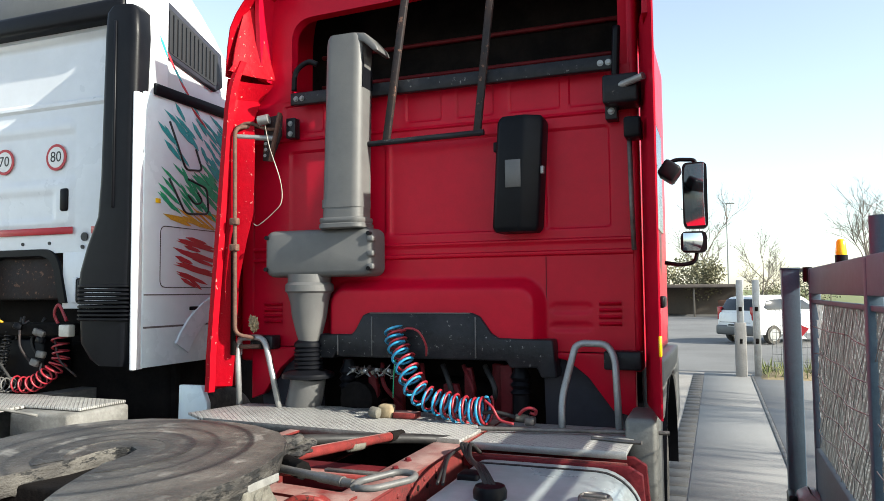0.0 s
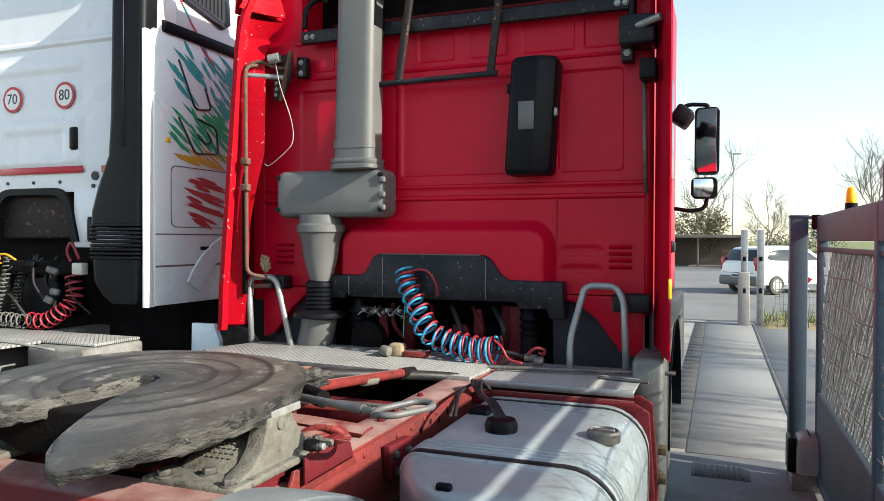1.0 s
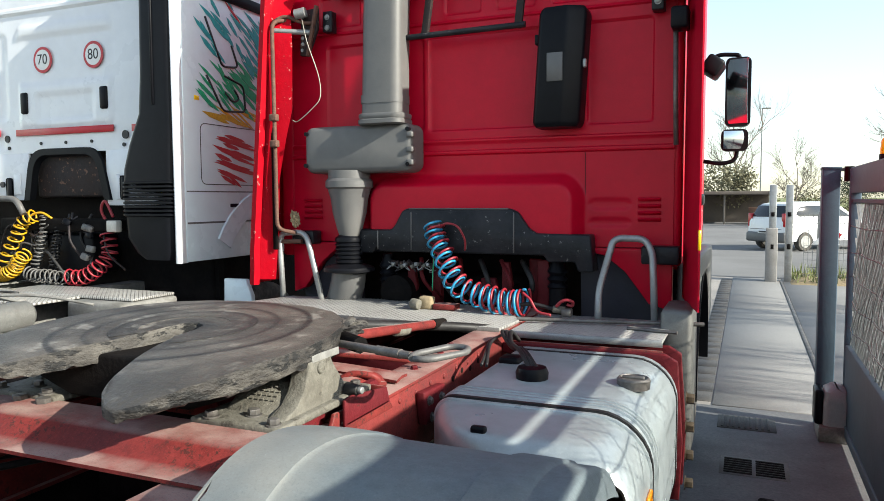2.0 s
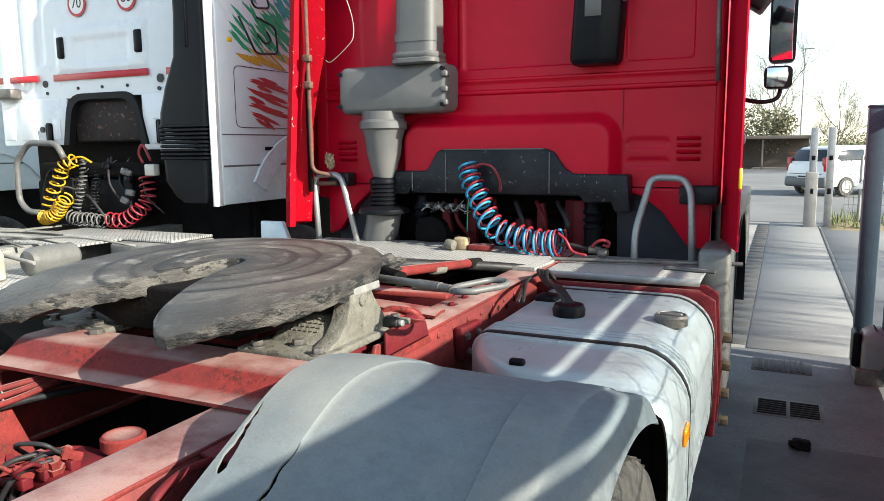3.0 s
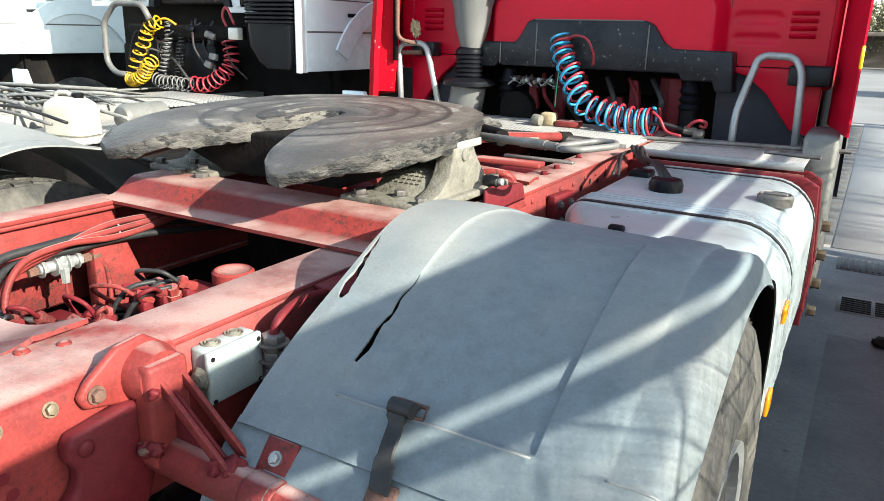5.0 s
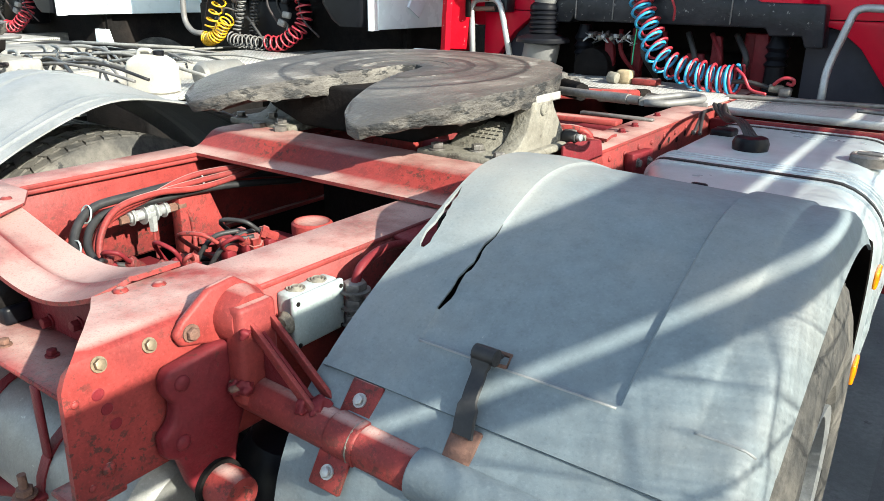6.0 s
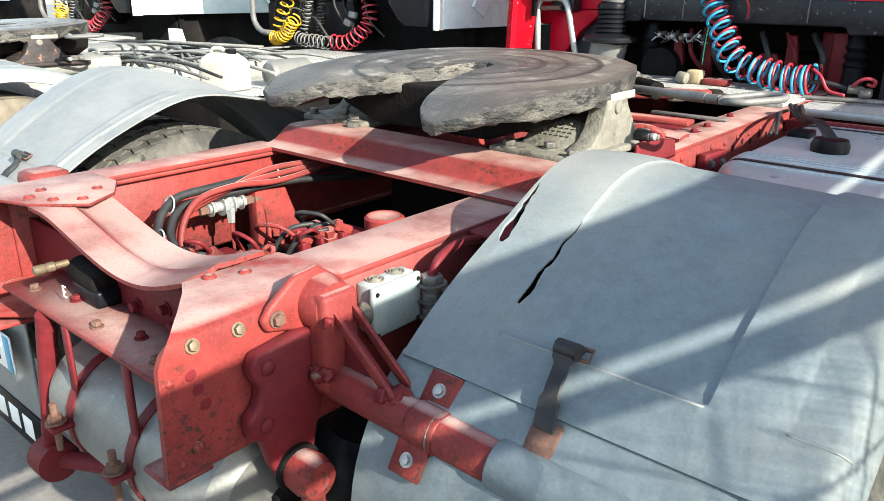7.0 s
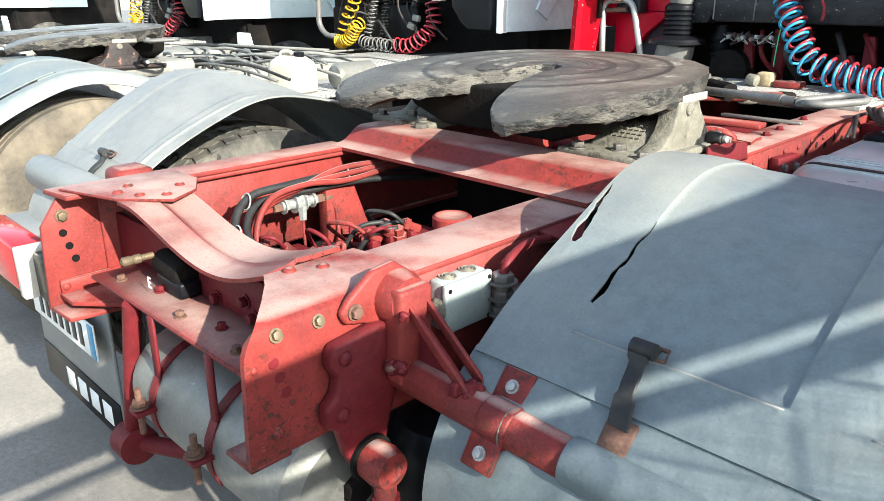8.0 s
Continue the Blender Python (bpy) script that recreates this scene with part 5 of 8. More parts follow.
for y in (1.86, 2.63):
    part("rubber_band", loft([tank_ring(y - 0.010, -0.004), tank_ring(y - 0.009, 0.003), tank_ring(y + 0.009, 0.003), tank_ring(y + 0.010, -0.004)]), HOSE, tank, "black rubber band")
part("sender_cap", revolve([(0.055, 0.955), (0.058, 0.99), (0.05, 1.008), (0.01, 1.01)], (0.785, 2.17, 0), "z", 26), BLACK, tank, "black plastic sender cap with hoses")
cap = part("filler_cap", revolve([(0.054, 0.955), (0.056, 0.984), (0.051, 0.991), (0.047, 0.992), (0.044, 0.986), (0.02, 0.987)], (1.125, 2.22, 0), "z", 28), STEEL_DARK, tank, "round metal filler cap")
part("cap_grip", box(1.088, 1.162, 2.212, 2.228, 0.984, 0.996, 0.004), STEEL_DARK, cap)
for k in range(3):
    part("sender_hose", tube(spline([(0.775 + 0.015 * k, 2.17, 1.0), (0.72, 2.25 + 0.02 * k, 1.04), (0.62, 2.46, 1.03 - 0.01 * k), (0.57 - 0.02 * k, 2.62, 1.04), (0.55, 2.80, 0.97)], 8), 0.008, 8), HOSE, tank)
part("sender_block", box(0.60, 0.68, 2.35, 2.44, 0.95, 0.99, 0.01), BLACK, tank)
part("vent_plug", box(0.785, 0.83, 1.545, 1.57, 0.955, 0.982, 0.008), BLACK, tank)
part("side_marker", box(1.231, 1.243, 1.70, 1.78, 0.74, 0.79, 0.006), AMBER, tank, "amber side marker lamp")
part("side_marker", box(1.231, 1.243, 1.62, 1.70, 0.50, 0.56, 0.006), AMBER, tank, "amber side marker lamp")
for y in (2.775, 2.95):
    part("tank_bracket", prism([(0.48, 0.96), (1.17, 0.96), (1.222, 0.93), (1.246, 0.60), (1.236, 0.36), (1.20, 0.36), (1.20, 0.62), (1.17, 0.85), (1.10, 0.915), (0.48, 0.915)], "y", y, y + 0.03, 0.004), OXIDE_DARK, red, "red steel tank bracket")
part("bracket_panel", box(0.49, 1.16, 2.81, 2.825, 0.86, 0.965, 0.003, 1), OXIDE, red, "red panel between tank and walkway")
for z in (0.40, 0.52, 0.64, 0.76):
    part("bracket_nut", hexbolt((1.25, 2.88, z), (1, 0, 0), 0.022, 0.03), BRASS, red)
part("side_box", box(1.115, 1.255, 3.12, 3.46, 0.42, 1.095, 0.025), DUSTY_ALU, red, "dusty pale side box behind the cab step")
part("front_wheel_arch", sheet([[(x, 4.55 + 0.62 * math.sin(radians(a)), 0.52 + 0.62 * math.cos(radians(a))) for a in range(-95, 96, 10)] for x in (0.62, 0.9, 1.2, 1.235)], 0.01), BLACK, red, "black front wheel arch")
wheel(red, 1, 0, 0, 4.55, 0.485, 0.86, 1.18, tread=False)
wheel(red, -1, 0, 0, 4.55, 0.485, 0.86, 1.18, tread=False)

wk = part("walkway_plate", prism([(-1.17, 3.02), (-1.0, 2.91), (0.46, 2.80), (0.475, 3.05), (0.30, 3.40), (-0.45, 3.46), (-1.05, 3.40)], "z", 1.004, 1.018, 0.003), TREAD, red, "dirty aluminium tread plate walkway")
part("plate_edge", box(-0.98, 0.46, -0.006, 0.0, 0.985, 1.019, 0.002, 1, m=pose(0.0, 2.832, 0, 0, 0, -4.3)), STEEL_DARK, wk)
wr = part("walkway_plate", box(0.49, 1.155, 2.85, 3.36, 0.985, 1.003, 0.004), TREAD_CLEAN, red, "aluminium tread plate over the tank")
part("plate_lip", box(0.49, 1.155, 2.842, 2.85, 0.972, 1.003, 0.002, 1), STEEL, wr)
part("grab_bar", rod((0.46, 3.06, 1.02), (1.30, 3.20, 1.022), 0.010, 12), STEEL_DARK, red, "long steel release bar lying on the walkway")
part("bar_pin", rod((0.98, 3.05, 1.01), (1.20, 3.0, 1.012), 0.008, 8), STEEL_DARK, red)


def hoop(name, pts, parent, label, r=0.017, material=None):
    return part(name, tube(arc_pts(pts, 0.06, 6), r, 12), material or STEEL, parent, label)


hoop("grab_hoop", [(0.811, 3.25, 0.97), (0.803, 3.30, 1.14), (0.861, 3.36, 1.385), (0.895, 3.37, 1.400), (1.015, 3.37, 1.397), (1.052, 3.35, 1.33), (1.079, 3.25, 0.97)], red, "bent steel tube grab rail")
hoop("grab_hoop", [(-1.080, 3.35, 0.97), (-1.113, 3.372, 1.30), (-1.113, 3.375, 1.395), (-0.935, 3.375, 1.405), (-0.886, 3.36, 1.275), (-0.790, 3.33, 0.97)], red, "bent steel tube grab rail")
part("hoop_rung", rod((-1.10, 3.375, 1.345), (-0.965, 3.38, 1.35), 0.013, 10), RUST, red)

# things on the frame between coupling and walkway
part("cable_duct", tube(spline([(-0.35, 2.20, 1.06), (-0.05, 2.35, 1.07), (0.15, 2.55, 1.05), (0.28, 2.75, 1.02), (0.42, 2.9, 0.99)], 8), 0.022, 8), HOSE, red, "black hose across the frame")
part("flat_bar", box(-0.30, 0.46, 2.06, 2.13, 1.004, 1.022, 0.003, 1, m=pose(0, 0, 0, 0, 0, 3)), OXIDE, red)
part("cross_channel", box(-0.32, 0.36, 2.62, 2.72, 0.80, 0.90, 0.01), OXIDE_DARK, red, "red cross channel between the rails")
part("cross_channel", box(-0.32, 0.36, 1.94, 2.02, 0.93, 0.985, 0.01), OXIDE, red, "red cross channel between the rails")
part("brake_can", revolve([(0.03, 1.98), (0.075, 2.0), (0.085, 2.05), (0.085, 2.15), (0.07, 2.19), (0.02, 2.20)], (0.34, -0.38, 0.965), "y", 26), OXIDE, red, "round red brake cylinder on the frame")
part("rail_block", prism([(1.86, 0.965), (2.04, 0.955), (2.04, 0.86), (1.98, 0.84), (1.88, 0.85)], "x", 0.477, 0.51, 0.006), OXIDE_DARK, red, "dark red bracket on the rail")
part("rail_bracket", prism([(1.30, 0.97), (1.68, 0.965), (1.62, 1.032), (1.34, 1.038)], "x", 0.476, 0.49, 0.004), OXIDE, red)
for k in range(5):
    part("rail_hole", rod((0.474, 2.20 + 0.09 * k, 0.93 + 0.012 * (k % 2)), (0.4765, 2.20 + 0.09 * k, 0.93 + 0.012 * (k % 2)), 0.011, 12), DARK, red)
part("grease_clump", rod((0.05, 1.72, 1.16), (0.16, 1.86, 1.12), 0.035, 8), DARK, red, "greasy locking gear at the coupling's front")

part("locking_rod", rod((0.207, 1.78, 1.137), (0.216, 2.60, 1.053), 0.019, 14), OXIDE, red, "dusty red locking rod with a pale collar")
part("rod_collar", rod((0.208, 2.26, 1.082), (0.209, 2.36, 1.071), 0.024, 14, bevel=0.004), CAST, red)
part("rod_end", rod((0.216, 2.60, 1.053), (0.218, 2.72, 1.04), 0.022, 12), DARK, red)
part("guide_bar", box(0.24, 0.50, 2.02, 2.045, 1.045, 1.055, 0.002, 1), STEEL_DARK, red)
b = bmesh.new()
bmesh.ops.create_icosphere(b, subdivisions=4, radius=1.0)
for v in b.verts:
    d = v.co.normalized()
    v.co = Vector((d.x * 0.055, d.y * 0.10, d.z * 0.035)) * (1 + 0.5 * noise.noise(d * 2.3) + 0.25 * noise.noise(d * 6))
bmesh.ops.transform(b, matrix=Matrix.Translation((0.24, 1.80, 1.165)), verts=b.verts)
# painted shade again, under the forward part of the rails
part("frame_shade_sheet", box(-0.36, 0.40, 1.7, 3.6, 0.36, 0.38), DARK, red, "near-black sheet standing in for the frame's deep shade")
part("lock_gear", smooth_all(b, 60), GREASE_RIM, red, "lock gear caked in grease")
lg = [[(x, y, z + 0.018 * math.sin(math.pi * (x + 0.30) / 0.72)) for y, z in ((1.62, 1.02), (1.66, 1.028), (1.72, 1.026), (1.77, 1.015))] for x in [-0.30 + 0.072 * k for k in range(11)]]
part("cross_leaf", sheet(lg, 0.01), OXIDE, red, "bent red cross leaf between the rails")
lg = [[(x, y + 0.14, z - 0.004 + 0.016 * math.sin(math.pi * (x + 0.30) / 0.74)) for y, z in ((1.66, 1.018), (1.70, 1.026), (1.74, 1.024))] for x in [-0.30 + 0.074 * k for k in range(11)]]
part("cross_leaf", sheet(lg, 0.01), OXIDE, red, "bent red cross leaf between the rails")
ch = part("rail_channel", prism([(1.36, 1.0), (1.62, 1.0), (1.60, 1.05), (1.40, 1.075), (1.36, 1.07)], "x", 0.50, 0.508, 0.002), OXIDE_DARK, red, "rusty brown channel on the rail beside the coupling foot")
part("channel_floor", box(0.44, 0.508, 1.37, 1.61, 1.001, 1.008, 0.002, 1), RUST, ch)
part("channel_end", box(0.44, 0.50, 1.60, 1.608, 1.002, 1.05, 0.002, 1), OXIDE, ch)
part("can_clevis", tube(spline([(0.30, 1.66, 1.03), (0.35, 1.68, 1.055), (0.40, 1.70, 1.05), (0.42, 1.72, 1.03)], 5), 0.012, 8), OXIDE, red)
for k in range(4):
    part("rail_nut", hexbolt((0.40 - 0.01 * k, 2.02 + 0.14 * k, 1.0), (0, 0, 1), 0.011, 0.009), OXIDE_DARK, red)
for k in range(7):
    part("rail_rivet", rivet((0.476, 1.75 + 0.12 * k, 0.965 - 0.004 * (k % 2)), (1, 0, 0), 0.010), OXIDE, red)
for k in range(2):
    part("clamp_hose", tube(spline([(0.60 + 0.02 * k, 2.16, 1.0), (0.58, 2.28 + 0.03 * k, 1.03 + 0.01 * k), (0.52, 2.5 + 0.05 * k, 1.02), (0.49, 2.78, 1.0)], 6), 0.006, 7), HOSE, red)
# added box, hides the bright ground behind this dark gap
part("battery_box", box(-1.20, -0.56, 2.2, 3.45, 0.34, 0.94, 0.03), BLACK, red, "black box added to fill the dark gap beside the frame")
# near-black instead of aluminium, so the tank's shade is in its colour
part("air_reservoir", loft([[(-x, y, z) for x, y, z in tank_ring(yy, gg)] for yy, gg in ((1.56, -0.06), (1.58, -0.02), (1.62, 0.0), (2.12, 0.0), (2.16, -0.02), (2.17, -0.06))]), DARK, red, "tank beside the frame, its shade put into a near-black colour")

# coiled air hoses from the bracket down to the walkway
cpath = [(-0.105, 3.36, 1.46), (-0.073, 3.33, 1.36), (0.005, 3.28, 1.235), (0.10, 3.24, 1.135), (0.23, 3.22, 1.085), (0.36, 3.20, 1.075), (0.455, 3.19, 1.075)]


def swell(u):
    return 0.050 + 0.022 * u


part("coiled_hose", coil(cpath, swell, 15, 0.0068), C_BLUE, red, "blue coiled air hose")
part("coiled_hose", coil([(x + 0.012, y + 0.008, z + 0.006) for x, y, z in cpath], swell, 14.5, 0.0068, 2.6), C_RED, red, "red coiled air hose")
part("hose_tail", tube(spline([(0.44, 3.19, 1.07), (0.50, 3.19, 1.075), (0.56, 3.20, 1.065), (0.60, 3.20, 1.055)], 8), 0.010, 8), HOSE, red)
part("hose_tail", tube(spline([(0.45, 3.19, 1.13), (0.49, 3.18, 1.10), (0.53, 3.17, 1.045), (0.60, 3.16, 1.03)], 8), 0.007, 8), C_RED, red)
cp = part("hose_coupling", rod((0.60, 3.20, 1.055), (0.66, 3.21, 1.05), 0.018, 12, bevel=0.004), CAST, red, "hose coupling with a red lever")
part("coupling_head", box(0.645, 0.695, 3.18, 3.23, 1.02, 1.062, 0.010), STEEL_DARK, cp)
part("red_lever", tube(spline([(0.62, 3.19, 1.07), (0.645, 3.18, 1.095), (0.675, 3.18, 1.105), (0.70, 3.19, 1.095), (0.695, 3.20, 1.075), (0.67, 3.20, 1.08)], 6), 0.008, 8), C_RED, cp)
part("green_wire", tube(spline([(-0.10, 3.36, 1.30), (-0.10, 3.34, 1.20), (-0.095, 3.32, 1.10)], 8), 0.003, 5), G_GREEN, red)
part("thin_loop", tube(spline([(-0.06, 3.34, 1.44), (-0.01, 3.31, 1.465), (0.05, 3.32, 1.45), (0.085, 3.34, 1.38), (0.075, 3.37, 1.32)], 8), 0.006, 6), C_RED, red)

# engine parts seen below the bracket
part("gearbox", box(-0.35, 0.42, 3.75, 4.5, 0.60, 1.15, 0.05), DARK, red, "grimy gearbox below the cab")
part("pipe_bend", tube(spline([(-0.66, 3.41, 1.19), (-0.68, 3.42, 1.10), (-0.72, 3.44, 1.0), (-0.78, 3.48, 0.86)], 8), 0.100, 18), INTAKE, red, "grey intake pipe bend")
part("air_can", revolve([(0.03, 3.42), (0.10, 3.45), (0.11, 3.55), (0.08, 3.62)], (-0.38, 0, 1.06), "y", 22), DARK, red)
part("filter_head", box(-0.12, -0.04, 3.18, 3.24, 1.015, 1.085, 0.014), EARTH, red, "dusty cast filter head")
part("filter_knob", rod((-0.15, 3.17, 1.05), (-0.10, 3.16, 1.045), 0.028, 18, bevel=0.008), CAST, red)
part("red_plate", box(-0.035, 0.09, 3.18, 3.26, 1.02, 1.05, 0.006), OXIDE, red)
for k in range(6):
    part("engine_hose", tube(spline([(-0.25 + 0.12 * k, 3.52, 1.26), (-0.22 + 0.13 * k, 3.48 - 0.02 * (k % 3), 1.14), (-0.14 + 0.10 * k, 3.55, 1.02)], 6), 0.012 + 0.003 * (k % 2), 7), HOSE if k % 2 else OXIDE_DARK, red)
part("cab_damper", revolve([(0.03, 0.98), (0.045, 1.0), (0.045, 1.12), (0.055, 1.13), (0.04, 1.15), (0.055, 1.17), (0.04, 1.19), (0.055, 1.21), (0.04, 1.24), (0.03, 1.28)], (0.55, 3.50, 0), "z", 18), BLACK, red, "black rubber cab damper")
part("cab_damper", revolve([(0.03, 0.98), (0.045, 1.0), (0.045, 1.12), (0.055, 1.13), (0.04, 1.15), (0.055, 1.17), (0.04, 1.19), (0.055, 1.21), (0.04, 1.24), (0.03, 1.28)], (-0.45, 3.50, 0), "z", 18), BLACK, red, "black rubber cab damper")
# flat near-black panel closes the bay and paints its shade
part("engine_bay_shade", box(-0.95, 0.95, 3.95, 4.0, 0.45, 1.30), DARK, red, "near-black panel for the engine bay's shade")
for x in (-0.2, 0.38):
    part("red_strut", box(x, x + 0.06, 3.55, 3.60, 0.95, 1.27, 0.008), OXIDE_DARK, red)
for s_ in (-1, 1):
    part("inner_arch", sheet([[(s_ * x, 3.56 + 0.10 * t, 1.35 - 0.75 * t - 0.10 * math.sin(t * 3)) for t in (0, 0.2, 0.4, 0.6, 0.8, 1.0)] for x in (0.66, 0.8, 0.95, 1.08)], 0.01 * s_), FADED_BLACK, red, "faded black plastic inner wheel arch")

# black rear bumper bar of the cab
bar = prism([(-0.60, 1.425), (-0.385, 1.425), (-0.36, 1.45), (-0.315, 1.53), (-0.28, 1.545), (0.315, 1.545), (0.36, 1.525), (0.42, 1.44), (0.46, 1.415), (0.74, 1.41), (0.76, 1.22), (0.68, 1.22), (0.66, 1.27), (0.52, 1.265), (0.50, 1.30), (-0.46, 1.30), (-0.48, 1.33), (-0.50, 1.29), (-0.60, 1.29)], "y", 3.40, 3.53, 0.010)
rb = part("rear_crossbar", bar, BLACK_PAINT, red, "heavy black painted crossbar under the cab's back")
for x in (-0.14, -0.02, 0.09, 0.19):
    part("weld_stub", revolve([(0.014, 1.54), (0.010, 1.56), (0.003, 1.575)], (x, 3.46, 0), "z", 8), C_RED, rb)
# pale strips paint the lit edges of the folds; the lip is worn too
for x in (-0.47, -0.26, 0.335):
    part("bar_fold", box(x, x + 0.007, 3.394, 3.402, 1.31, 1.42 if x < -0.3 else 1.525, 0.003, 1), INTAKE, rb, "pale strip along the bar's fold, painted as its lit edge")
part("bar_lip", box(-0.27, 0.31, 3.396, 3.404, 1.538, 1.546, 0.003, 1), INTAKE, rb)
hn = part("wiring_harness", rod((-0.40, 3.44, 1.235), (-0.13, 3.44, 1.225), 0.012, 8), DARK_BROWN, red, "bundle of small plugs and wires under the crossbar")
rng = random.Random(12)
for k in range(11):
    p = Vector((-0.38 + 0.024 * k, 3.425, 1.225 + rng.uniform(-0.012, 0.018)))
    part("plug", box(-0.008, 0.008, -0.014, 0.014, -0.010, 0.010, 0.002, 1, m=pose(p.x, p.y, p.z, rng.uniform(-30, 30), rng.uniform(-30, 30), rng.uniform(-40, 40))), (STEEL, DARK_BROWN, CAST)[k % 3], hn)
    part("wire", tube(spline([p, p + Vector((rng.uniform(-0.04, 0.04), -0.01, -0.03)), p + Vector((rng.uniform(-0.08, 0.08), 0.0, rng.uniform(-0.02, 0.03)))], 5), 0.0026, 5), (STEEL, C_GREY, HOSE)[k % 3], hn)
for x0, x1, z0, z1 in ((-0.33, -0.29, 0.98, 1.22), (0.12, 0.20, 1.02, 1.16), (0.24, 0.28, 1.0, 1.25), (0.44, 0.50, 1.0, 1.27)):
    part("cab_mount", prism([(x0, z0), (x1, z0), (x1 + 0.02, (z0 + z1) / 2), (x1, z1), (x0, z1)], "y", 3.50, 3.54, 0.006), OXIDE_DARK, red, "dark red cab mounting arm")

# ---- red cab ----
def panel_wall(x0, x1, z0, z1, y, thick, features, nx=64, nz=64):
    """A pressed steel wall: features are (x0, x1, z0, z1, depth, soft) raised towards -y."""
    g = []
    for i in range(nx + 1):
        x = x0 + (x1 - x0) * i / nx
        col = []
        for j in range(nz + 1):
            z = z0 + (z1 - z0) * j / nz
            d = 0.0
            for fx0, fx1, fz0, fz1, dep, soft in features:
                qx = min(x - fx0, fx1 - x) / soft
                qz = min(z - fz0, fz1 - z) / soft
                q = min(qx, qz)
                if qx < 2 and qz < 2:
                    q = 2 - math.hypot(2 - qx, 2 - qz)
                q = min(1, max(0, q))
                d += dep * q * q * (3 - 2 * q)
            col.append((x, y - d, z))
        g.append(col)
    return sheet(g, thick)


feat = [(-0.86, -0.22, 1.97, 2.50, -0.013, 0.014), (-0.20, 0.66, 1.97, 2.50, -0.013, 0.014), (0.69, 1.03, 1.97, 2.50, -0.013, 0.014),
        (-1.2, 1.2, 1.836, 1.866, 0.016, 0.009), (-1.2, 1.2, 1.900, 1.928, 0.012, 0.009), (-0.59, 0.70, 0.9, 1.735, 0.092, 0.075),
        (0.70, 0.93, 1.53, 1.60, -0.008, 0.02), (0.70, 0.93, 1.44, 1.50, -0.008, 0.02), (-1.2, 1.2, 2.555, 2.575, 0.010, 0.009),
        (-0.9, -0.62, 2.60, 2.78, -0.011, 0.012), (-0.1, 0.12, 2.60, 2.78, -0.011, 0.012), (0.2, 0.42, 2.60, 2.78, -0.011, 0.012), (0.5, 0.78, 2.60, 2.78, -0.011, 0.012), (0.82, 1.04, 2.60, 2.78, -0.011, 0.012)]
cab = part("cab_back_wall", panel_wall(-1.10, 1.13, 1.345, 2.80, 3.515, 0.02, feat, 260, 190), RED, red, "red pressed steel back wall of the cab")
for s_, xo in ((1, 1.13), (-1, -1.10)):
    part("lower_corner", prism([(s_ * 0.62, 1.34), (xo, 1.34), (xo, 1.03), (s_ * 1.02, 1.06), (s_ * 0.90, 1.22), (s_ * 0.80, 1.30)], "y", 3.495, 3.56, 0.006), RED, cab, "red lower corner of the cab, cut for the wheel")
part("cab_roof", box(-1.12, 1.15, 4.06, 5.6, 2.78, 2.83, 0.02), RED, cab)
part("cab_side", box(1.11, 1.165, 3.52, 5.55, 1.25, 3.3, 0.02), RED, cab, "red side wall of the cab")
part("cab_side", box(-1.20, -1.10, 3.52, 5.55, 1.25, 3.3, 0.02), RED, cab, "red side wall of the cab")
part("cab_front", box(-1.15, 1.15, 5.5, 5.6, 1.0, 3.0, 0.03), RED, cab)
part("side_window", box(1.16, 1.171, 4.35, 5.20, 2.05, 2.75, 0.01), GLASS_DARK, cab, "dark side window")
part("lower_skirt", prism([(3.9, 1.28), (5.5, 1.25), (5.55, 0.75), (5.2, 0.70), (5.15, 1.0), (4.9, 1.12), (4.2, 1.12), (4.0, 1.0), (3.9, 0.95)], "x", 1.12, 1.235, 0.02), INTAKE, cab, "grey plastic step skirt")
part("door_handle", box(1.20, 1.235, 4.15, 4.35, 1.55, 1.62, 0.015), BLACK, cab)
part("yellow_plate", box(1.272, 1.284, 3.082, 3.13, 1.365, 1.455, 0.003, 1), YELLOW, cab, "yellow reflector on the deflector edge")
for k in range(4):
    part("louvre", prism([(3.505, 1.60 - 0.034 * k), (3.492, 1.592 - 0.034 * k), (3.512, 1.578 - 0.034 * k)], "x", 0.958, 1.070, 0.002), RED, cab)
    part("louvre", prism([(3.505, 1.60 - 0.034 * k), (3.492, 1.592 - 0.034 * k), (3.512, 1.578 - 0.034 * k)], "x", -1.02, -0.90, 0.002), RED, cab)
part("wall_seam", box(0.688, 0.692, 3.5125, 3.5145, 1.40, 1.835, 0.0005, 1), OXIDE_DARK, cab)

# roof fairing, open behind
g = []
for i in range(41):
    a = math.pi * i / 40
    cx = -math.cos(a)
    e = 0.42
    x = (1.28 if cx > 0 else 1.04) * math.copysign(abs(cx) ** e, cx) + 0.02
    up = abs(math.sin(a)) ** e
    g.append([(min(x, 1.255 - 0.068 * max(0, y0 - 3.4)), y0, 2.93 + (3.80 - 2.93) * up * k) for y0, k in (((3.20 if cx > 0 else 3.42) + (0.10 if cx > 0 else -0.12) * up ** 1.5, 1.0), (3.9, 0.995), (4.4, 0.86), (4.9, 0.55), (5.35, 0.16), (5.5, 0.0))])
fair = part("roof_fairing", sheet(g, 0.03), RED, red, "tall red roof air deflector, open behind")
part("fairing_floor", box(-1.12, 1.15, 3.56, 5.4, 2.75, 2.77, 0.004, 1), RED, fair)
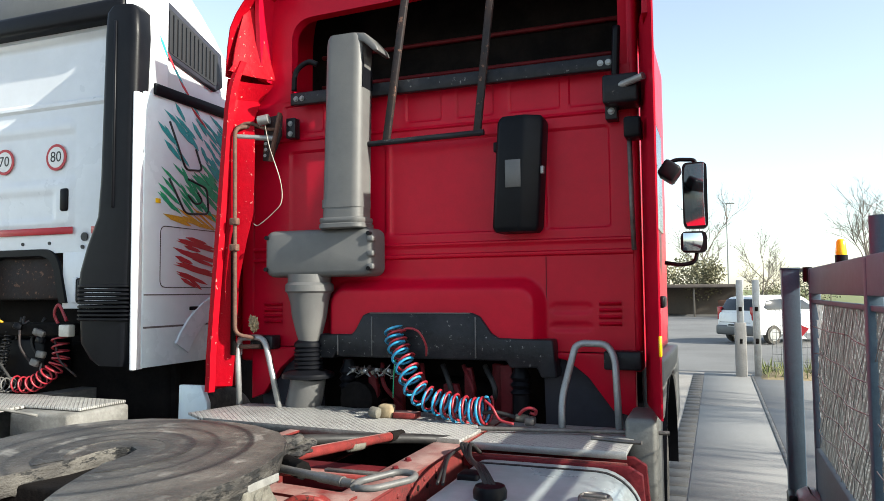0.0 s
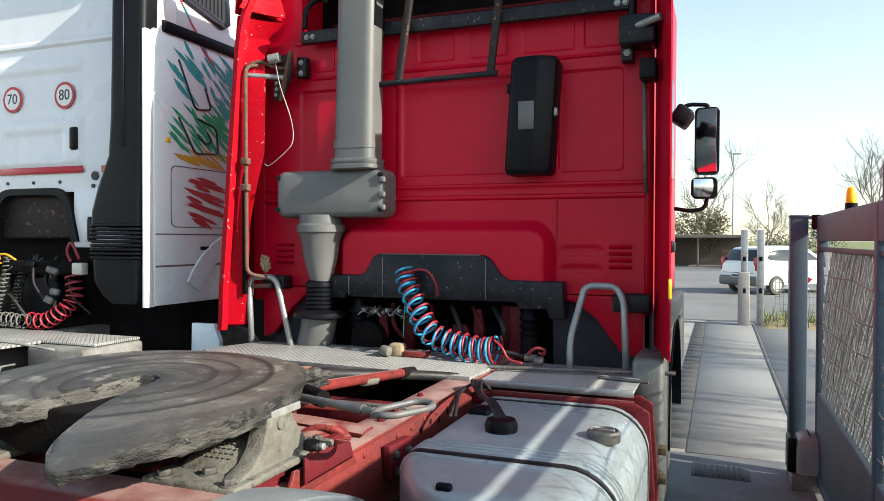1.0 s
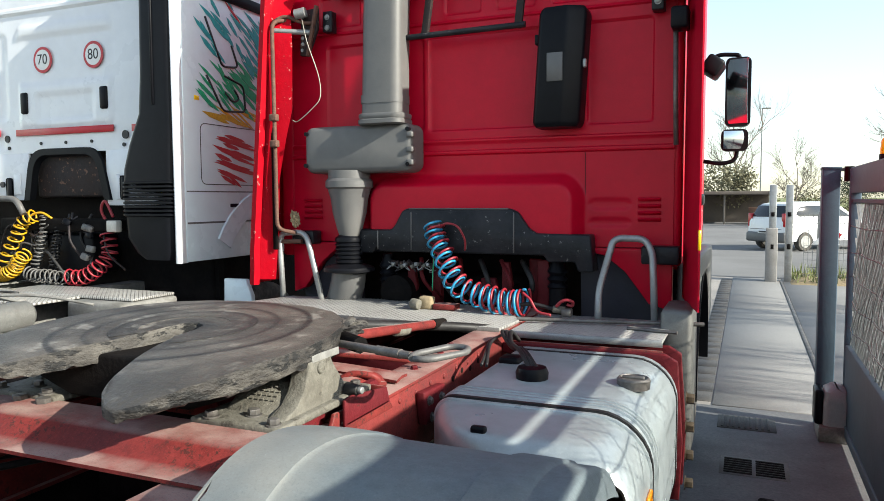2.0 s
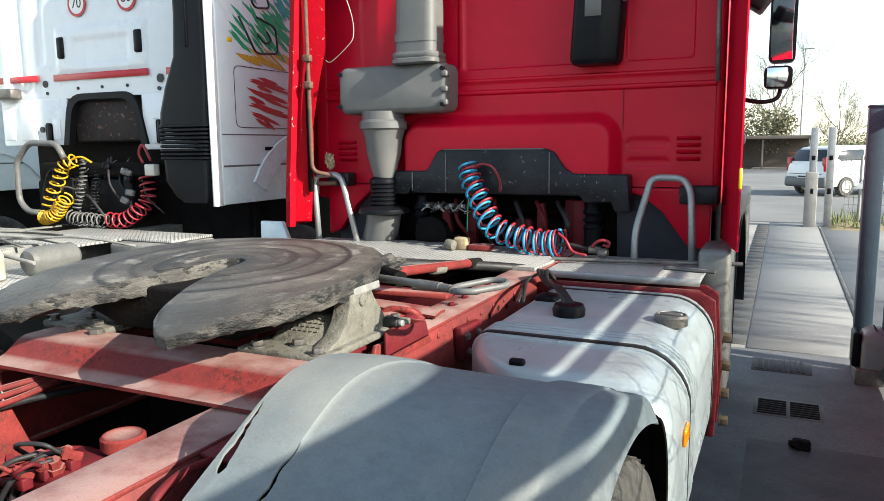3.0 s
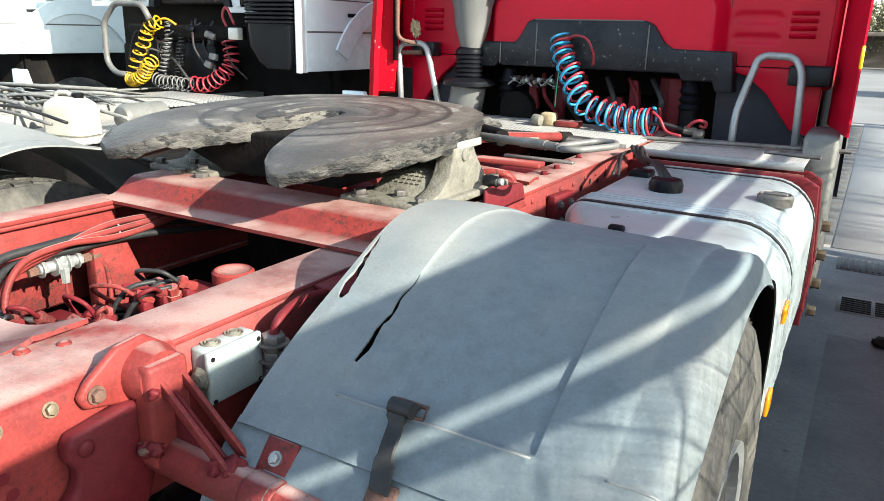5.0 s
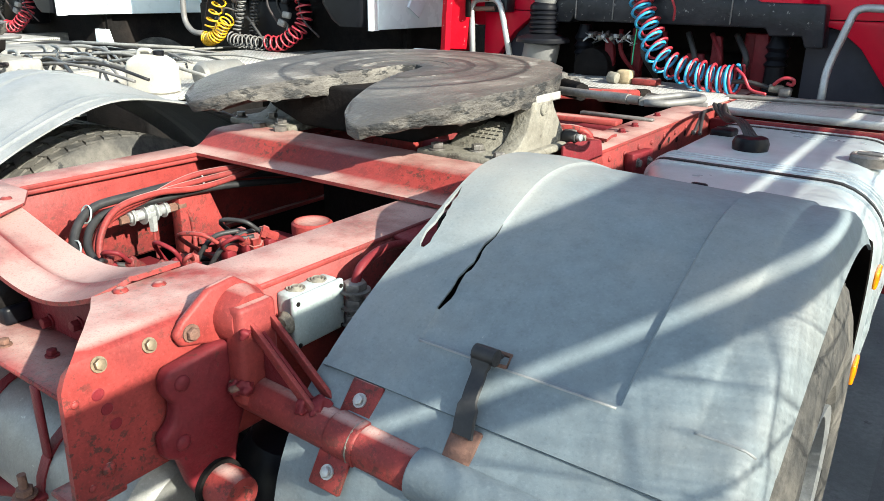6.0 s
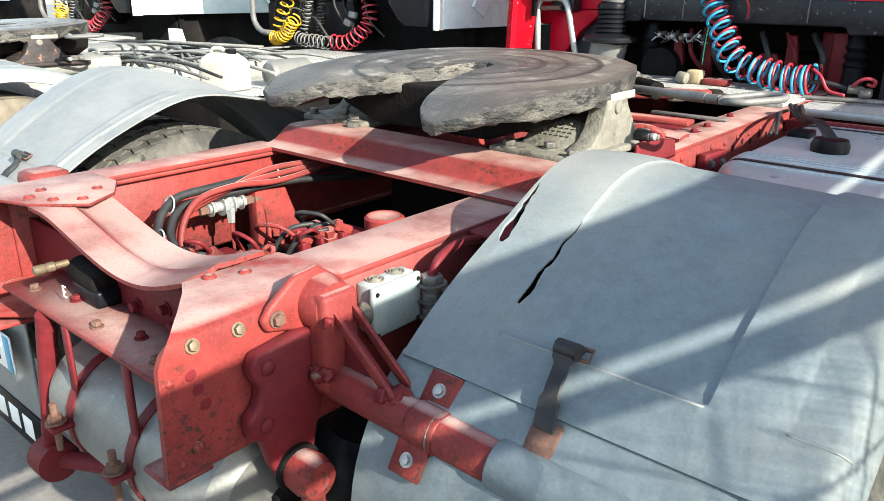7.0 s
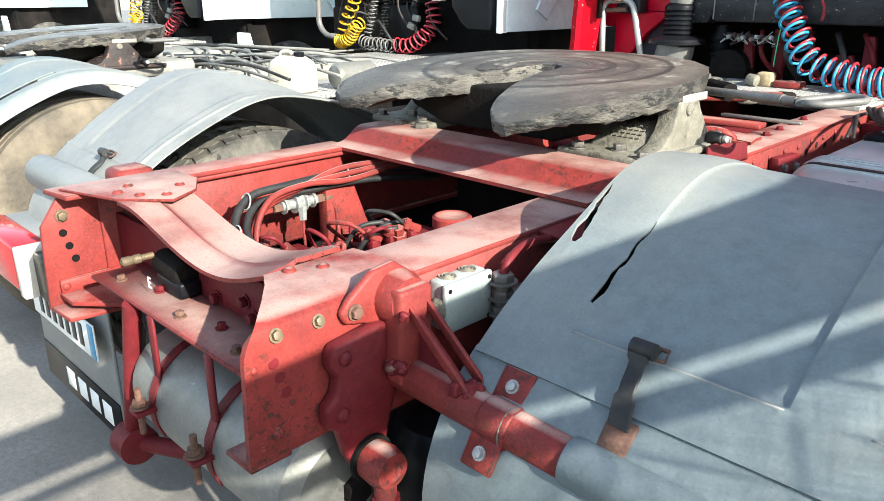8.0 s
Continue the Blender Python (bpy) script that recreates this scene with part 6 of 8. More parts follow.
# near-black back and ceiling paint the shade inside the fairing
part("fairing_inner", box(-1.1, 1.12, 4.0, 4.03, 2.86, 3.75), DARK, fair, "near-black panel for the shade inside the fairing")
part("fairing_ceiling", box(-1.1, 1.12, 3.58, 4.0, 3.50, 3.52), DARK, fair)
hole = arc_pts([(-0.84, 2.80), (-0.84, 3.30), (1.08, 3.36), (1.08, 2.80)], 0.14, 6)
rim_o = [(-1.13, 2.80), (-1.13, 3.45), (-0.8, 3.66), (0.9, 3.72), (1.14, 3.5), (1.14, 2.80)]
b = bmesh.new()
inner = [Vector((p[0], p[1])) for p in hole]
outer = []
for k, p in enumerate(inner):
    u = k / (len(inner) - 1) * (len(rim_o) - 1)
    q = min(int(u), len(rim_o) - 2)
    outer.append(Vector(rim_o[q]).lerp(Vector(rim_o[q + 1]), u - q))
rows = [[b.verts.new((p[0], y, p[1])) for p in line] for line, y in ((outer, 3.53), (inner, 3.51), (inner, 3.58))]
for ra, rb_ in zip(rows, rows[1:]):
    for k in range(len(ra) - 1):
        b.faces.new((ra[k], ra[k + 1], rb_[k + 1], rb_[k]))
bmesh.ops.recalc_face_normals(b, faces=b.faces)
part("fairing_frame", smooth_all(b, 30), RED, fair, "red frame round the fairing's opening")
for z in (3.0, 3.2):
    part("fairing_rib", box(-0.9, 1.05, 3.96, 4.0, z, z + 0.025, 0.01), OXIDE_DARK, fair)

# black cross rail and ladder on the back wall
cr = part("cross_rail", box(-0.80, 1.075, 3.43, 3.47, 2.755, 2.828, 0.006), BLACK_PAINT, red, "black steel rail across the cab's back")
for x in (-0.76, -0.72, 1.0, 1.04):
    part("rail_bolt", hexbolt((x, 3.43, 2.79), (0, -1, 0), 0.012, 0.008), STEEL, cr)
part("rail_hook", tube(spline([(-0.78, 3.44, 2.84), (-0.76, 3.43, 2.95), (-0.68, 3.43, 3.0), (-0.62, 3.44, 2.98)], 8), 0.016, 8), BLACK, cr)
part("rail_hook", tube(spline([(1.07, 3.44, 2.55), (1.075, 3.42, 2.75), (1.085, 3.41, 2.96)], 8), 0.02, 8), BLACK, cr)
part("ladder_stile", box(-0.245, -0.205, 3.38, 3.41, 2.47, 3.55, 0.006, m=pose(0, 0, 0, 0, 0, 0) @ Matrix.Translation((-0.165, 0, 2.47)) @ Matrix.Rotation(radians(8.5), 4, "Y") @ Matrix.Translation((0.225, 0, -2.47))), DARK_BROWN, red, "dark ladder stile with rust where the paint is rubbed off")
part("ladder_stile", box(0.300, 0.340, 3.38, 3.41, 2.47, 3.55, 0.006, m=Matrix.Translation((0.36, 0, 2.47)) @ Matrix.Rotation(radians(6.5), 4, "Y") @ Matrix.Translation((-0.32, 0, -2.47))), DARK_BROWN, red, "dark ladder stile with rust where the paint is rubbed off")
part("ladder_foot", rod((-0.30, 3.39, 2.475), (0.40, 3.39, 2.485), 0.016, 10), BLACK_PAINT, red, "black ladder foot bar")

# air intake snorkel
duct = loft([[(cx + (x - cx) * k, y, z) for x, y in rounded(-0.515 + dx, -0.275 + dx, 3.28, 3.46, 0.05)] for z, cx, k, dx in ((2.03, -0.395, 1.0, 0), (2.05, -0.395, 1.0, 0), (2.40, -0.39, 0.97, 0.008), (2.75, -0.385, 0.95, 0.016), (3.02, -0.375, 0.95, 0.022), (3.055, -0.375, 0.92, 0.024), (3.075, -0.375, 0.80, 0.024))])
ik = part("intake_duct", duct, INTAKE, red, "tall dusty grey air intake duct")
part("intake_hood", prism([(-0.30, 3.08), (-0.24, 3.07), (-0.17, 2.99), (-0.16, 2.96), (-0.19, 2.965), (-0.25, 3.02), (-0.29, 3.03)], "y", 3.29, 3.45, 0.008), INTAKE, ik)
part("intake_mouth", box(-0.272, -0.262, 3.31, 3.43, 2.78, 3.02), BLACK, ik)
part("duct_collar", loft([[(x, y, z) for x, y in rounded(-0.525 - g_, -0.265 + g_, 3.27 - g_, 3.465 + g_, 0.055)] for z, g_ in ((2.005, 0.0), (2.01, 0.006), (2.03, 0.006), (2.035, 0.0), (2.045, 0.004), (2.06, 0.004), (2.065, 0.0))]), INTAKE, ik)
part("duct_band", loft([[(x, y, z) for x, y in rounded(-0.518, -0.272, 3.277, 3.462, 0.05)] for z in (2.12, 2.125, 2.16, 2.165)]), INTAKE, ik)
ib = part("intake_box", loft([[(x, y, z) for x, z in rounded(-0.90 + i_, -0.215 - i_, 1.745 + i_, 2.010 - i_, 0.05)] for y, i_ in ((3.48, 0.0), (3.36, 0.0), (3.34, 0.004), (3.325, 0.014), (3.32, 0.03))]), INTAKE, red, "dusty grey plastic air filter box")
for z in (1.80, 1.87, 1.95):
    part("box_clip", box(-0.245, -0.205, 3.31, 3.36, z - 0.02, z + 0.012, 0.008), INTAKE, ib)
for x, z in ((-0.235, 1.975), (-0.235, 1.785), (-0.885, 1.79), (-0.88, 1.97)):
    part("box_screw", rod((x, 3.31, z), (x, 3.335, z), 0.012, 10), BLACK, ib)
part("intake_funnel", revolve([(0.122, 1.76), (0.122, 1.715), (0.137, 1.70), (0.137, 1.665), (0.124, 1.655), (0.108, 1.60), (0.098, 1.52), (0.072, 1.42), (0.060, 1.385)], (-0.648, 3.40, 0), "z", 30), INTAKE, red, "grey intake funnel")
bl = [(0.060, 1.39), (0.078, 1.375)]
for k in range(6):
    bl += [(0.080, 1.362 - 0.024 * k), (0.080, 1.354 - 0.024 * k), (0.072, 1.346 - 0.024 * k)]
part("intake_bellows", revolve(bl + [(0.10, 1.22), (0.142, 1.205), (0.148, 1.195), (0.148, 1.182), (0.11, 1.175)], (-0.655, 3.40, 0), "z", 30), BLACK, red, "dirty black rubber bellows")

# tool box on the wall
def box_ring(z, i_):
    lean = -0.022 + 0.036 * (z - 1.96) / 0.585
    return [(x + lean + (0.5875 - x) * i_, y + (3.42 - y) * i_, z) for x, y in ((0.47, 3.50), (0.47, 3.365), (0.480, 3.350), (0.495, 3.345), (0.605, 3.336), (0.618, 3.338), (0.630, 3.346), (0.692, 3.378), (0.702, 3.388), (0.705, 3.40), (0.705, 3.50))]


tb = part("wall_box", loft([box_ring(z, i_) for z, i_ in ((1.955, 0.14), (1.968, 0.05), (1.985, 0.0), (2.515, 0.0), (2.535, 0.05), (2.548, 0.14))]), BLACK, red, "black plastic box on the cab's back wall")
part("box_label", box(0.527, 0.607, 3.334, 3.3405, 2.18, 2.32, 0.001, 1), INTAKE, tb, "faded blank label")
for z in (2.08, 2.40):
    part("hinge", box(0.452, 0.476, 3.38, 3.42, z - 0.025, z + 0.025, 0.005), BLACK, tb)
part("latch", box(0.70, 0.716, 3.37, 3.40, 2.245, 2.285, 0.004), STEEL, tb)

# side air deflectors with their hinges
def deflector(side, taper, y_r, label, material, hx, lean=0.0):
    g = []
    zs = [1.09 + (3.02 - 1.09) * k / 20 for k in range(21)]
    for z in zs:
        t = max(0, (z - 2.75) / 0.5) if side < 0 else 0
        yr = y_r + 0.22 * t * t + (0.01 if z < 1.2 else 0)
        col = []
        for k in range(9):
            u = k / 8
            y = 3.62 + (yr - 3.62) * u
            x = hx - side * taper * u ** (2.5 if taper > 0 else 1.1) - side * 0.03 * t - side * lean * (z - 1.09) / 1.9
            col.append((x, y, z))
        if side < 0:
            col.append((col[-1][0] - side * 0.022, yr - 0.004, z))
            col.append((col[-1][0] - side * 0.010, yr + 0.03, z))
        g.append(col)
    return part("side_deflector", sheet(g, -0.008 * side), material, red, label)


dl = deflector(-1, 0.03, 3.26, "red side air deflector with peeling, blistered paint", RED_PEEL, -1.285, 0.15)
dr = deflector(1, -0.105, 3.09, "red side air deflector", RED, 1.17)
# upper corner: an outer rim, a curved cap that narrows upwards, and the lining below it
def curved(rows, cols, bulge):
    """Rows of points between a left and a right edge, pressed outwards in the middle."""
    g = []
    for a, b, k in rows:
        a, b = Vector(a), Vector(b)
        g.append([tuple(a.lerp(b, c / cols) + Vector((-bulge * k, -0.3 * bulge * k, 0)) * math.sin(math.pi * c / cols)) for c in range(cols + 1)])
    return g


part("deflector_cap", sheet(curved([((-1.115, 3.27, 2.955), (-0.935, 3.468, 2.925), 1.0), ((-1.10, 3.282, 2.99), (-0.935, 3.468, 2.95), 1.0), ((-1.10, 3.30, 3.09), (-0.965, 3.46, 3.06), 0.8), ((-1.095, 3.325, 3.19), (-0.993, 3.45, 3.17), 0.6), ((-1.087, 3.355, 3.29), (-1.02, 3.425, 3.28), 0.3), ((-1.075, 3.38, 3.37), (-1.045, 3.40, 3.387), 0.0)], 10, 0.03), 0.012), RED_PEEL, dl, "upper corner piece with bubbled paint")
rim = []
for z, x in ((2.93, -1.155), (3.0, -1.15), (3.1, -1.143), (3.22, -1.127), (3.30, -1.095), (3.37, -1.05), (3.44, -0.985), (3.50, -0.90)):
    rim.append([(x, 3.29 + 0.12 * max(0, z - 3.2), z), (x + 0.004, 3.36, z), (x + 0.004, 3.50, z), (x, 3.66, z)])
part("deflector_rim", sheet(rim, 0.008), RED_PEEL, dl)
part("deflector_lining", sheet(curved([((-1.13, 3.285, 2.915), (-0.945, 3.475, 2.90), 1.0), ((-1.135, 3.285, 2.86), (-0.985, 3.475, 2.86), 1.0), ((-1.14, 3.285, 2.80), (-1.03, 3.475, 2.81), 1.0), ((-1.148, 3.285, 2.68), (-1.000, 3.360, 2.68), 0.8), ((-1.165, 3.285, 2.50), (-0.985, 3.345, 2.50), 0.8), ((-1.185, 3.285, 2.32), (-0.985, 3.340, 2.32), 0.8), ((-1.20, 3.285, 2.12), (-0.990, 3.340, 2.12), 0.8), ((-1.21, 3.285, 1.95), (-1.04, 3.345, 1.95), 0.5), ((-1.222, 3.285, 1.72), (-1.095, 3.355, 1.72), 0.5), ((-1.236, 3.285, 1.42), (-1.105, 3.35, 1.42), 0.4), ((-1.25, 3.285, 1.12), (-1.13, 3.345, 1.12), 0.3)], 10, 0.03), 0.006), RED_PEEL, dl, "curved inner side with flaking paint")
part("hinge_tube", tube(arc_pts([(-0.99, 3.36, 1.40), (-1.08, 3.30, 1.42), (-1.075, 3.28, 2.62), (-1.0, 3.40, 2.64)], 0.05, 5), 0.012, 10), RUST, dl, "rusty hinge tube")
# dark strip stands in for the shade seen through the hinge gap
part("hinge_gap_shade", box(-1.125, -1.095, 3.315, 3.335, 1.30, 2.60, 0.004, 1), DARK, dl, "dark strip along the hinge, painted as the gap's shade")
for z in (1.9, 2.05):
    part("tube_clamp", box(-1.10, -1.05, 3.265, 3.30, z, z + 0.04, 0.006), RUST, dl)
hb = part("hinge_bracket", prism([(-0.955, 2.69), (-0.845, 2.70), (-0.848, 2.58), (-0.915, 2.43), (-0.968, 2.435), (-0.962, 2.55)], "y", 3.40, 3.425, 0.003), DARK_BROWN, dl, "rusty brown hinge bracket with holes")
part("bracket_edge", box(-0.008, 0.008, -0.03, 0.0, -0.145, 0.145, 0.003, 1, m=pose(-0.872, 3.40, 2.565, 0, 13, 0)), RUST, hb)
for x, z in ((-0.94, 2.655), (-0.935, 2.60), (-0.945, 2.535), (-0.945, 2.50), (-0.95, 2.465)):
    part("bracket_hole", rod((x, 3.396, z), (x, 3.4005, z), 0.010, 12), INK if z > 2.58 else STEEL, hb)
part("hinge_plate", box(-0.835, -0.775, 3.44, 3.50, 2.565, 2.685, 0.006), BLACK_PAINT, hb)
for z in (2.59, 2.65):
    part("bolt", hexbolt((-0.805, 3.44, z), (0, -1, 0), 0.012, 0.008), STEEL, hb)
part("hinge_link", rod((-1.10, 3.32, 2.575), (-0.88, 3.40, 2.56), 0.016, 10), STEEL, hb)
part("hinge_pipe", tube(arc_pts([(-1.09, 3.31, 2.62), (-1.03, 3.34, 2.66), (-0.93, 3.38, 2.615), (-0.86, 3.39, 2.61)], 0.04, 5), 0.011, 8), RUST, hb)
part("hinge_knob", rod((-0.96, 3.35, 2.66), (-0.90, 3.36, 2.67), 0.03, 10), STEEL, hb)
part("loose_wire", tube(spline([(-0.93, 3.36, 2.66), (-0.88, 3.34, 2.50), (-0.80, 3.33, 2.30), (-0.79, 3.33, 2.18), (-0.84, 3.33, 2.12), (-0.95, 3.34, 2.05), (-1.0, 3.36, 2.06)], 10), 0.0026, 5), CANISTER, dl, "loose pale wire")
hr = part("hinge_bracket", box(1.02, 1.19, 3.33, 3.50, 2.56, 2.70, 0.012), BLACK_PAINT, dr, "black hinge bracket")
part("hinge_plate", box(1.02, 1.08, 3.42, 3.50, 2.50, 2.68, 0.006), BLACK_PAINT, hr)
part("hinge_block", box(1.12, 1.20, 3.30, 3.42, 2.38, 2.48, 0.012), BLACK, hr)
part("hinge_link", rod((1.08, 3.36, 2.64), (1.22, 3.28, 2.66), 0.018, 10), STEEL, hr)
for z in (2.54, 2.62):
    part("bolt", hexbolt((1.05, 3.42, z), (0, -1, 0), 0.013, 0.01), STEEL, hr)
part("hinge_tube", tube([(1.145, 3.42, 1.85), (1.14, 3.40, 2.10), (1.135, 3.40, 2.50)], 0.012, 8), STEEL_DARK, dr)
part("lower_hinge", box(0.99, 1.17, 3.40, 3.50, 1.27, 1.36, 0.01), BLACK_PAINT, dr, "black lower hinge")
part("lower_hinge", box(-1.05, -0.90, 3.40, 3.50, 1.33, 1.41, 0.01), BLACK_PAINT, dl, "black lower hinge")
b = bmesh.new()
bmesh.ops.create_icosphere(b, subdivisions=4, radius=1.0)
for v in b.verts:
    d = v.co.normalized()
    v.co = Vector((d.x * 0.026, d.y * 0.022, d.z * 0.038)) * (1 + 0.7 * noise.noise(d * 3.1) + 0.5 * noise.noise(d * 8))
bmesh.ops.transform(b, matrix=Matrix.Translation((-1.0, 3.37, 1.48)), verts=b.verts)
part("dirt_nest", smooth_all(b, 60), EARTH, dl, "clump of dry earth and straw")
for y, z in ((1.90, 0.93), (2.0, 0.92), (1.92, 0.87)):
    part("bracket_bolt", hexbolt((0.51, y, z), (1, 0, 0), 0.012, 0.010), STEEL_DARK, red)

# mirrors on the right side
def convex(w, h, radius, m):
    """A bulging mirror glass of half width w and half height h."""
    g = [[(w * i / 6, (w * w * i * i + h * h * j * j) / 36 / (2 * radius) - (w * w + h * h) / (2 * radius) - 0.002, h * j / 6) for j in range(-6, 7)] for i in range(-6, 7)]
    b = sheet(g, 0.003)
    bmesh.ops.transform(b, matrix=m, verts=b.verts)
    return smooth_all(b, 60)


mr = part("mirror_housing", loft([[(x, y, z) for x, z in rounded(1.32 + i_, 1.475 - i_, 2.06 + i_, 2.50 - i_, 0.035)] for y, i_ in ((4.86, 0.0), (4.95, 0.0), (5.02, 0.02), (5.05, 0.05))]), BLACK, red, "black wing mirror housing")
part("mirror_glass", convex(0.0645, 0.205, 1.2, pose(1.3975, 4.845, 2.28, 0, 0, -19)), MIRROR, mr, "mirror glass")
m2 = part("mirror_housing", loft([[(x, y, z) for x, z in rounded(1.30 + i_, 1.465 - i_, 1.90 + i_, 2.04 - i_, 0.035)] for y, i_ in ((4.86, 0.0), (4.95, 0.0), (5.02, 0.02), (5.05, 0.05))]), BLACK, red, "small black wide-angle mirror housing")
part("mirror_glass", convex(0.0695, 0.058, 0.30, pose(1.3825, 4.855, 1.97, 3, 0, 16)), MIRROR, m2, "wide-angle mirror glass")
part("mirror_arm", tube(arc_pts([(1.19, 4.95, 2.50), (1.28, 4.95, 2.54), (1.40, 4.95, 2.53), (1.41, 4.95, 2.48)], 0.03, 5), 0.014, 8), BLACK, red, "black mirror arm")
part("mirror_arm", tube(arc_pts([(1.19, 4.95, 1.84), (1.30, 4.95, 1.82), (1.39, 4.95, 1.84), (1.40, 4.95, 1.92)], 0.04, 5), 0.014, 8), BLACK, red, "black mirror arm")
part("kerb_mirror", box(1.20, 1.31, 4.50, 4.72, 2.345, 2.455, 0.018, 2, m=Matrix.Translation((1.26, 4.6, 2.4)) @ Matrix.Rotation(radians(35), 4, "Y") @ Matrix.Translation((-1.26, -4.6, -2.4))), BLACK, red, "black kerb mirror housing")

# rear left lamp, number plate and flap
lampb = part("tail_lamp", box(-1.24, -0.855, 0.11, 0.20, 0.63, 0.775, 0.015), LENS_RED, red, "red and clear tail lamp in a grey frame")
part("lamp_end", box(-0.855, -0.815, 0.105, 0.21, 0.63, 0.778, 0.006), LENS_CLEAR, lampb)
part("lamp_back", box(-0.815, -0.70, 0.14, 0.24, 0.63, 0.765, 0.01), BLACK, lampb)
part("lamp_shelf", box(-1.24, -0.72, 0.18, 0.40, 0.742, 0.77, 0.008), GREY_PLASTIC_L, red, "grey plastic shelf above the tail lamp")
part("support_tube", rod((-0.46, 0.32, 0.895), (-1.20, 0.32, 0.895), 0.055, 24, bevel=0.004), GREY_PLASTIC_L, red, "grey tube that carries the mudguard")
part("mudguard_arm", box(-0.57, -0.47, 0.27, 0.37, 0.955, 1.024, 0.02), OXIDE, red, "red arm that carries a mudguard")
fl = part("mud_flap", box(-1.22, -0.60, 0.235, 0.245, 0.20, 0.62, 0.004), GREY_PLASTIC_L, red, "grey rubber mud flap with a dark lower band")
part("flap_band", box(-1.215, -0.605, 0.231, 0.236, 0.205, 0.33, 0.001, 1), BLACK, fl)
rng = random.Random(3)
for k in range(4):
    part("letter_bar", box(-1.02 + 0.095 * k, -0.955 + 0.095 * k, 0.2295, 0.232, 0.235, 0.30, 0.001, 1), SIGN_WHITE, fl)
pl = part("number_plate", box(-1.12, -0.62, 0.20, 0.206, 0.475, 0.585, 0.002, 1), SIGN_WHITE, red, "white number plate with blue ends")
for k in range(7):
    part("plate_bar", box(-1.05 + 0.053 * k, -1.02 + 0.053 * k, 0.198, 0.201, 0.495, 0.565, 0.001, 1), INK, pl)
part("plate_band", box(-0.66, -0.622, 0.1985, 0.201, 0.478, 0.582, 0.001, 1), C_BLUE, pl)

# ---- white truck beside it ----
WX, WY = -3.10, -0.10
white = thing("tractor_truck", (WX, 2.3, 0), "white tractor truck with coloured side graphics, parked alongside", "truck", "parked trucks")
frame_rails(white, WX, WY, OFFWHITE)
mudguard(white, 1, WX, WY, GREY_PLASTIC, "hole")
mudguard(white, -1, WX, WY, GREY_PLASTIC_L)
wheel(white, 1, WX, WY, rubber=RUBBER_TAN, tread=False)
for s_ in (1, -1):
    wheel(white, s_, WX, WY, 4.40, 0.485, 0.88, 1.19, rubber=RUBBER, tread=False)
# added block hides the bright ground and paints the shade under the cab
part("underbody", box(WX - 1.12, WX + 1.12, 3.80, 5.5, 0.28, 1.32, 0.03), DARK, white, "near-black block added for the shade under the cab")
part("side_step", prism([(-1.67, 1.085), (-1.50, 1.085), (-1.455, 0.98), (-1.45, 0.70), (-1.68, 0.70)], "y", 3.53, 3.57, 0.006), BLUE_GREY, white, "pale blue step panel")
part("side_tank", box(WX - 1.15, WX - 0.5, 2.5, 3.4, 0.3, 0.93, 0.04), DARK, white, "dark tank on the frame")
wheel(white, -1, WX, WY, rubber=RUBBER_TAN, tread=False)
coupling(white, WX, WY, GREASE_W, DARK_BROWN)
part("coupling_cross_plate", box(WX - 0.45, WX + 0.47, 0.80, 1.62, 1.002, 1.078, 0.02), OFFWHITE, white, "dusty white plate under the coupling")
part("axle", rod((WX - 0.6, 0.74, 0.5), (WX + 0.6, 0.74, 0.5), 0.12, 16), DARK, white, "grimy rear axle")
for x0, x1, y0, y1 in ((-1.15, -0.35, 2.75, 3.15), (-0.30, 0.75, 2.65, 3.12), (0.0, 1.18, 3.0, 3.35)):
    part("walkway_plate", box(WX + x0, WX + x1, y0, y1, 0.985 + 0.004 * (x0 > -0.1), 1.002 + 0.004 * (x0 > -0.1), 0.004), TREAD, white, "dusty aluminium tread plate walkway")
part("walkway_side", box(WX + 0.75, WX + 1.2, 2.9, 3.36, 0.80, 0.985, 0.02), OFFWHITE, white, "pale dusty step box")
# near-black colour paints the shade seen under the neighbouring mudguard
part("frame_box", box(WX + 0.55, WX + 1.15, 1.75, 2.5, 0.50, 0.893, 0.03), DARK, white, "box on the frame's side, near-black for the shade there")
part("box_lid", box(WX + 0.54, WX + 1.16, 1.74, 2.51, 0.894, 0.910, 0.005), TREAD, white, "dusty tread plate lid")
part("frame_box", box(WX - 1.15, WX - 0.55, 1.6, 2.5, 0.60, 1.04, 0.03), OFFWHITE, white, "pale box on the frame's side")
part("white_tank", revolve([(0.02, 2.17), (0.06, 2.18), (0.075, 2.20), (0.075, 2.44), (0.06, 2.46), (0.02, 2.47)], (WX + 1.0, 0, 0.985), "y", 22), DUSTY_ALU, white, "small pale air tank")
rng = random.Random(21)
for k in range(30):
    x, y = WX + rng.uniform(-0.9, 0.7), rng.uniform(1.6, 2.6)
    d = rng.uniform(-0.5, 0.5)
    part("frame_hose", tube(spline([(x - 0.4, y, 1.01 + rng.uniform(0, 0.02)), (x - 0.1, y + d * 0.3, 1.03 + rng.uniform(0, 0.03)), (x + 0.2, y + d * 0.6, 1.03 + rng.uniform(0, 0.03)), (x + 0.5, y + d, 1.005)], 6), 0.007 + 0.005 * rng.random(), 7), (OFFWHITE, C_GREY, HOSE)[k % 3], white, "dusty hose on the frame")
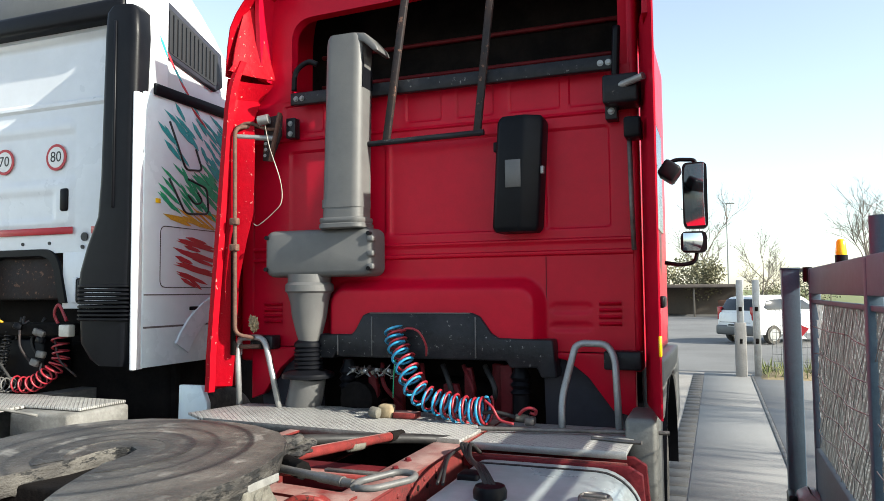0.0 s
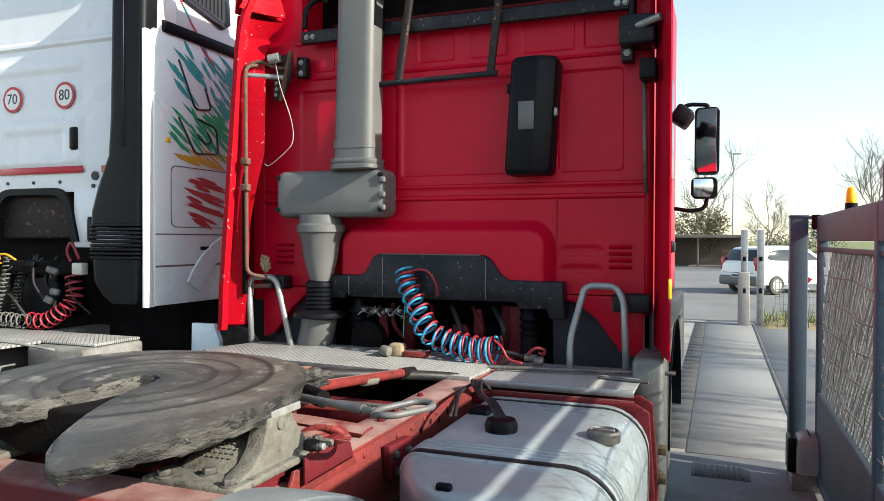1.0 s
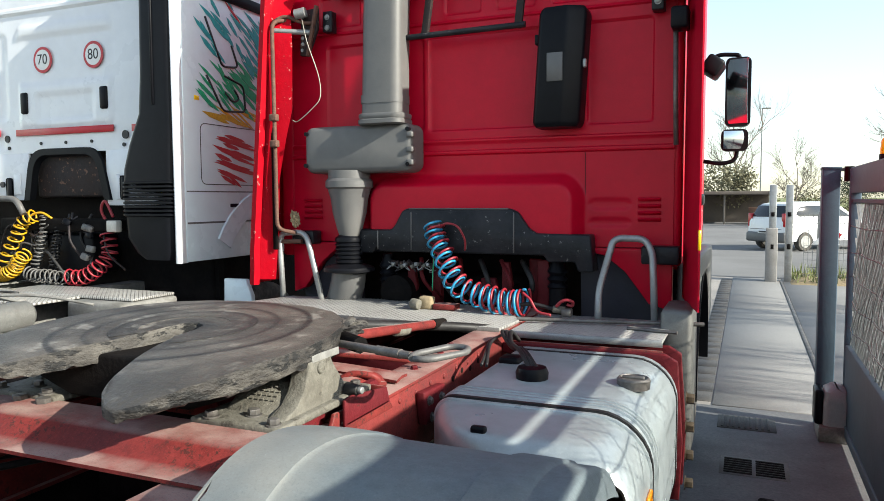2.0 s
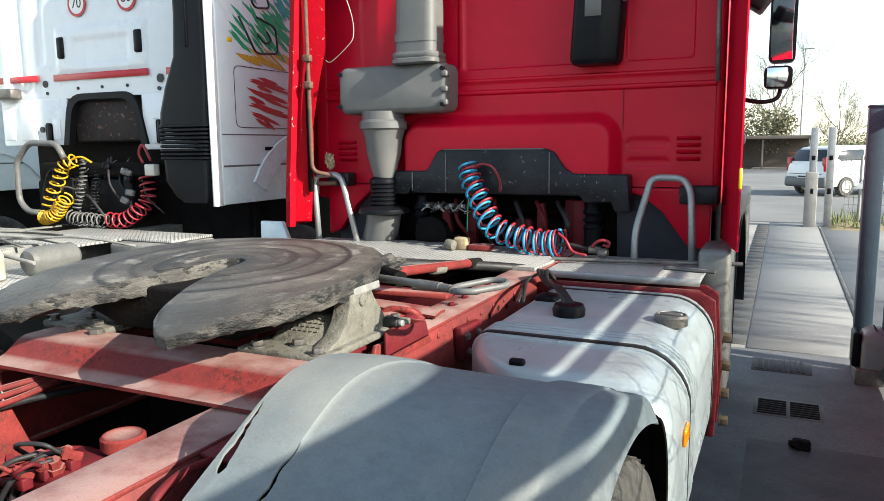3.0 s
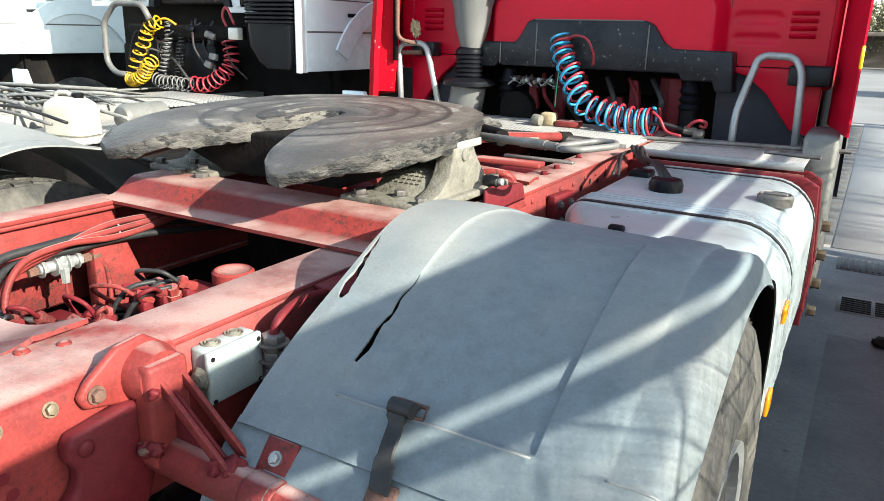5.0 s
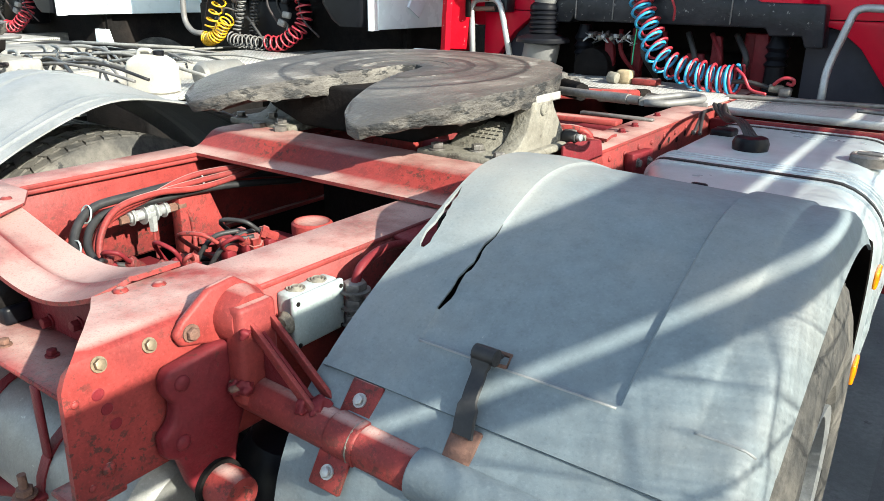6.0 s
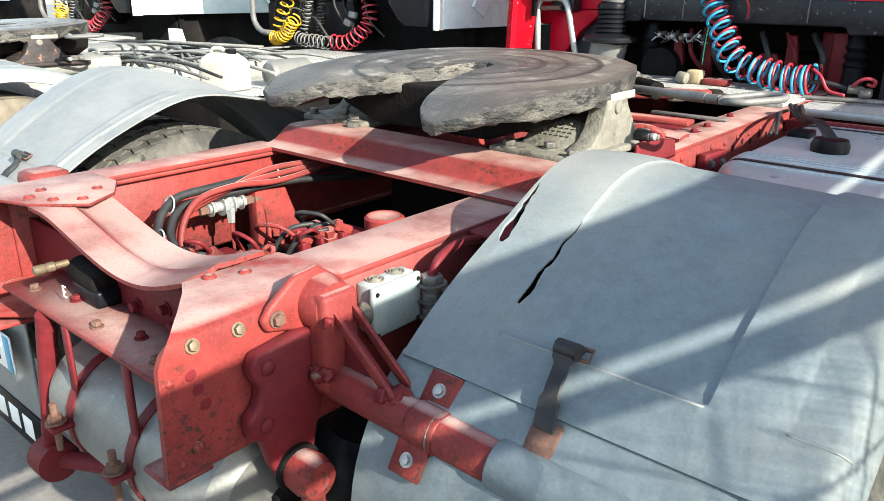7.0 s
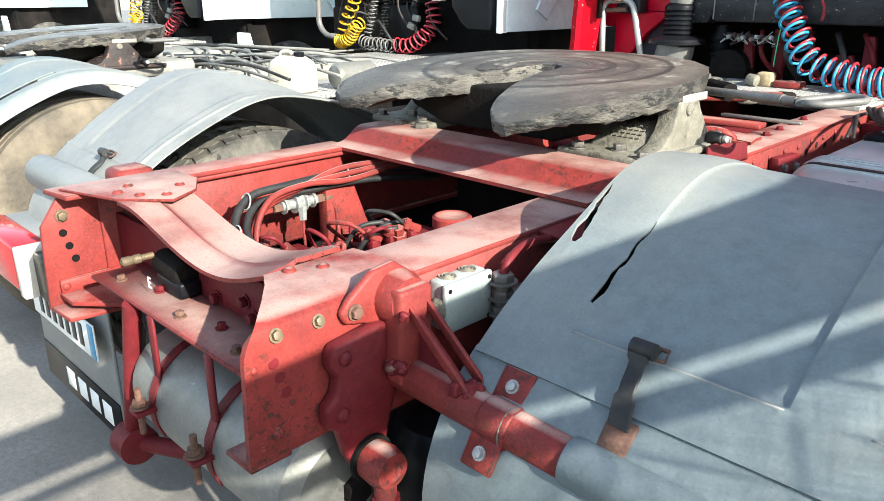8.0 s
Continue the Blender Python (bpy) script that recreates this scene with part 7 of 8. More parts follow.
part("flat_bar", box(-0.5, 0.5, -0.03, 0.03, 1.06, 1.075, 0.003, 1, m=pose(WX - 0.2, 2.55, 0, 0, 0, 14)), OFFWHITE, white)

WYW = 3.60
wf = [(-0.50, 0.46, 2.44, 2.82, -0.012, 0.03), (-0.31, 0.28, 2.18, 2.38, -0.010, 0.015), (-1.2, 1.2, 2.98, 3.02, 0.03, 0.02), (-1.2, 1.2, 3.44, 3.50, 0.05, 0.03), (-0.50, 0.45, 2.13, 2.90, 0.012, 0.03), (0.50, 0.68, 1.97, 2.10, -0.006, 0.02), (-1.15, -0.98, 1.96, 2.9, 0.02, 0.05), (-0.80, -0.66, 1.98, 2.10, -0.012, 0.02), (-0.93, -0.86, 1.99, 2.85, -0.012, 0.02), (-0.74, -0.62, 2.2, 2.85, -0.010, 0.02)]
wall = part("cab_back_wall", panel_wall(-1.18, 1.18, 1.95, 3.55, WYW, 0.02, wf, 100, 80), WHITE, white, "white pressed steel back wall of the cab")
wall_me = wall.data
wall_me.transform(Matrix.Translation((WX, 0, 0)))
for x0, x1 in ((-1.18, -0.42), (0.36, 1.18)):
    part("lower_wall", box(WX + x0, WX + x1, WYW - 0.005, WYW + 0.02, 1.60 if x0 < 0 else 1.56, 1.952, 0.006), WHITE, wall)
part("engine_cover", box(WX - 0.42, WX + 0.37, WYW + 0.06, WYW + 0.2, 1.62, 1.96, 0.02), DARK_BROWN, wall, "dark brown engine cover in the opening")
arch_pts_ = arc_pts([(WX - 0.45, WYW - 0.03, 1.60), (WX - 0.375, WYW - 0.03, 1.97), (WX + 0.30, WYW - 0.03, 1.97), (WX + 0.39, WYW - 0.03, 1.60)], 0.14, 6)
part("arch_trim", sheet([[(WX - 0.03 + (p[0] - WX + 0.03) * k_, WYW - d_, 1.60 + (p[2] - 1.60) * q_) for p in arch_pts_] for k_, q_, d_ in ((1.06, 1.03, 0.006), (1.04, 1.02, 0.02), (0.9, 0.90, 0.02), (0.86, 0.86, -0.02))], 0.01), BLACK, wall, "black rubber trim round the opening")
# backing panel: its near-black colour is the opening's shade
part("under_cab", box(WX - 1.1, WX + 1.15, WYW + 0.22, WYW + 0.27, 0.3, 1.98), DARK, white, "near-black panel for the shaded space below the cab")
part("rear_crossbar", box(WX - 0.55, WX + 0.60, WYW - 0.16, WYW - 0.06, 1.38, 1.47, 0.015), DARK, white, "black crossbar below the cab")
part("battery_box", box(WX - 0.25, WX + 0.30, WYW - 0.10, WYW + 0.15, 1.08, 1.36, 0.02), BLACK, white, "black box below the crossbar")
for k in range(4):
    part("engine_hose", tube(spline([(WX - 0.4 + 0.22 * k, WYW - 0.05, 1.50), (WX - 0.30 + 0.17 * k, WYW - 0.09 - 0.02 * (k % 2), 1.33), (WX - 0.42 + 0.25 * k, WYW - 0.04, 1.12)], 6), 0.009, 7), HOSE, white)
part("work_lamp", box(WX + 0.55, WX + 0.64, WYW - 0.20, WYW - 0.14, 1.38, 1.46, 0.01), LENS_CLEAR, white, "small clear work lamp")
for x in (-0.281, -0.026, 0.23):
    part("hole_plug", rod((WX + x, WYW - 0.008, 2.02), (WX + x, WYW, 2.02), 0.012, 12), INK, wall)
for x, z, r_ in ((0.553, 2.056, 0.030), (0.537, 1.986, 0.014), (-0.639, 2.065, 0.027), (-0.624, 1.995, 0.013)):
    part("hole_plug", rod((WX + x, WYW - 0.008, z), (WX + x, WYW, z), r_, 18), INK, wall)
part("red_stripe", box(WX - 0.525, WX + 0.456, WYW - 0.018, WYW - 0.012, 2.080, 2.128, 0.001, 1), SIGN_RED, wall, "red stripe across the wall")
part("red_stripe", box(WX - 1.17, WX - 0.70, WYW - 0.018, WYW - 0.012, 2.085, 2.133, 0.001, 1), SIGN_RED, wall)
part("red_stripe", box(WX + 0.625, WX + 0.92, WYW - 0.018, WYW - 0.012, 2.075, 2.123, 0.001, 1), SIGN_RED, wall)
for x in (-0.422, 0.375):
    part("wall_vent", box(WX + x - 0.035, WX + x + 0.035, WYW - 0.03, WYW, 2.24, 2.40, 0.015), BLACK, wall, "small black vent")
for x, t in ((0.287, "80"), (-0.217, "70")):
    sg = part("speed_disc", rod((WX + x, WYW - 0.014, 2.625), (WX + x, WYW - 0.010, 2.625), 0.094, 40), SIGN_RED, wall, "round red-ringed speed sticker reading " + t)
    part("disc_face", rod((WX + x, WYW - 0.0155, 2.625), (WX + x, WYW - 0.0135, 2.625), 0.074, 40), SIGN_WHITE, sg)
    part("disc_number", text_mesh(t, 0.105, Matrix.Translation((WX + x, WYW - 0.0165, 2.625))), INK, sg)
part("cab_body", box(WX - 1.18, WX + 1.15, WYW + 0.3, 5.6, 1.3, 3.02, 0.05), WHITE, white, "white sleeper cab body")
part("cab_roof", box(WX - 1.15, WX + 1.0, WYW + 0.2, 4.2, 3.0, 3.56, 0.06), WHITE, white)
part("roof_edge", box(WX - 1.15, WX + 0.95, WYW - 0.10, WYW + 0.3, 3.52, 3.66, 0.03), BLACK, white, "black edge below the roof deflector")
part("roof_deflector", box(WX - 1.2, WX + 0.9, WYW + 0.1, 4.2, 3.66, 4.0, 0.08), INTAKE, white, "grey roof deflector")

# black snorkel with bellows
sn = loft([[(x, y, z) for x, y in rounded(WX + a_, WX + b_, 3.32, 3.55, 0.05)] for z, a_, b_ in ((3.50, 1.02, 1.20), (3.46, 0.98, 1.235), (3.3, 0.97, 1.24), (2.4, 0.95, 1.22), (2.15, 0.93, 1.22), (1.95, 0.84, 1.22), (1.80, 0.79, 1.21), (1.70, 0.78, 1.21))])
sp = part("intake_snorkel", sn, BLACK, white, "tall black air intake snorkel with bellows")
for k in range(9):
    part("bellows_ring", loft([[(x, y, z) for x, y in rounded(WX + 0.785 - g_, WX + 1.205 + g_, 3.315 - g_, 3.555 + g_, 0.06)] for z, g_ in ((1.72 - 0.026 * k, 0.0), (1.714 - 0.026 * k, 0.008), (1.704 - 0.026 * k, 0.008), (1.698 - 0.026 * k, 0.0))]), BLACK, sp)
part("snorkel_foot", loft([[(x, y, z) for x, y in rounded(WX + a_, WX + b_, 3.32, 3.55, 0.06)] for z, a_, b_ in ((1.50, 0.79, 1.20), (1.35, 0.80, 1.20), (1.25, 0.88, 1.20), (1.21, 0.95, 1.18))]), BLACK, sp)
part("snorkel_rib", box(WX + 1.07, WX + 1.09, 3.31, 3.33, 2.2, 3.4, 0.005, 1), BLACK, sp)
for z in (2.98, 2.23):
    part("snorkel_clamp", rod((WX + 0.94, 3.42, z), (WX + 0.90, 3.50, z), 0.03, 12), BLACK, sp)

# side deflector panel, graphics and roof vent
px = WX + 1.25
pan = part("side_deflector", box(px - 0.03, px, 3.40, 4.9, 1.195, 2.95, 0.006), BLUE_GREY, white, "pale side panel with green, yellow and red brush-stroke graphics")
part("panel_edge", prism([(px - 0.022, 3.325), (px - 0.002, 3.33), (px + 0.003, 3.345), (px - 0.01, 3.42), (px - 0.04, 3.42), (px - 0.036, 3.335)], "z", 1.19, 2.93, 0.003), WHITE, pan, "bright white rear edge strip")
part("panel_edge", prism([(px - 0.13, 3.36), (px + 0.0, 3.46), (px, 3.6), (px - 0.1, 3.6)], "z", 2.93, 3.6, 0.003), WHITE, pan, "bright white rear edge strip")
part("panel_seam", box(px - 0.002, px + 0.003, 3.41, 4.9, 1.44, 1.452, 0.001, 1), INTAKE, pan)
part("panel_seam", box(px - 0.002, px + 0.003, 3.41, 4.9, 1.648, 1.656, 0.001, 1), INTAKE, pan)
part("hatch_line", tube(arc_pts([(px + 0.001, 4.4, 1.70), (px + 0.001, 3.55, 1.70), (px + 0.001, 3.55, 2.10), (px + 0.001, 4.4, 2.10)], 0.05, 5), 0.003, 5), INK, pan)
part("panel_latch", box(px, px + 0.01, 3.83, 3.97, 1.545, 1.57, 0.004, 1), BLACK, pan)
ar = [[(px + 0.004 + d, 4.30 + rr * math.cos(radians(a)), 0.98 + rr * math.sin(radians(a))) for a in range(30, 158, 8)] for rr, d in ((0.56, 0.0), (0.565, 0.012), (0.70, 0.012), (0.705, 0.0))]
part("arch_trim", sheet(ar, 0.004), BLUE_GREY, pan, "white wheel arch lip")
part("top_trim", box(px - 0.04, px + 0.02, 3.47, 4.9, 2.945, 3.02, 0.01), BLACK, pan, "black trim along the panel's top")
part("upper_panel", prism([(3.44, 3.02), (4.9, 3.02), (4.9, 3.08), (4.36, 3.16), (4.335, 3.27), (4.31, 3.345), (4.25, 3.42), (4.13, 3.535), (3.99, 3.65), (3.87, 3.735), (3.72, 3.82), (3.5, 3.86)], "x", px - 0.10, px - 0.045, 0.006), WHITE, white, "white upper corner of the cab")
vf = part("roof_vent", prism([(3.55, 3.58), (3.62, 3.62), (4.18, 3.42), (4.20, 3.18), (4.12, 3.13), (3.62, 3.24), (3.54, 3.32)], "x", px - 0.05, px - 0.02, 0.008), FADED_BLACK, white, "dark slatted air vent")
part("vent_dark", prism([(3.59, 3.54), (3.63, 3.57), (4.13, 3.40), (4.15, 3.20), (4.10, 3.17), (3.64, 3.27), (3.59, 3.34)], "x", px - 0.022, px - 0.016), INK, vf)
for k in range(12):
    y = 3.62 + 0.042 * k
    part("vent_slat", box(px - 0.018, px - 0.012, y, y + 0.008, 3.28 - 0.008 * k, 3.55 - 0.014 * k), BLACK, vf)
rng = random.Random(8)


def stroke(y0, z0, y1, z1, w, material):
    d = Vector((0, y1 - y0, z1 - z0))
    nrm = Vector((0, -d.z, d.y)).normalized() * w / 2
    a, c = Vector((px + 0.002, y0, z0)), Vector((px + 0.002, y1, z1))
    m1, m2 = a.lerp(c, 0.3), a.lerp(c, 0.8)
    b = bmesh.new()
    poly = [a, m1 + nrm, m2 + nrm * 0.8, c, m2 - nrm * 0.7, m1 - nrm]
    lo = [b.verts.new(p) for p in poly]
    hi = [b.verts.new(p + Vector((0.0016 + 0.0004 * rng.random(), 0, 0))) for p in poly]
    b.faces.new(hi)
    for i in range(6):
        b.faces.new((lo[i], lo[(i + 1) % 6], hi[(i + 1) % 6], hi[i]))
    part("brush_stroke", b, material, pan)


for n, zc, dz, material in ((24, 2.80, 0.10, G_TEAL), (18, 2.62, 0.10, G_TEAL), (22, 2.44, 0.10, G_GREEN), (16, 2.30, 0.07, G_GREEN)):
    for k in range(n):
        y = 3.50 + rng.uniform(0, 0.75)
        z = zc + rng.uniform(-dz, dz) - 0.02 * (y - 3.5)
        ln = rng.uniform(0.08, 0.26)
        stroke(y, z + 0.05, y + ln, z - 0.05 - 0.12 * ln, rng.uniform(0.016, 0.036), material)
for k in range(9):
    y = 3.53 + rng.uniform(0, 0.5)
    stroke(y, 2.26 - 0.03 * k * 0.4 + rng.uniform(-0.02, 0.02), y + rng.uniform(0.2, 0.5), 2.12 - 0.02 * rng.random(), rng.uniform(0.015, 0.035), G_YEL)
for k in range(20):
    y = 3.66 + rng.uniform(0, 0.25)
    z = 2.04 - 0.0145 * k
    stroke(y, z, y + rng.uniform(0.15, 0.42), z - rng.uniform(0.03, 0.10), rng.uniform(0.018, 0.036), SIGN_RED)
for k in range(6):
    stroke(3.52 + 0.06 * k, 3.35 - 0.08 * k, 3.60 + 0.08 * k, 3.22 - 0.08 * k, 0.02, SIGN_RED if k % 2 else G_TEAL)
# large outlined shapes in the graphics
for pts in ([(3.62, 2.80), (3.78, 2.50), (3.95, 2.52), (3.88, 2.66)], [(3.62, 2.42), (3.78, 2.20), (4.02, 2.22), (4.0, 2.40), (3.80, 2.44)], [(3.80, 2.33), (3.88, 2.27), (3.96, 2.30), (3.90, 2.36)]):
    part("black_outline", tube(arc_pts([(px + 0.004, y, z) for y, z in pts], 0.04, 5), 0.0075, 6), INK, pan)
part("yellow_reflector", box(px, px + 0.006, 3.50, 3.545, 2.245, 2.275, 0.002, 1), YELLOW, pan)

# hoses and rail behind the white cab
part("coiled_hose", coil([(-3.24, 3.42, 1.49), (-3.36, 3.40, 1.44), (-3.43, 3.40, 1.33), (-3.53, 3.40, 1.19), (-3.575, 3.38, 1.07)], 0.050, 10, 0.0068), C_YEL, white, "yellow coiled air hose")
part("coiled_hose", coil([(-3.57, 3.37, 1.065), (-3.49, 3.36, 1.065), (-3.40, 3.36, 1.12), (-3.29, 3.36, 1.22)], 0.052, 13, 0.0068), C_YEL, white, "yellow coiled air hose")
part("hose_end", tube(spline([(-3.12, 3.45, 1.47), (-3.20, 3.43, 1.51), (-3.28, 3.41, 1.49), (-3.30, 3.40, 1.44)], 6), 0.0085, 7), C_YEL, white)
part("coiled_hose", coil([(-3.20, 3.46, 1.49), (-3.21, 3.43, 1.30), (-3.25, 3.40, 1.12)], 0.030, 13, 0.006), C_GREY, white, "grey coiled electric cable")
part("coiled_hose", coil([(-3.28, 3.38, 1.08), (-3.19, 3.37, 1.06), (-3.05, 3.37, 1.06), (-2.93, 3.37, 1.06)], 0.050, 8, 0.006), C_GREY, white, "grey coiled electric cable")
part("coiled_hose", coil([(-3.07, 3.48, 1.46), (-3.08, 3.44, 1.28), (-3.09, 3.42, 1.12)], 0.028, 14, 0.006), HOSE, white, "black coiled cable")
part("coiled_hose", coil([(-2.585, 3.46, 1.37), (-2.57, 3.44, 1.24), (-2.61, 3.40, 1.14), (-2.74, 3.38, 1.075), (-2.90, 3.37, 1.065)], 0.056, 12, 0.0065), C_RED, white, "red coiled air hose")
part("red_loop", tube(spline([(WX + 0.50, 3.46, 1.44), (WX + 0.47, 3.44, 1.53), (WX + 0.51, 3.44, 1.59), (WX + 0.57, 3.45, 1.48)], 8), 0.010, 7), C_RED, white)
hoop("grab_hoop", [(WX - 0.19, 3.36, 1.50), (WX - 0.26, 3.36, 1.61), (WX - 0.57, 3.36, 1.615), (WX - 0.72, 3.36, 1.48), (WX - 0.725, 3.36, 1.18), (WX - 0.63, 3.36, 1.10), (WX - 0.50, 3.36, 1.10)], white, "grey tube grab rail", 0.022, C_GREY)
for x0, x1, z0, z1 in ((-1.15, -1.02, 1.64, 1.90), (-0.95, -0.76, 1.64, 1.92), (-0.58, -0.50, 1.64, 1.80), (0.46, 0.50, 1.60, 1.78)):
    part("pressed_panel", box(WX + x0, WX + x1, WYW - 0.018, WYW - 0.006, z0, z1, 0.006), WHITE, wall)
for x, z in ((-1.0, 2.0), (-0.70, 1.72)):
    part("hole_plug", rod((WX + x, WYW - 0.022, z), (WX + x, WYW - 0.008, z), 0.022, 16), INK, wall)
for x in (-0.65, 0.506):
    part("hinge_strap", box(WX + x, WX + x + 0.06, WYW - 0.03, WYW - 0.006, 1.60, 1.77, 0.02), BLACK, wall, "black cab hinge strap")
part("cab_lock", box(WX - 1.25, WX - 0.92, 3.50, 3.60, 1.96, 2.04, 0.015), STEEL_DARK, white, "grey cab lock arm")

# pipes, plugs and boxes in the white truck's engine bay
rng = random.Random(44)
for k in range(16):
    x, z = WX + rng.uniform(-0.45, 0.75), rng.uniform(1.05, 1.50)
    a = Vector((x, 3.42 + rng.uniform(-0.03, 0.06), z))
    c = a + Vector((rng.uniform(-0.25, 0.25), rng.uniform(-0.02, 0.04), rng.uniform(-0.25, 0.05)))
    part("engine_pipe", tube(spline([a, a.lerp(c, 0.4) + Vector((0, -0.03, rng.uniform(-0.05, 0.06))), c], 6), rng.uniform(0.005, 0.013), 7), (HOSE, STEEL_DARK, DARK_BROWN, BLACK)[k % 4], white)
for k in range(9):
    x, z = WX + rng.uniform(-0.40, 0.72), rng.uniform(1.08, 1.48)
    part("plug_box", box(-0.03, 0.03, -0.02, 0.02, -0.022, 0.022, 0.006, 1, m=pose(x, 3.43, z, rng.uniform(-15, 15), rng.uniform(-25, 25), rng.uniform(-20, 20))), (BLACK, STEEL_DARK, OFFWHITE)[k % 3], white)

# canister on the white truck
can = thing("canister", (-2.19, 1.96, 0.911), "off-white plastic canister standing on the truck frame", "canister")
CQ = pose(-2.19, 1.96, 0.911, 0, 0, 12)


def on_lid(bm):
    bmesh.ops.transform(bm, matrix=CQ, verts=bm.verts)
    return bm


bd = loft([[(x, y, z) for x, y in rounded(-0.13 + i_, 0.13 - i_, -0.085 + i_ * 0.7, 0.085 - i_ * 0.7, 0.045)] for z, i_ in ((0.0, 0.012), (0.01, 0.0), (0.13, 0.0), (0.165, 0.014), (0.19, 0.045), (0.196, 0.07))])
part("body", on_lid(bd), CANISTER, can)
part("handle", on_lid(tube(arc_pts([(-0.09, 0, 0.175), (-0.075, 0, 0.213), (0.0, 0, 0.215), (0.02, 0, 0.185)], 0.018, 4), 0.013, 8)), CANISTER, can)
part("cap", on_lid(revolve([(0.027, 0.185), (0.029, 0.215), (0.023, 0.218)], (0.055, 0, 0), "z", 18)), BLACK, can, "black screw cap")

# third truck, beyond: the same model
third = copy_thing(white, Matrix.Translation((WX - 3.25, 2.0, 0)))
tagged(third, "white tractor truck with dusty frame, parked beside another white truck")
fourth = copy_thing(white, Matrix.Translation((WX * 2 - 6.75, 1.9, 0)))
tagged(fourth, "white tractor truck at the end of the parked row")

# ---- sliding gate, its post and motor ----
GX, TOP = 2.12, 1.79
gate = thing("sliding_gate", (GX, 1.0, 0), "grey sliding steel gate with wire mesh, standing open", "gate")
part("top_rail", box(GX - 0.03, GX + 0.03, -4.6, 5.20, TOP - 0.168, TOP, 0.006), GATE, gate, "deep top rail")
part("mid_rail", box(GX - 0.02, GX + 0.02, -4.6, 5.20, TOP - 0.230, TOP - 0.206, 0.004), GATE, gate)
part("bottom_panel", box(GX - 0.03, GX + 0.03, -4.6, 5.20, 0.09, 0.62, 0.006), GATE, gate, "solid sheet along the gate's foot")
part("bottom_rail", box(GX - 0.04, GX + 0.04, -4.6, 5.22, 0.05, 0.12, 0.006), GATE, gate)
for y in (-4.57, -2.62, -0.66, 1.29, 3.25, 5.17):
    part("upright", box(GX - 0.032, GX + 0.032, y - 0.035, y + 0.035, 0.09, TOP - 0.006, 0.006), GATE, gate)
z0, z1 = 0.62, TOP - 0.22


def lattice(pitch, r, wobble, seg):
    """Crossing strands of a wire mesh between the rails."""
    b = bmesh.new()
    for k in range(int((9.8 + z1 - z0) / pitch)):
        for s_ in (1, -1):
            pts = []
            for q in range(9):
                z = z0 + (z1 - z0) * q / 8
                y = -4.6 + k * pitch - (0 if s_ > 0 else z1 - z0) + s_ * (z - z0) + (0 if s_ < 0 else -(z1 - z0)) + wobble * math.sin(k * 1.7 + q * 1.1 + s_) + (z1 - z0) * (1 if s_ < 0 else 1) * 0.5
                if -4.6 < y < 5.15:
                    pts.append(Vector((GX + s_ * 0.002 + 0.5 * wobble * math.sin(k + q * 1.3), y, z)))
            if len(pts) > 2:
                rings = []
                for p in pts:
                    rings.append([b.verts.new(p + Vector((r * math.cos(a), r * math.sin(a), 0))) for a in (2 * math.pi * j / seg for j in range(seg))])
                for ra, rb_ in zip(rings, rings[1:]):
                    for j in range(seg):
                        b.faces.new((ra[j], ra[(j + 1) % seg], rb_[(j + 1) % seg], rb_[j]))
    return b


tagged(part("wire_mesh", lattice(0.0125, 0.0014, 0.003, 3), WIRE, gate, "fine diamond wire mesh"), kind="stuff")
tagged(part("wire_lattice", lattice(0.17, 0.0028, 0.018, 5), WIRE, gate, "wide slack diamond wires"), kind="stuff")
for k in range(5):
    z = 0.74 + 0.17 * k
    line = [(GX - 0.012 + 0.012 * math.sin(q * 1.9 + k), -4.6 + 9.75 * q / 40, z - 0.012 * math.sin(q * 0.83 + 1.7 * k) + 0.012 * math.sin(q * 0.37 + k)) for q in range(41)]
    part("slack_wire", tube(spline(line, 3), 0.0030, 5), WIRE, gate, "loose sagging wire")
part("antenna_box", rod((GX + 0.06, 3.3, 1.78), (GX + 0.06, 3.3, 1.96), 0.06, 14), GATE, gate)

post = thing("gate_post", (1.96, 5.33, 0), "grey violet painted steel gate post", "post")
part("shaft", box(1.935, 2.045, 5.28, 5.40, 0, 1.79, 0.006), GATE, post)
part("cap", box(1.93, 2.05, 5.275, 5.405, 1.785, 1.80, 0.003, 1), GATE, post)
part("roller_arm", box(2.045, 2.35, 5.32, 5.35, 1.77, 1.795, 0.004), STEEL_DARK, post)
part("roller", rod((2.09, 5.25, 1.70), (2.09, 5.25, 1.80), 0.03, 14), BLACK, post)

bc = part("beacon", revolve([(0.034, 1.875), (0.036, 1.90), (0.029, 1.97), (0.02, 1.985), (0.005, 1.989)], (2.308, 5.335, 0), "z", 20), YELLOW, post, "yellow warning beacon on a black foot")
part("beacon_foot", rod((2.308, 5.335, 1.79), (2.308, 5.335, 1.88), 0.040, 18), BLACK, bc)

motor = thing("gate_motor", (2.0, 5.12, 0), "pale grey gate motor housing with a dark front", "gate motor")
part("housing", loft([[(x, y, z) for x, y in rounded(1.96 + i_, 2.12 - i_, 4.98 + i_, 5.24 - i_, 0.04)] for z, i_ in ((0.09, 0.0), (0.26, 0.0), (0.325, 0.012), (0.355, 0.045))]), JBOX, motor)
part("front", box(1.91, 1.962, 5.02, 5.20, 0.10, 0.33, 0.015), BLACK, motor)
part("base", box(1.93, 2.14, 4.96, 5.26, 0.0, 0.105, 0.01), STEEL_DARK, motor)


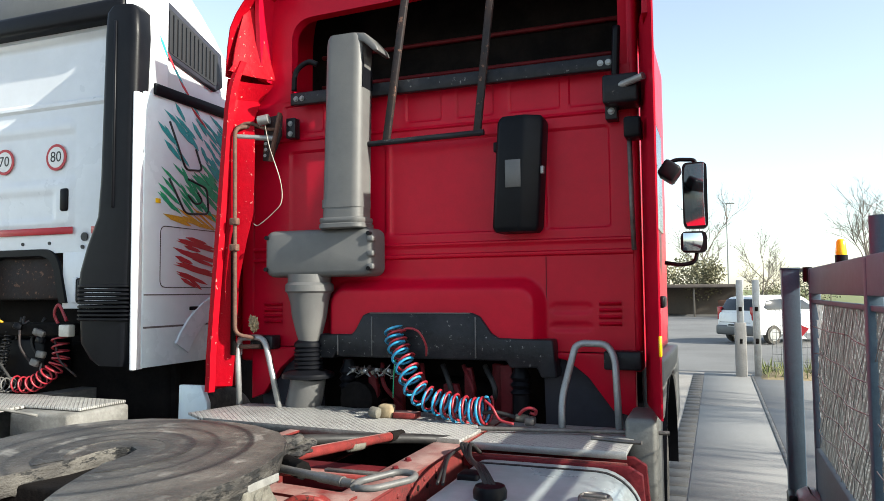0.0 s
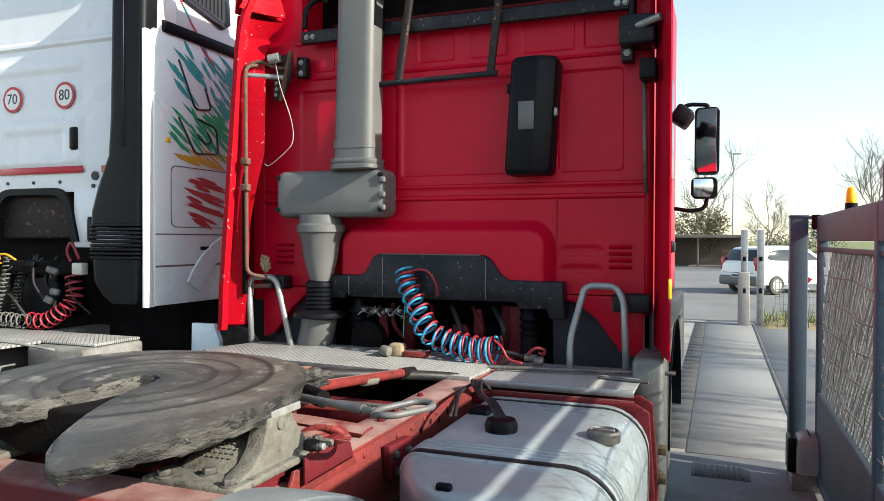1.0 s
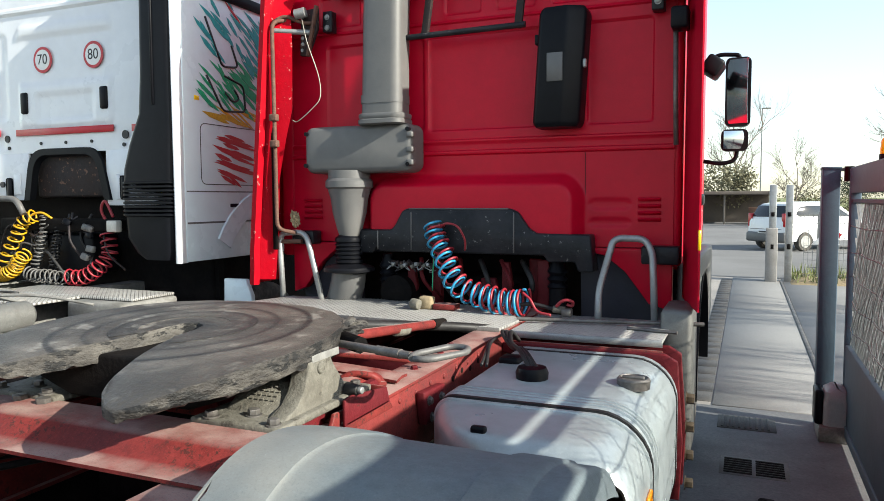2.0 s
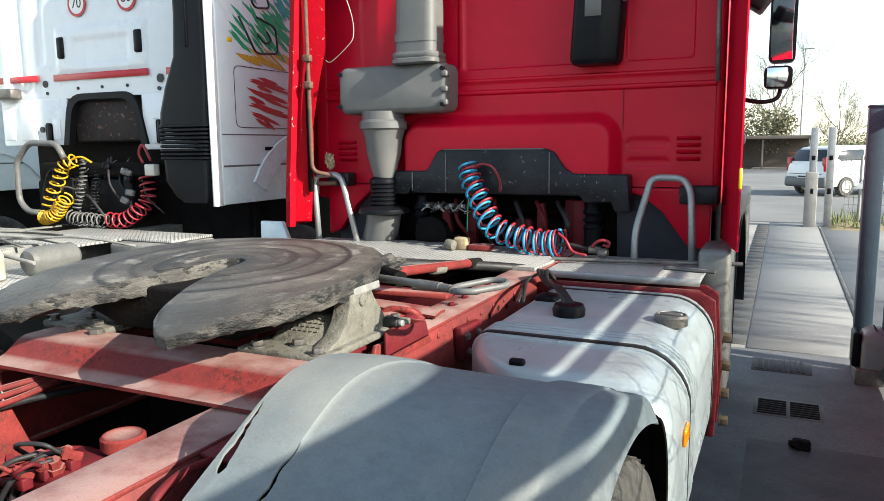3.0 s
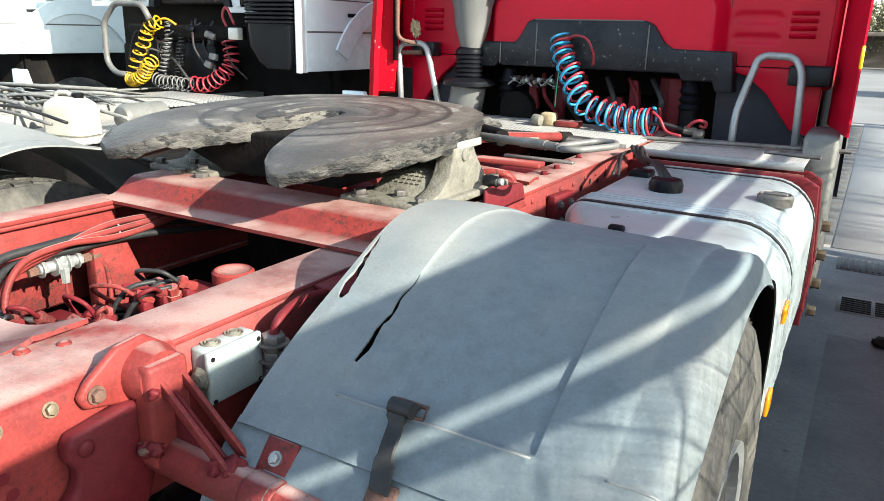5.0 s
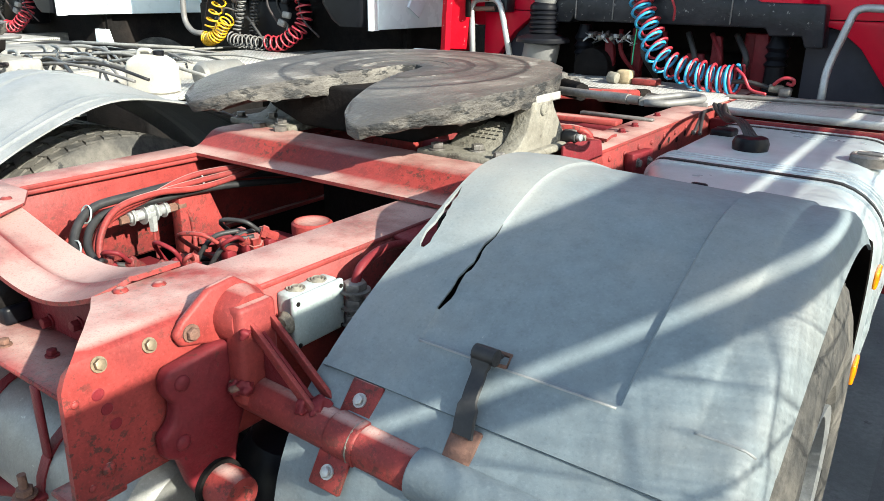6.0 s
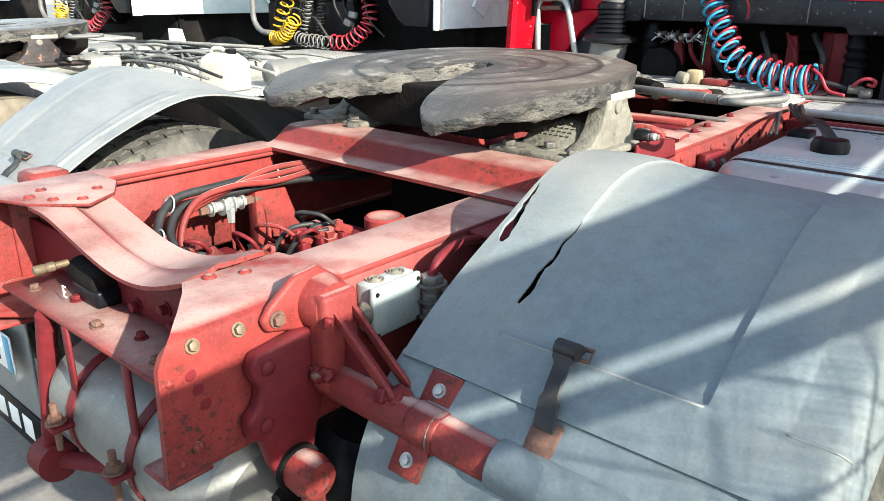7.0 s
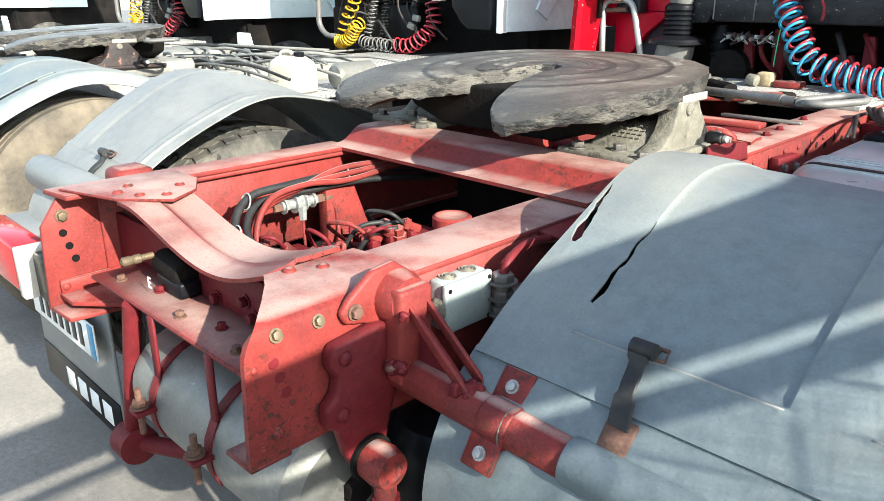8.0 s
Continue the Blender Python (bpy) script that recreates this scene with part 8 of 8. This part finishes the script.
# ---- beyond the yard ----
def pillar(x, y, stone):
    p = thing("gate_pillar", (x, y, 0), "pale weathered gate pillar" if stone else "galvanised steel gate post", "post", "gate pillars")
    part("shaft", box(x - 0.062, x + 0.062, y - 0.08, y + 0.08, 0, 1.83, 0.008), STEEL, p)
    if stone:
        part("foot", box(x - 0.11, x + 0.095, y - 0.11, y + 0.11, 0, 1.02, 0.012), STONE, p, "pale stone foot")
    part("hinge", box(x - 0.03, x + 0.03, y - 0.11, y - 0.08, 0.62, 0.72, 0.004, 1), DARK, p)
    part("hinge", box(x - 0.03, x + 0.03, y - 0.11, y - 0.08, 1.24, 1.32, 0.004, 1), DARK, p)


pillar(1.93, 14.8, True)
pillar(2.22, 14.9, False)
fence = thing("wire_fence", (4.5, 15.3, 0), "low galvanised wire fence beside the gate pillars", "fence")
for k in range(4):
    part("post", rod((2.75 + 1.5 * k, 15.2, 0), (2.75 + 1.5 * k, 15.2, 1.32), 0.025, 8), STEEL, fence)
b = bmesh.new()
for k in range(60):
    b = rod((2.5 + 0.075 * k, 15.2, 0.1), (2.5 + 0.075 * k, 15.2, 1.27), 0.004, 4, bm=b)
for k in range(9):
    b = rod((2.5, 15.2, 0.12 + 0.14 * k), (6.9, 15.2, 0.12 + 0.14 * k), 0.004, 4, bm=b)
tagged(part("wire_mesh", b, WIRE, fence), kind="stuff")
tri = thing("warning_board", (2.95, 15.1, 0.9), "red and white warning board on the fence", "sign")
part("board", prism([(2.62, 0.70), (2.86, 0.95), (3.10, 0.70)], "y", 15.14, 15.16, 0.004), SIGN_WHITE, tri)
part("red_field", prism([(2.80, 0.86), (2.95, 0.99), (3.14, 0.90), (3.02, 0.76)], "y", 15.125, 15.139), SIGN_RED, tri)


def car():
    c = thing("parked_car", (3.42, 25.0, 0), "small white hatchback seen from behind", "car")
    m = Matrix.Translation((3.42, 25.0, 0)) @ Matrix.Rotation(radians(43), 4, "Z")

    def put(bm):
        bmesh.ops.transform(bm, matrix=m, verts=bm.verts)
        return bm
    # long axis along local x, rear at -x
    body = [[(x, y * w, z) for y, z in ((-0.80, 0.30), (-0.82, 0.55), (-0.80, 0.86), (-0.72, 0.95), (0.72, 0.95), (0.80, 0.86), (0.82, 0.55), (0.80, 0.30))] for x, w in ((-1.92, 0.80), (-1.86, 0.93), (-1.5, 1.0), (1.0, 1.0), (1.6, 0.95), (1.88, 0.75))]
    bodyp = part("body", put(loft(body)), CAR_WHITE, c)
    top = [[(x, y, z) for y, z in ((-0.70, 0.93), (-yw, zt), (-yw + 0.1, zt + 0.05), (yw - 0.1, zt + 0.05), (yw, zt), (0.70, 0.93))] for x, yw, zt in ((-1.86, 0.68, 0.96), (-1.55, 0.60, 1.36), (-1.2, 0.58, 1.40), (-0.2, 0.58, 1.42), (0.35, 0.58, 1.36), (1.0, 0.66, 0.96))]
    part("roof", put(loft(top)), CAR_WHITE, c)
    part("rear_window", put(box(-0.012, 0.012, -0.60, 0.60, -0.22, 0.20, 0.01, 2, m=pose(-1.735, 0, 1.19, 0, 37, 0))), GLASS_DARK, c, "dark rear window")
    for s_ in (-1, 1):
        for poly in ([(-1.42, 1.10), (-1.25, 1.30), (-0.95, 1.345), (-0.42, 1.35), (-0.42, 1.03), (-1.30, 1.03)], [(-0.35, 1.35), (0.20, 1.32), (0.70, 1.03), (-0.35, 1.03)]):
            w = prism(poly, "y", -0.006, 0.006, 0.004)
            for v in w.verts:
                v.co.y += s_ * (0.703 - 0.24 * (v.co.z - 0.95))
            part("side_window", put(w), GLASS_DARK, c, "dark side window")
        part("tail_lamp", put(box(-1.91, -1.72, s_ * 0.66 - 0.07, s_ * 0.66 + 0.07, 0.72, 1.12, 0.02)), LENS_RED, c, "red tail lamp")
        for x in (-1.22, 1.22):
            t = revolve([(0.18, -0.08), (0.27, -0.09), (0.29, -0.05), (0.29, 0.05), (0.27, 0.09), (0.18, 0.08)], (0, 0, 0), "y", 24)
            bmesh.ops.transform(t, matrix=pose(x, s_ * 0.76, 0.29), verts=t.verts)
            wh = part("wheel", put(t), RUBBER, c, "black tyre")
            t = rod((x, s_ * 0.76 - 0.09, 0.29), (x, s_ * 0.76 + 0.09, 0.29), 0.18, 20)
            part("hub_cap", put(t), STEEL, wh)
    part("bumper", put(box(-1.97, -1.78, -0.76, 0.76, 0.26, 0.56, 0.06)), INTAKE, c, "grey plastic bumper")
    part("tailgate_line", put(box(-1.925, -1.91, -0.62, 0.62, 0.64, 0.655, 0.003, 1)), INK, c)
    part("number_plate", put(box(-1.985, -1.965, -0.24, 0.24, 0.52, 0.62, 0.003, 1)), SIGN_WHITE, c)
    part("plate_bar", put(box(-1.99, -1.984, -0.20, 0.20, 0.545, 0.595, 0.001, 1)), INK, c)


car()


def bare_tree(x, y, h, seed, spread=0.5, label="bare tree with fine winter branches", limbs=6):
    r = random.Random(seed)
    t = thing("bare_tree", (x, y, 0), label, "tree", "bare trees")
    trunk_top = Vector((x + r.uniform(-0.2, 0.2), y, h * 0.42))
    line = spline([(x, y, -0.05), (x + r.uniform(-0.1, 0.1), y, h * 0.2), trunk_top], 6)
    part("trunk", tube(line, lambda u: h * 0.012 * (1 - 0.5 * u), 8), BARK, t)
    b = bmesh.new()
    todo = []
    for k in range(limbs):
        a = 6.28 * k / limbs + r.uniform(-0.4, 0.4)
        start = line[int(len(line) * r.uniform(0.45, 0.98))]
        todo.append((start, Vector((math.cos(a) * spread, math.sin(a) * spread, r.uniform(0.7, 1.2))).normalized(), h * r.uniform(0.26, 0.40), h * 0.0055, 0))
    todo.append((trunk_top, Vector((0, 0, 1)), h * 0.36, h * 0.006, 0))
    while todo:
        p, d, ln, rad, lev = todo.pop()
        mid = p + d * ln * 0.5 + Vector((r.uniform(-1, 1), r.uniform(-1, 1), r.uniform(-0.3, 0.6))) * ln * 0.07
        end = p + d * ln + Vector((r.uniform(-1, 1), r.uniform(-1, 1), r.uniform(-0.2, 0.8))) * ln * 0.10
        b_line = [p, mid, end]
        tube_into(b, b_line, rad, 5 if lev < 2 else 3)
        if lev < 3:
            for k in range(6 if lev < 2 else 5):
                u = r.uniform(0.3, 1.0)
                q = p.lerp(mid, u * 2) if u < 0.5 else mid.lerp(end, u * 2 - 1)
                nd = (d + Vector((r.uniform(-1, 1), r.uniform(-1, 1), r.uniform(-0.5, 0.8))) * 0.75).normalized()
                todo.append((q, nd, ln * r.uniform(0.4, 0.62), max(0.006, rad * 0.5), lev + 1))
    part("crown", b, BARK, t, "fine bare twigs")


def tube_into(b, pts, r, seg):
    rings = []
    for i, p in enumerate(pts):
        t = (pts[min(i + 1, len(pts) - 1)] - pts[max(i - 1, 0)]).normalized()
        n_ = t.orthogonal().normalized()
        bi = t.cross(n_)
        rad = r * (1 - 0.35 * i)
        rings.append([b.verts.new(p + (n_ * math.cos(6.2832 * k / seg) + bi * math.sin(6.2832 * k / seg)) * rad) for k in range(seg)])
    for ra, rb_ in zip(rings, rings[1:]):
        for k in range(seg):
            b.faces.new((ra[k], ra[(k + 1) % seg], rb_[(k + 1) % seg], rb_[k]))


def bush(name, x, y, w, h, seed, material, label, n=1800):
    r = random.Random(seed)
    t = thing(name, (x, y, 0), label, name)
    part("trunk", tube([(x, y, 0), (x + 0.05, y, h * 0.5)], 0.07, 7), BARK, t)
    b = bmesh.new()
    lumps = [(Vector((x + r.uniform(-w, w) * 0.6, y + r.uniform(-w, w) * 0.4, h * r.uniform(0.35, 0.8))), r.uniform(0.25, 0.5) * w) for _ in range(16)]
    for k in range(n):
        c, rad = lumps[k % 16]
        d = Vector((r.gauss(0, 1), r.gauss(0, 1), r.gauss(0, 1))).normalized() * rad * r.uniform(0.6, 1.1)
        p = c + Vector((d.x, d.y, d.z * 0.8))
        u = Vector((r.uniform(-1, 1), r.uniform(-1, 1), r.uniform(-1, 1))).normalized() * 0.09
        v = u.cross(Vector((r.uniform(-1, 1), r.uniform(-1, 1), r.uniform(-1, 1)))).normalized() * 0.06
        b.faces.new([b.verts.new(p - u), b.verts.new(p + v), b.verts.new(p + u), b.verts.new(p - v)])
    part("crown", b, material, t)


bare_tree(4.0, 47, 5.3, 2, 0.9)
bare_tree(0.6, 60, 9.5, 5, 0.6)
bare_tree(11.5, 40, 8.2, 7, 0.45)
bare_tree(13.2, 43, 9.4, 9, 0.4)
bare_tree(15.5, 42, 9.0, 12, 0.4)
bare_tree(10.3, 50, 8.5, 14, 0.4)
# two unseen trees, added for the branch shadows across the paving
bare_tree(12.5, 6.3, 8.5, 21, 0.9)
bare_tree(15.5, 8.6, 9.5, 22, 0.9)
bush("olive_tree", 0.3, 52, 2.2, 4.2, 3, LEAF, "dense olive-green tree behind the shed", 2600)
bush("olive_tree", -2.5, 54, 2.4, 4.0, 6, LEAF, "dense olive-green tree behind the shed", 2400)
bush("hedge", 6.5, 58, 3.2, 2.0, 8, LEAF, "low brownish hedge along the road", 2000)
bush("conifer", 12.5, 95, 2.6, 4.6, 9, LEAF_D, "dark evergreen tree beyond the field", 1800)
bush("conifer", 16.0, 110, 3.2, 4.0, 10, LEAF_D, "dark evergreen tree beyond the field", 1600)

shed = thing("shed", (-0.6, 48.5, 0), "low open shed with a dark flat roof", "shed")
part("roof", box(-5.5, 3.0, 46.5, 51.5, 1.78, 1.98, 0.02), SHED, shed)
part("back_wall", box(-5.3, 2.8, 51.1, 51.3, 0, 1.8), SHED, shed)
for x in (-5.2, -2.6, 0.2, 2.7):
    part("post", box(x, x + 0.1, 46.7, 46.8, 0, 1.8, 0.01), BARK, shed)
part("brick_stub", box(1.6, 2.7, 47.5, 48.5, 0, 1.0, 0.02), RUST, shed, "reddish brick bin")
barrel = thing("blue_barrel", (2.75, 45.8, 0), "blue plastic barrel beside the shed", "barrel")
part("body", revolve([(0.26, 0.0), (0.3, 0.1), (0.31, 0.45), (0.3, 0.8), (0.26, 0.9)], (2.75, 45.8, 0), "z", 20), C_BLUE, barrel)
lamp = thing("street_lamp", (2.6, 70, 0), "slender grey street lamp beyond the road", "street lamp")
part("pole", rod((2.6, 70, 0), (2.6, 70, 9.4), 0.09, 8, 0.05), STEEL, lamp)
part("head", box(2.5, 3.3, 69.9, 70.1, 9.35, 9.47, 0.03), STEEL, lamp)
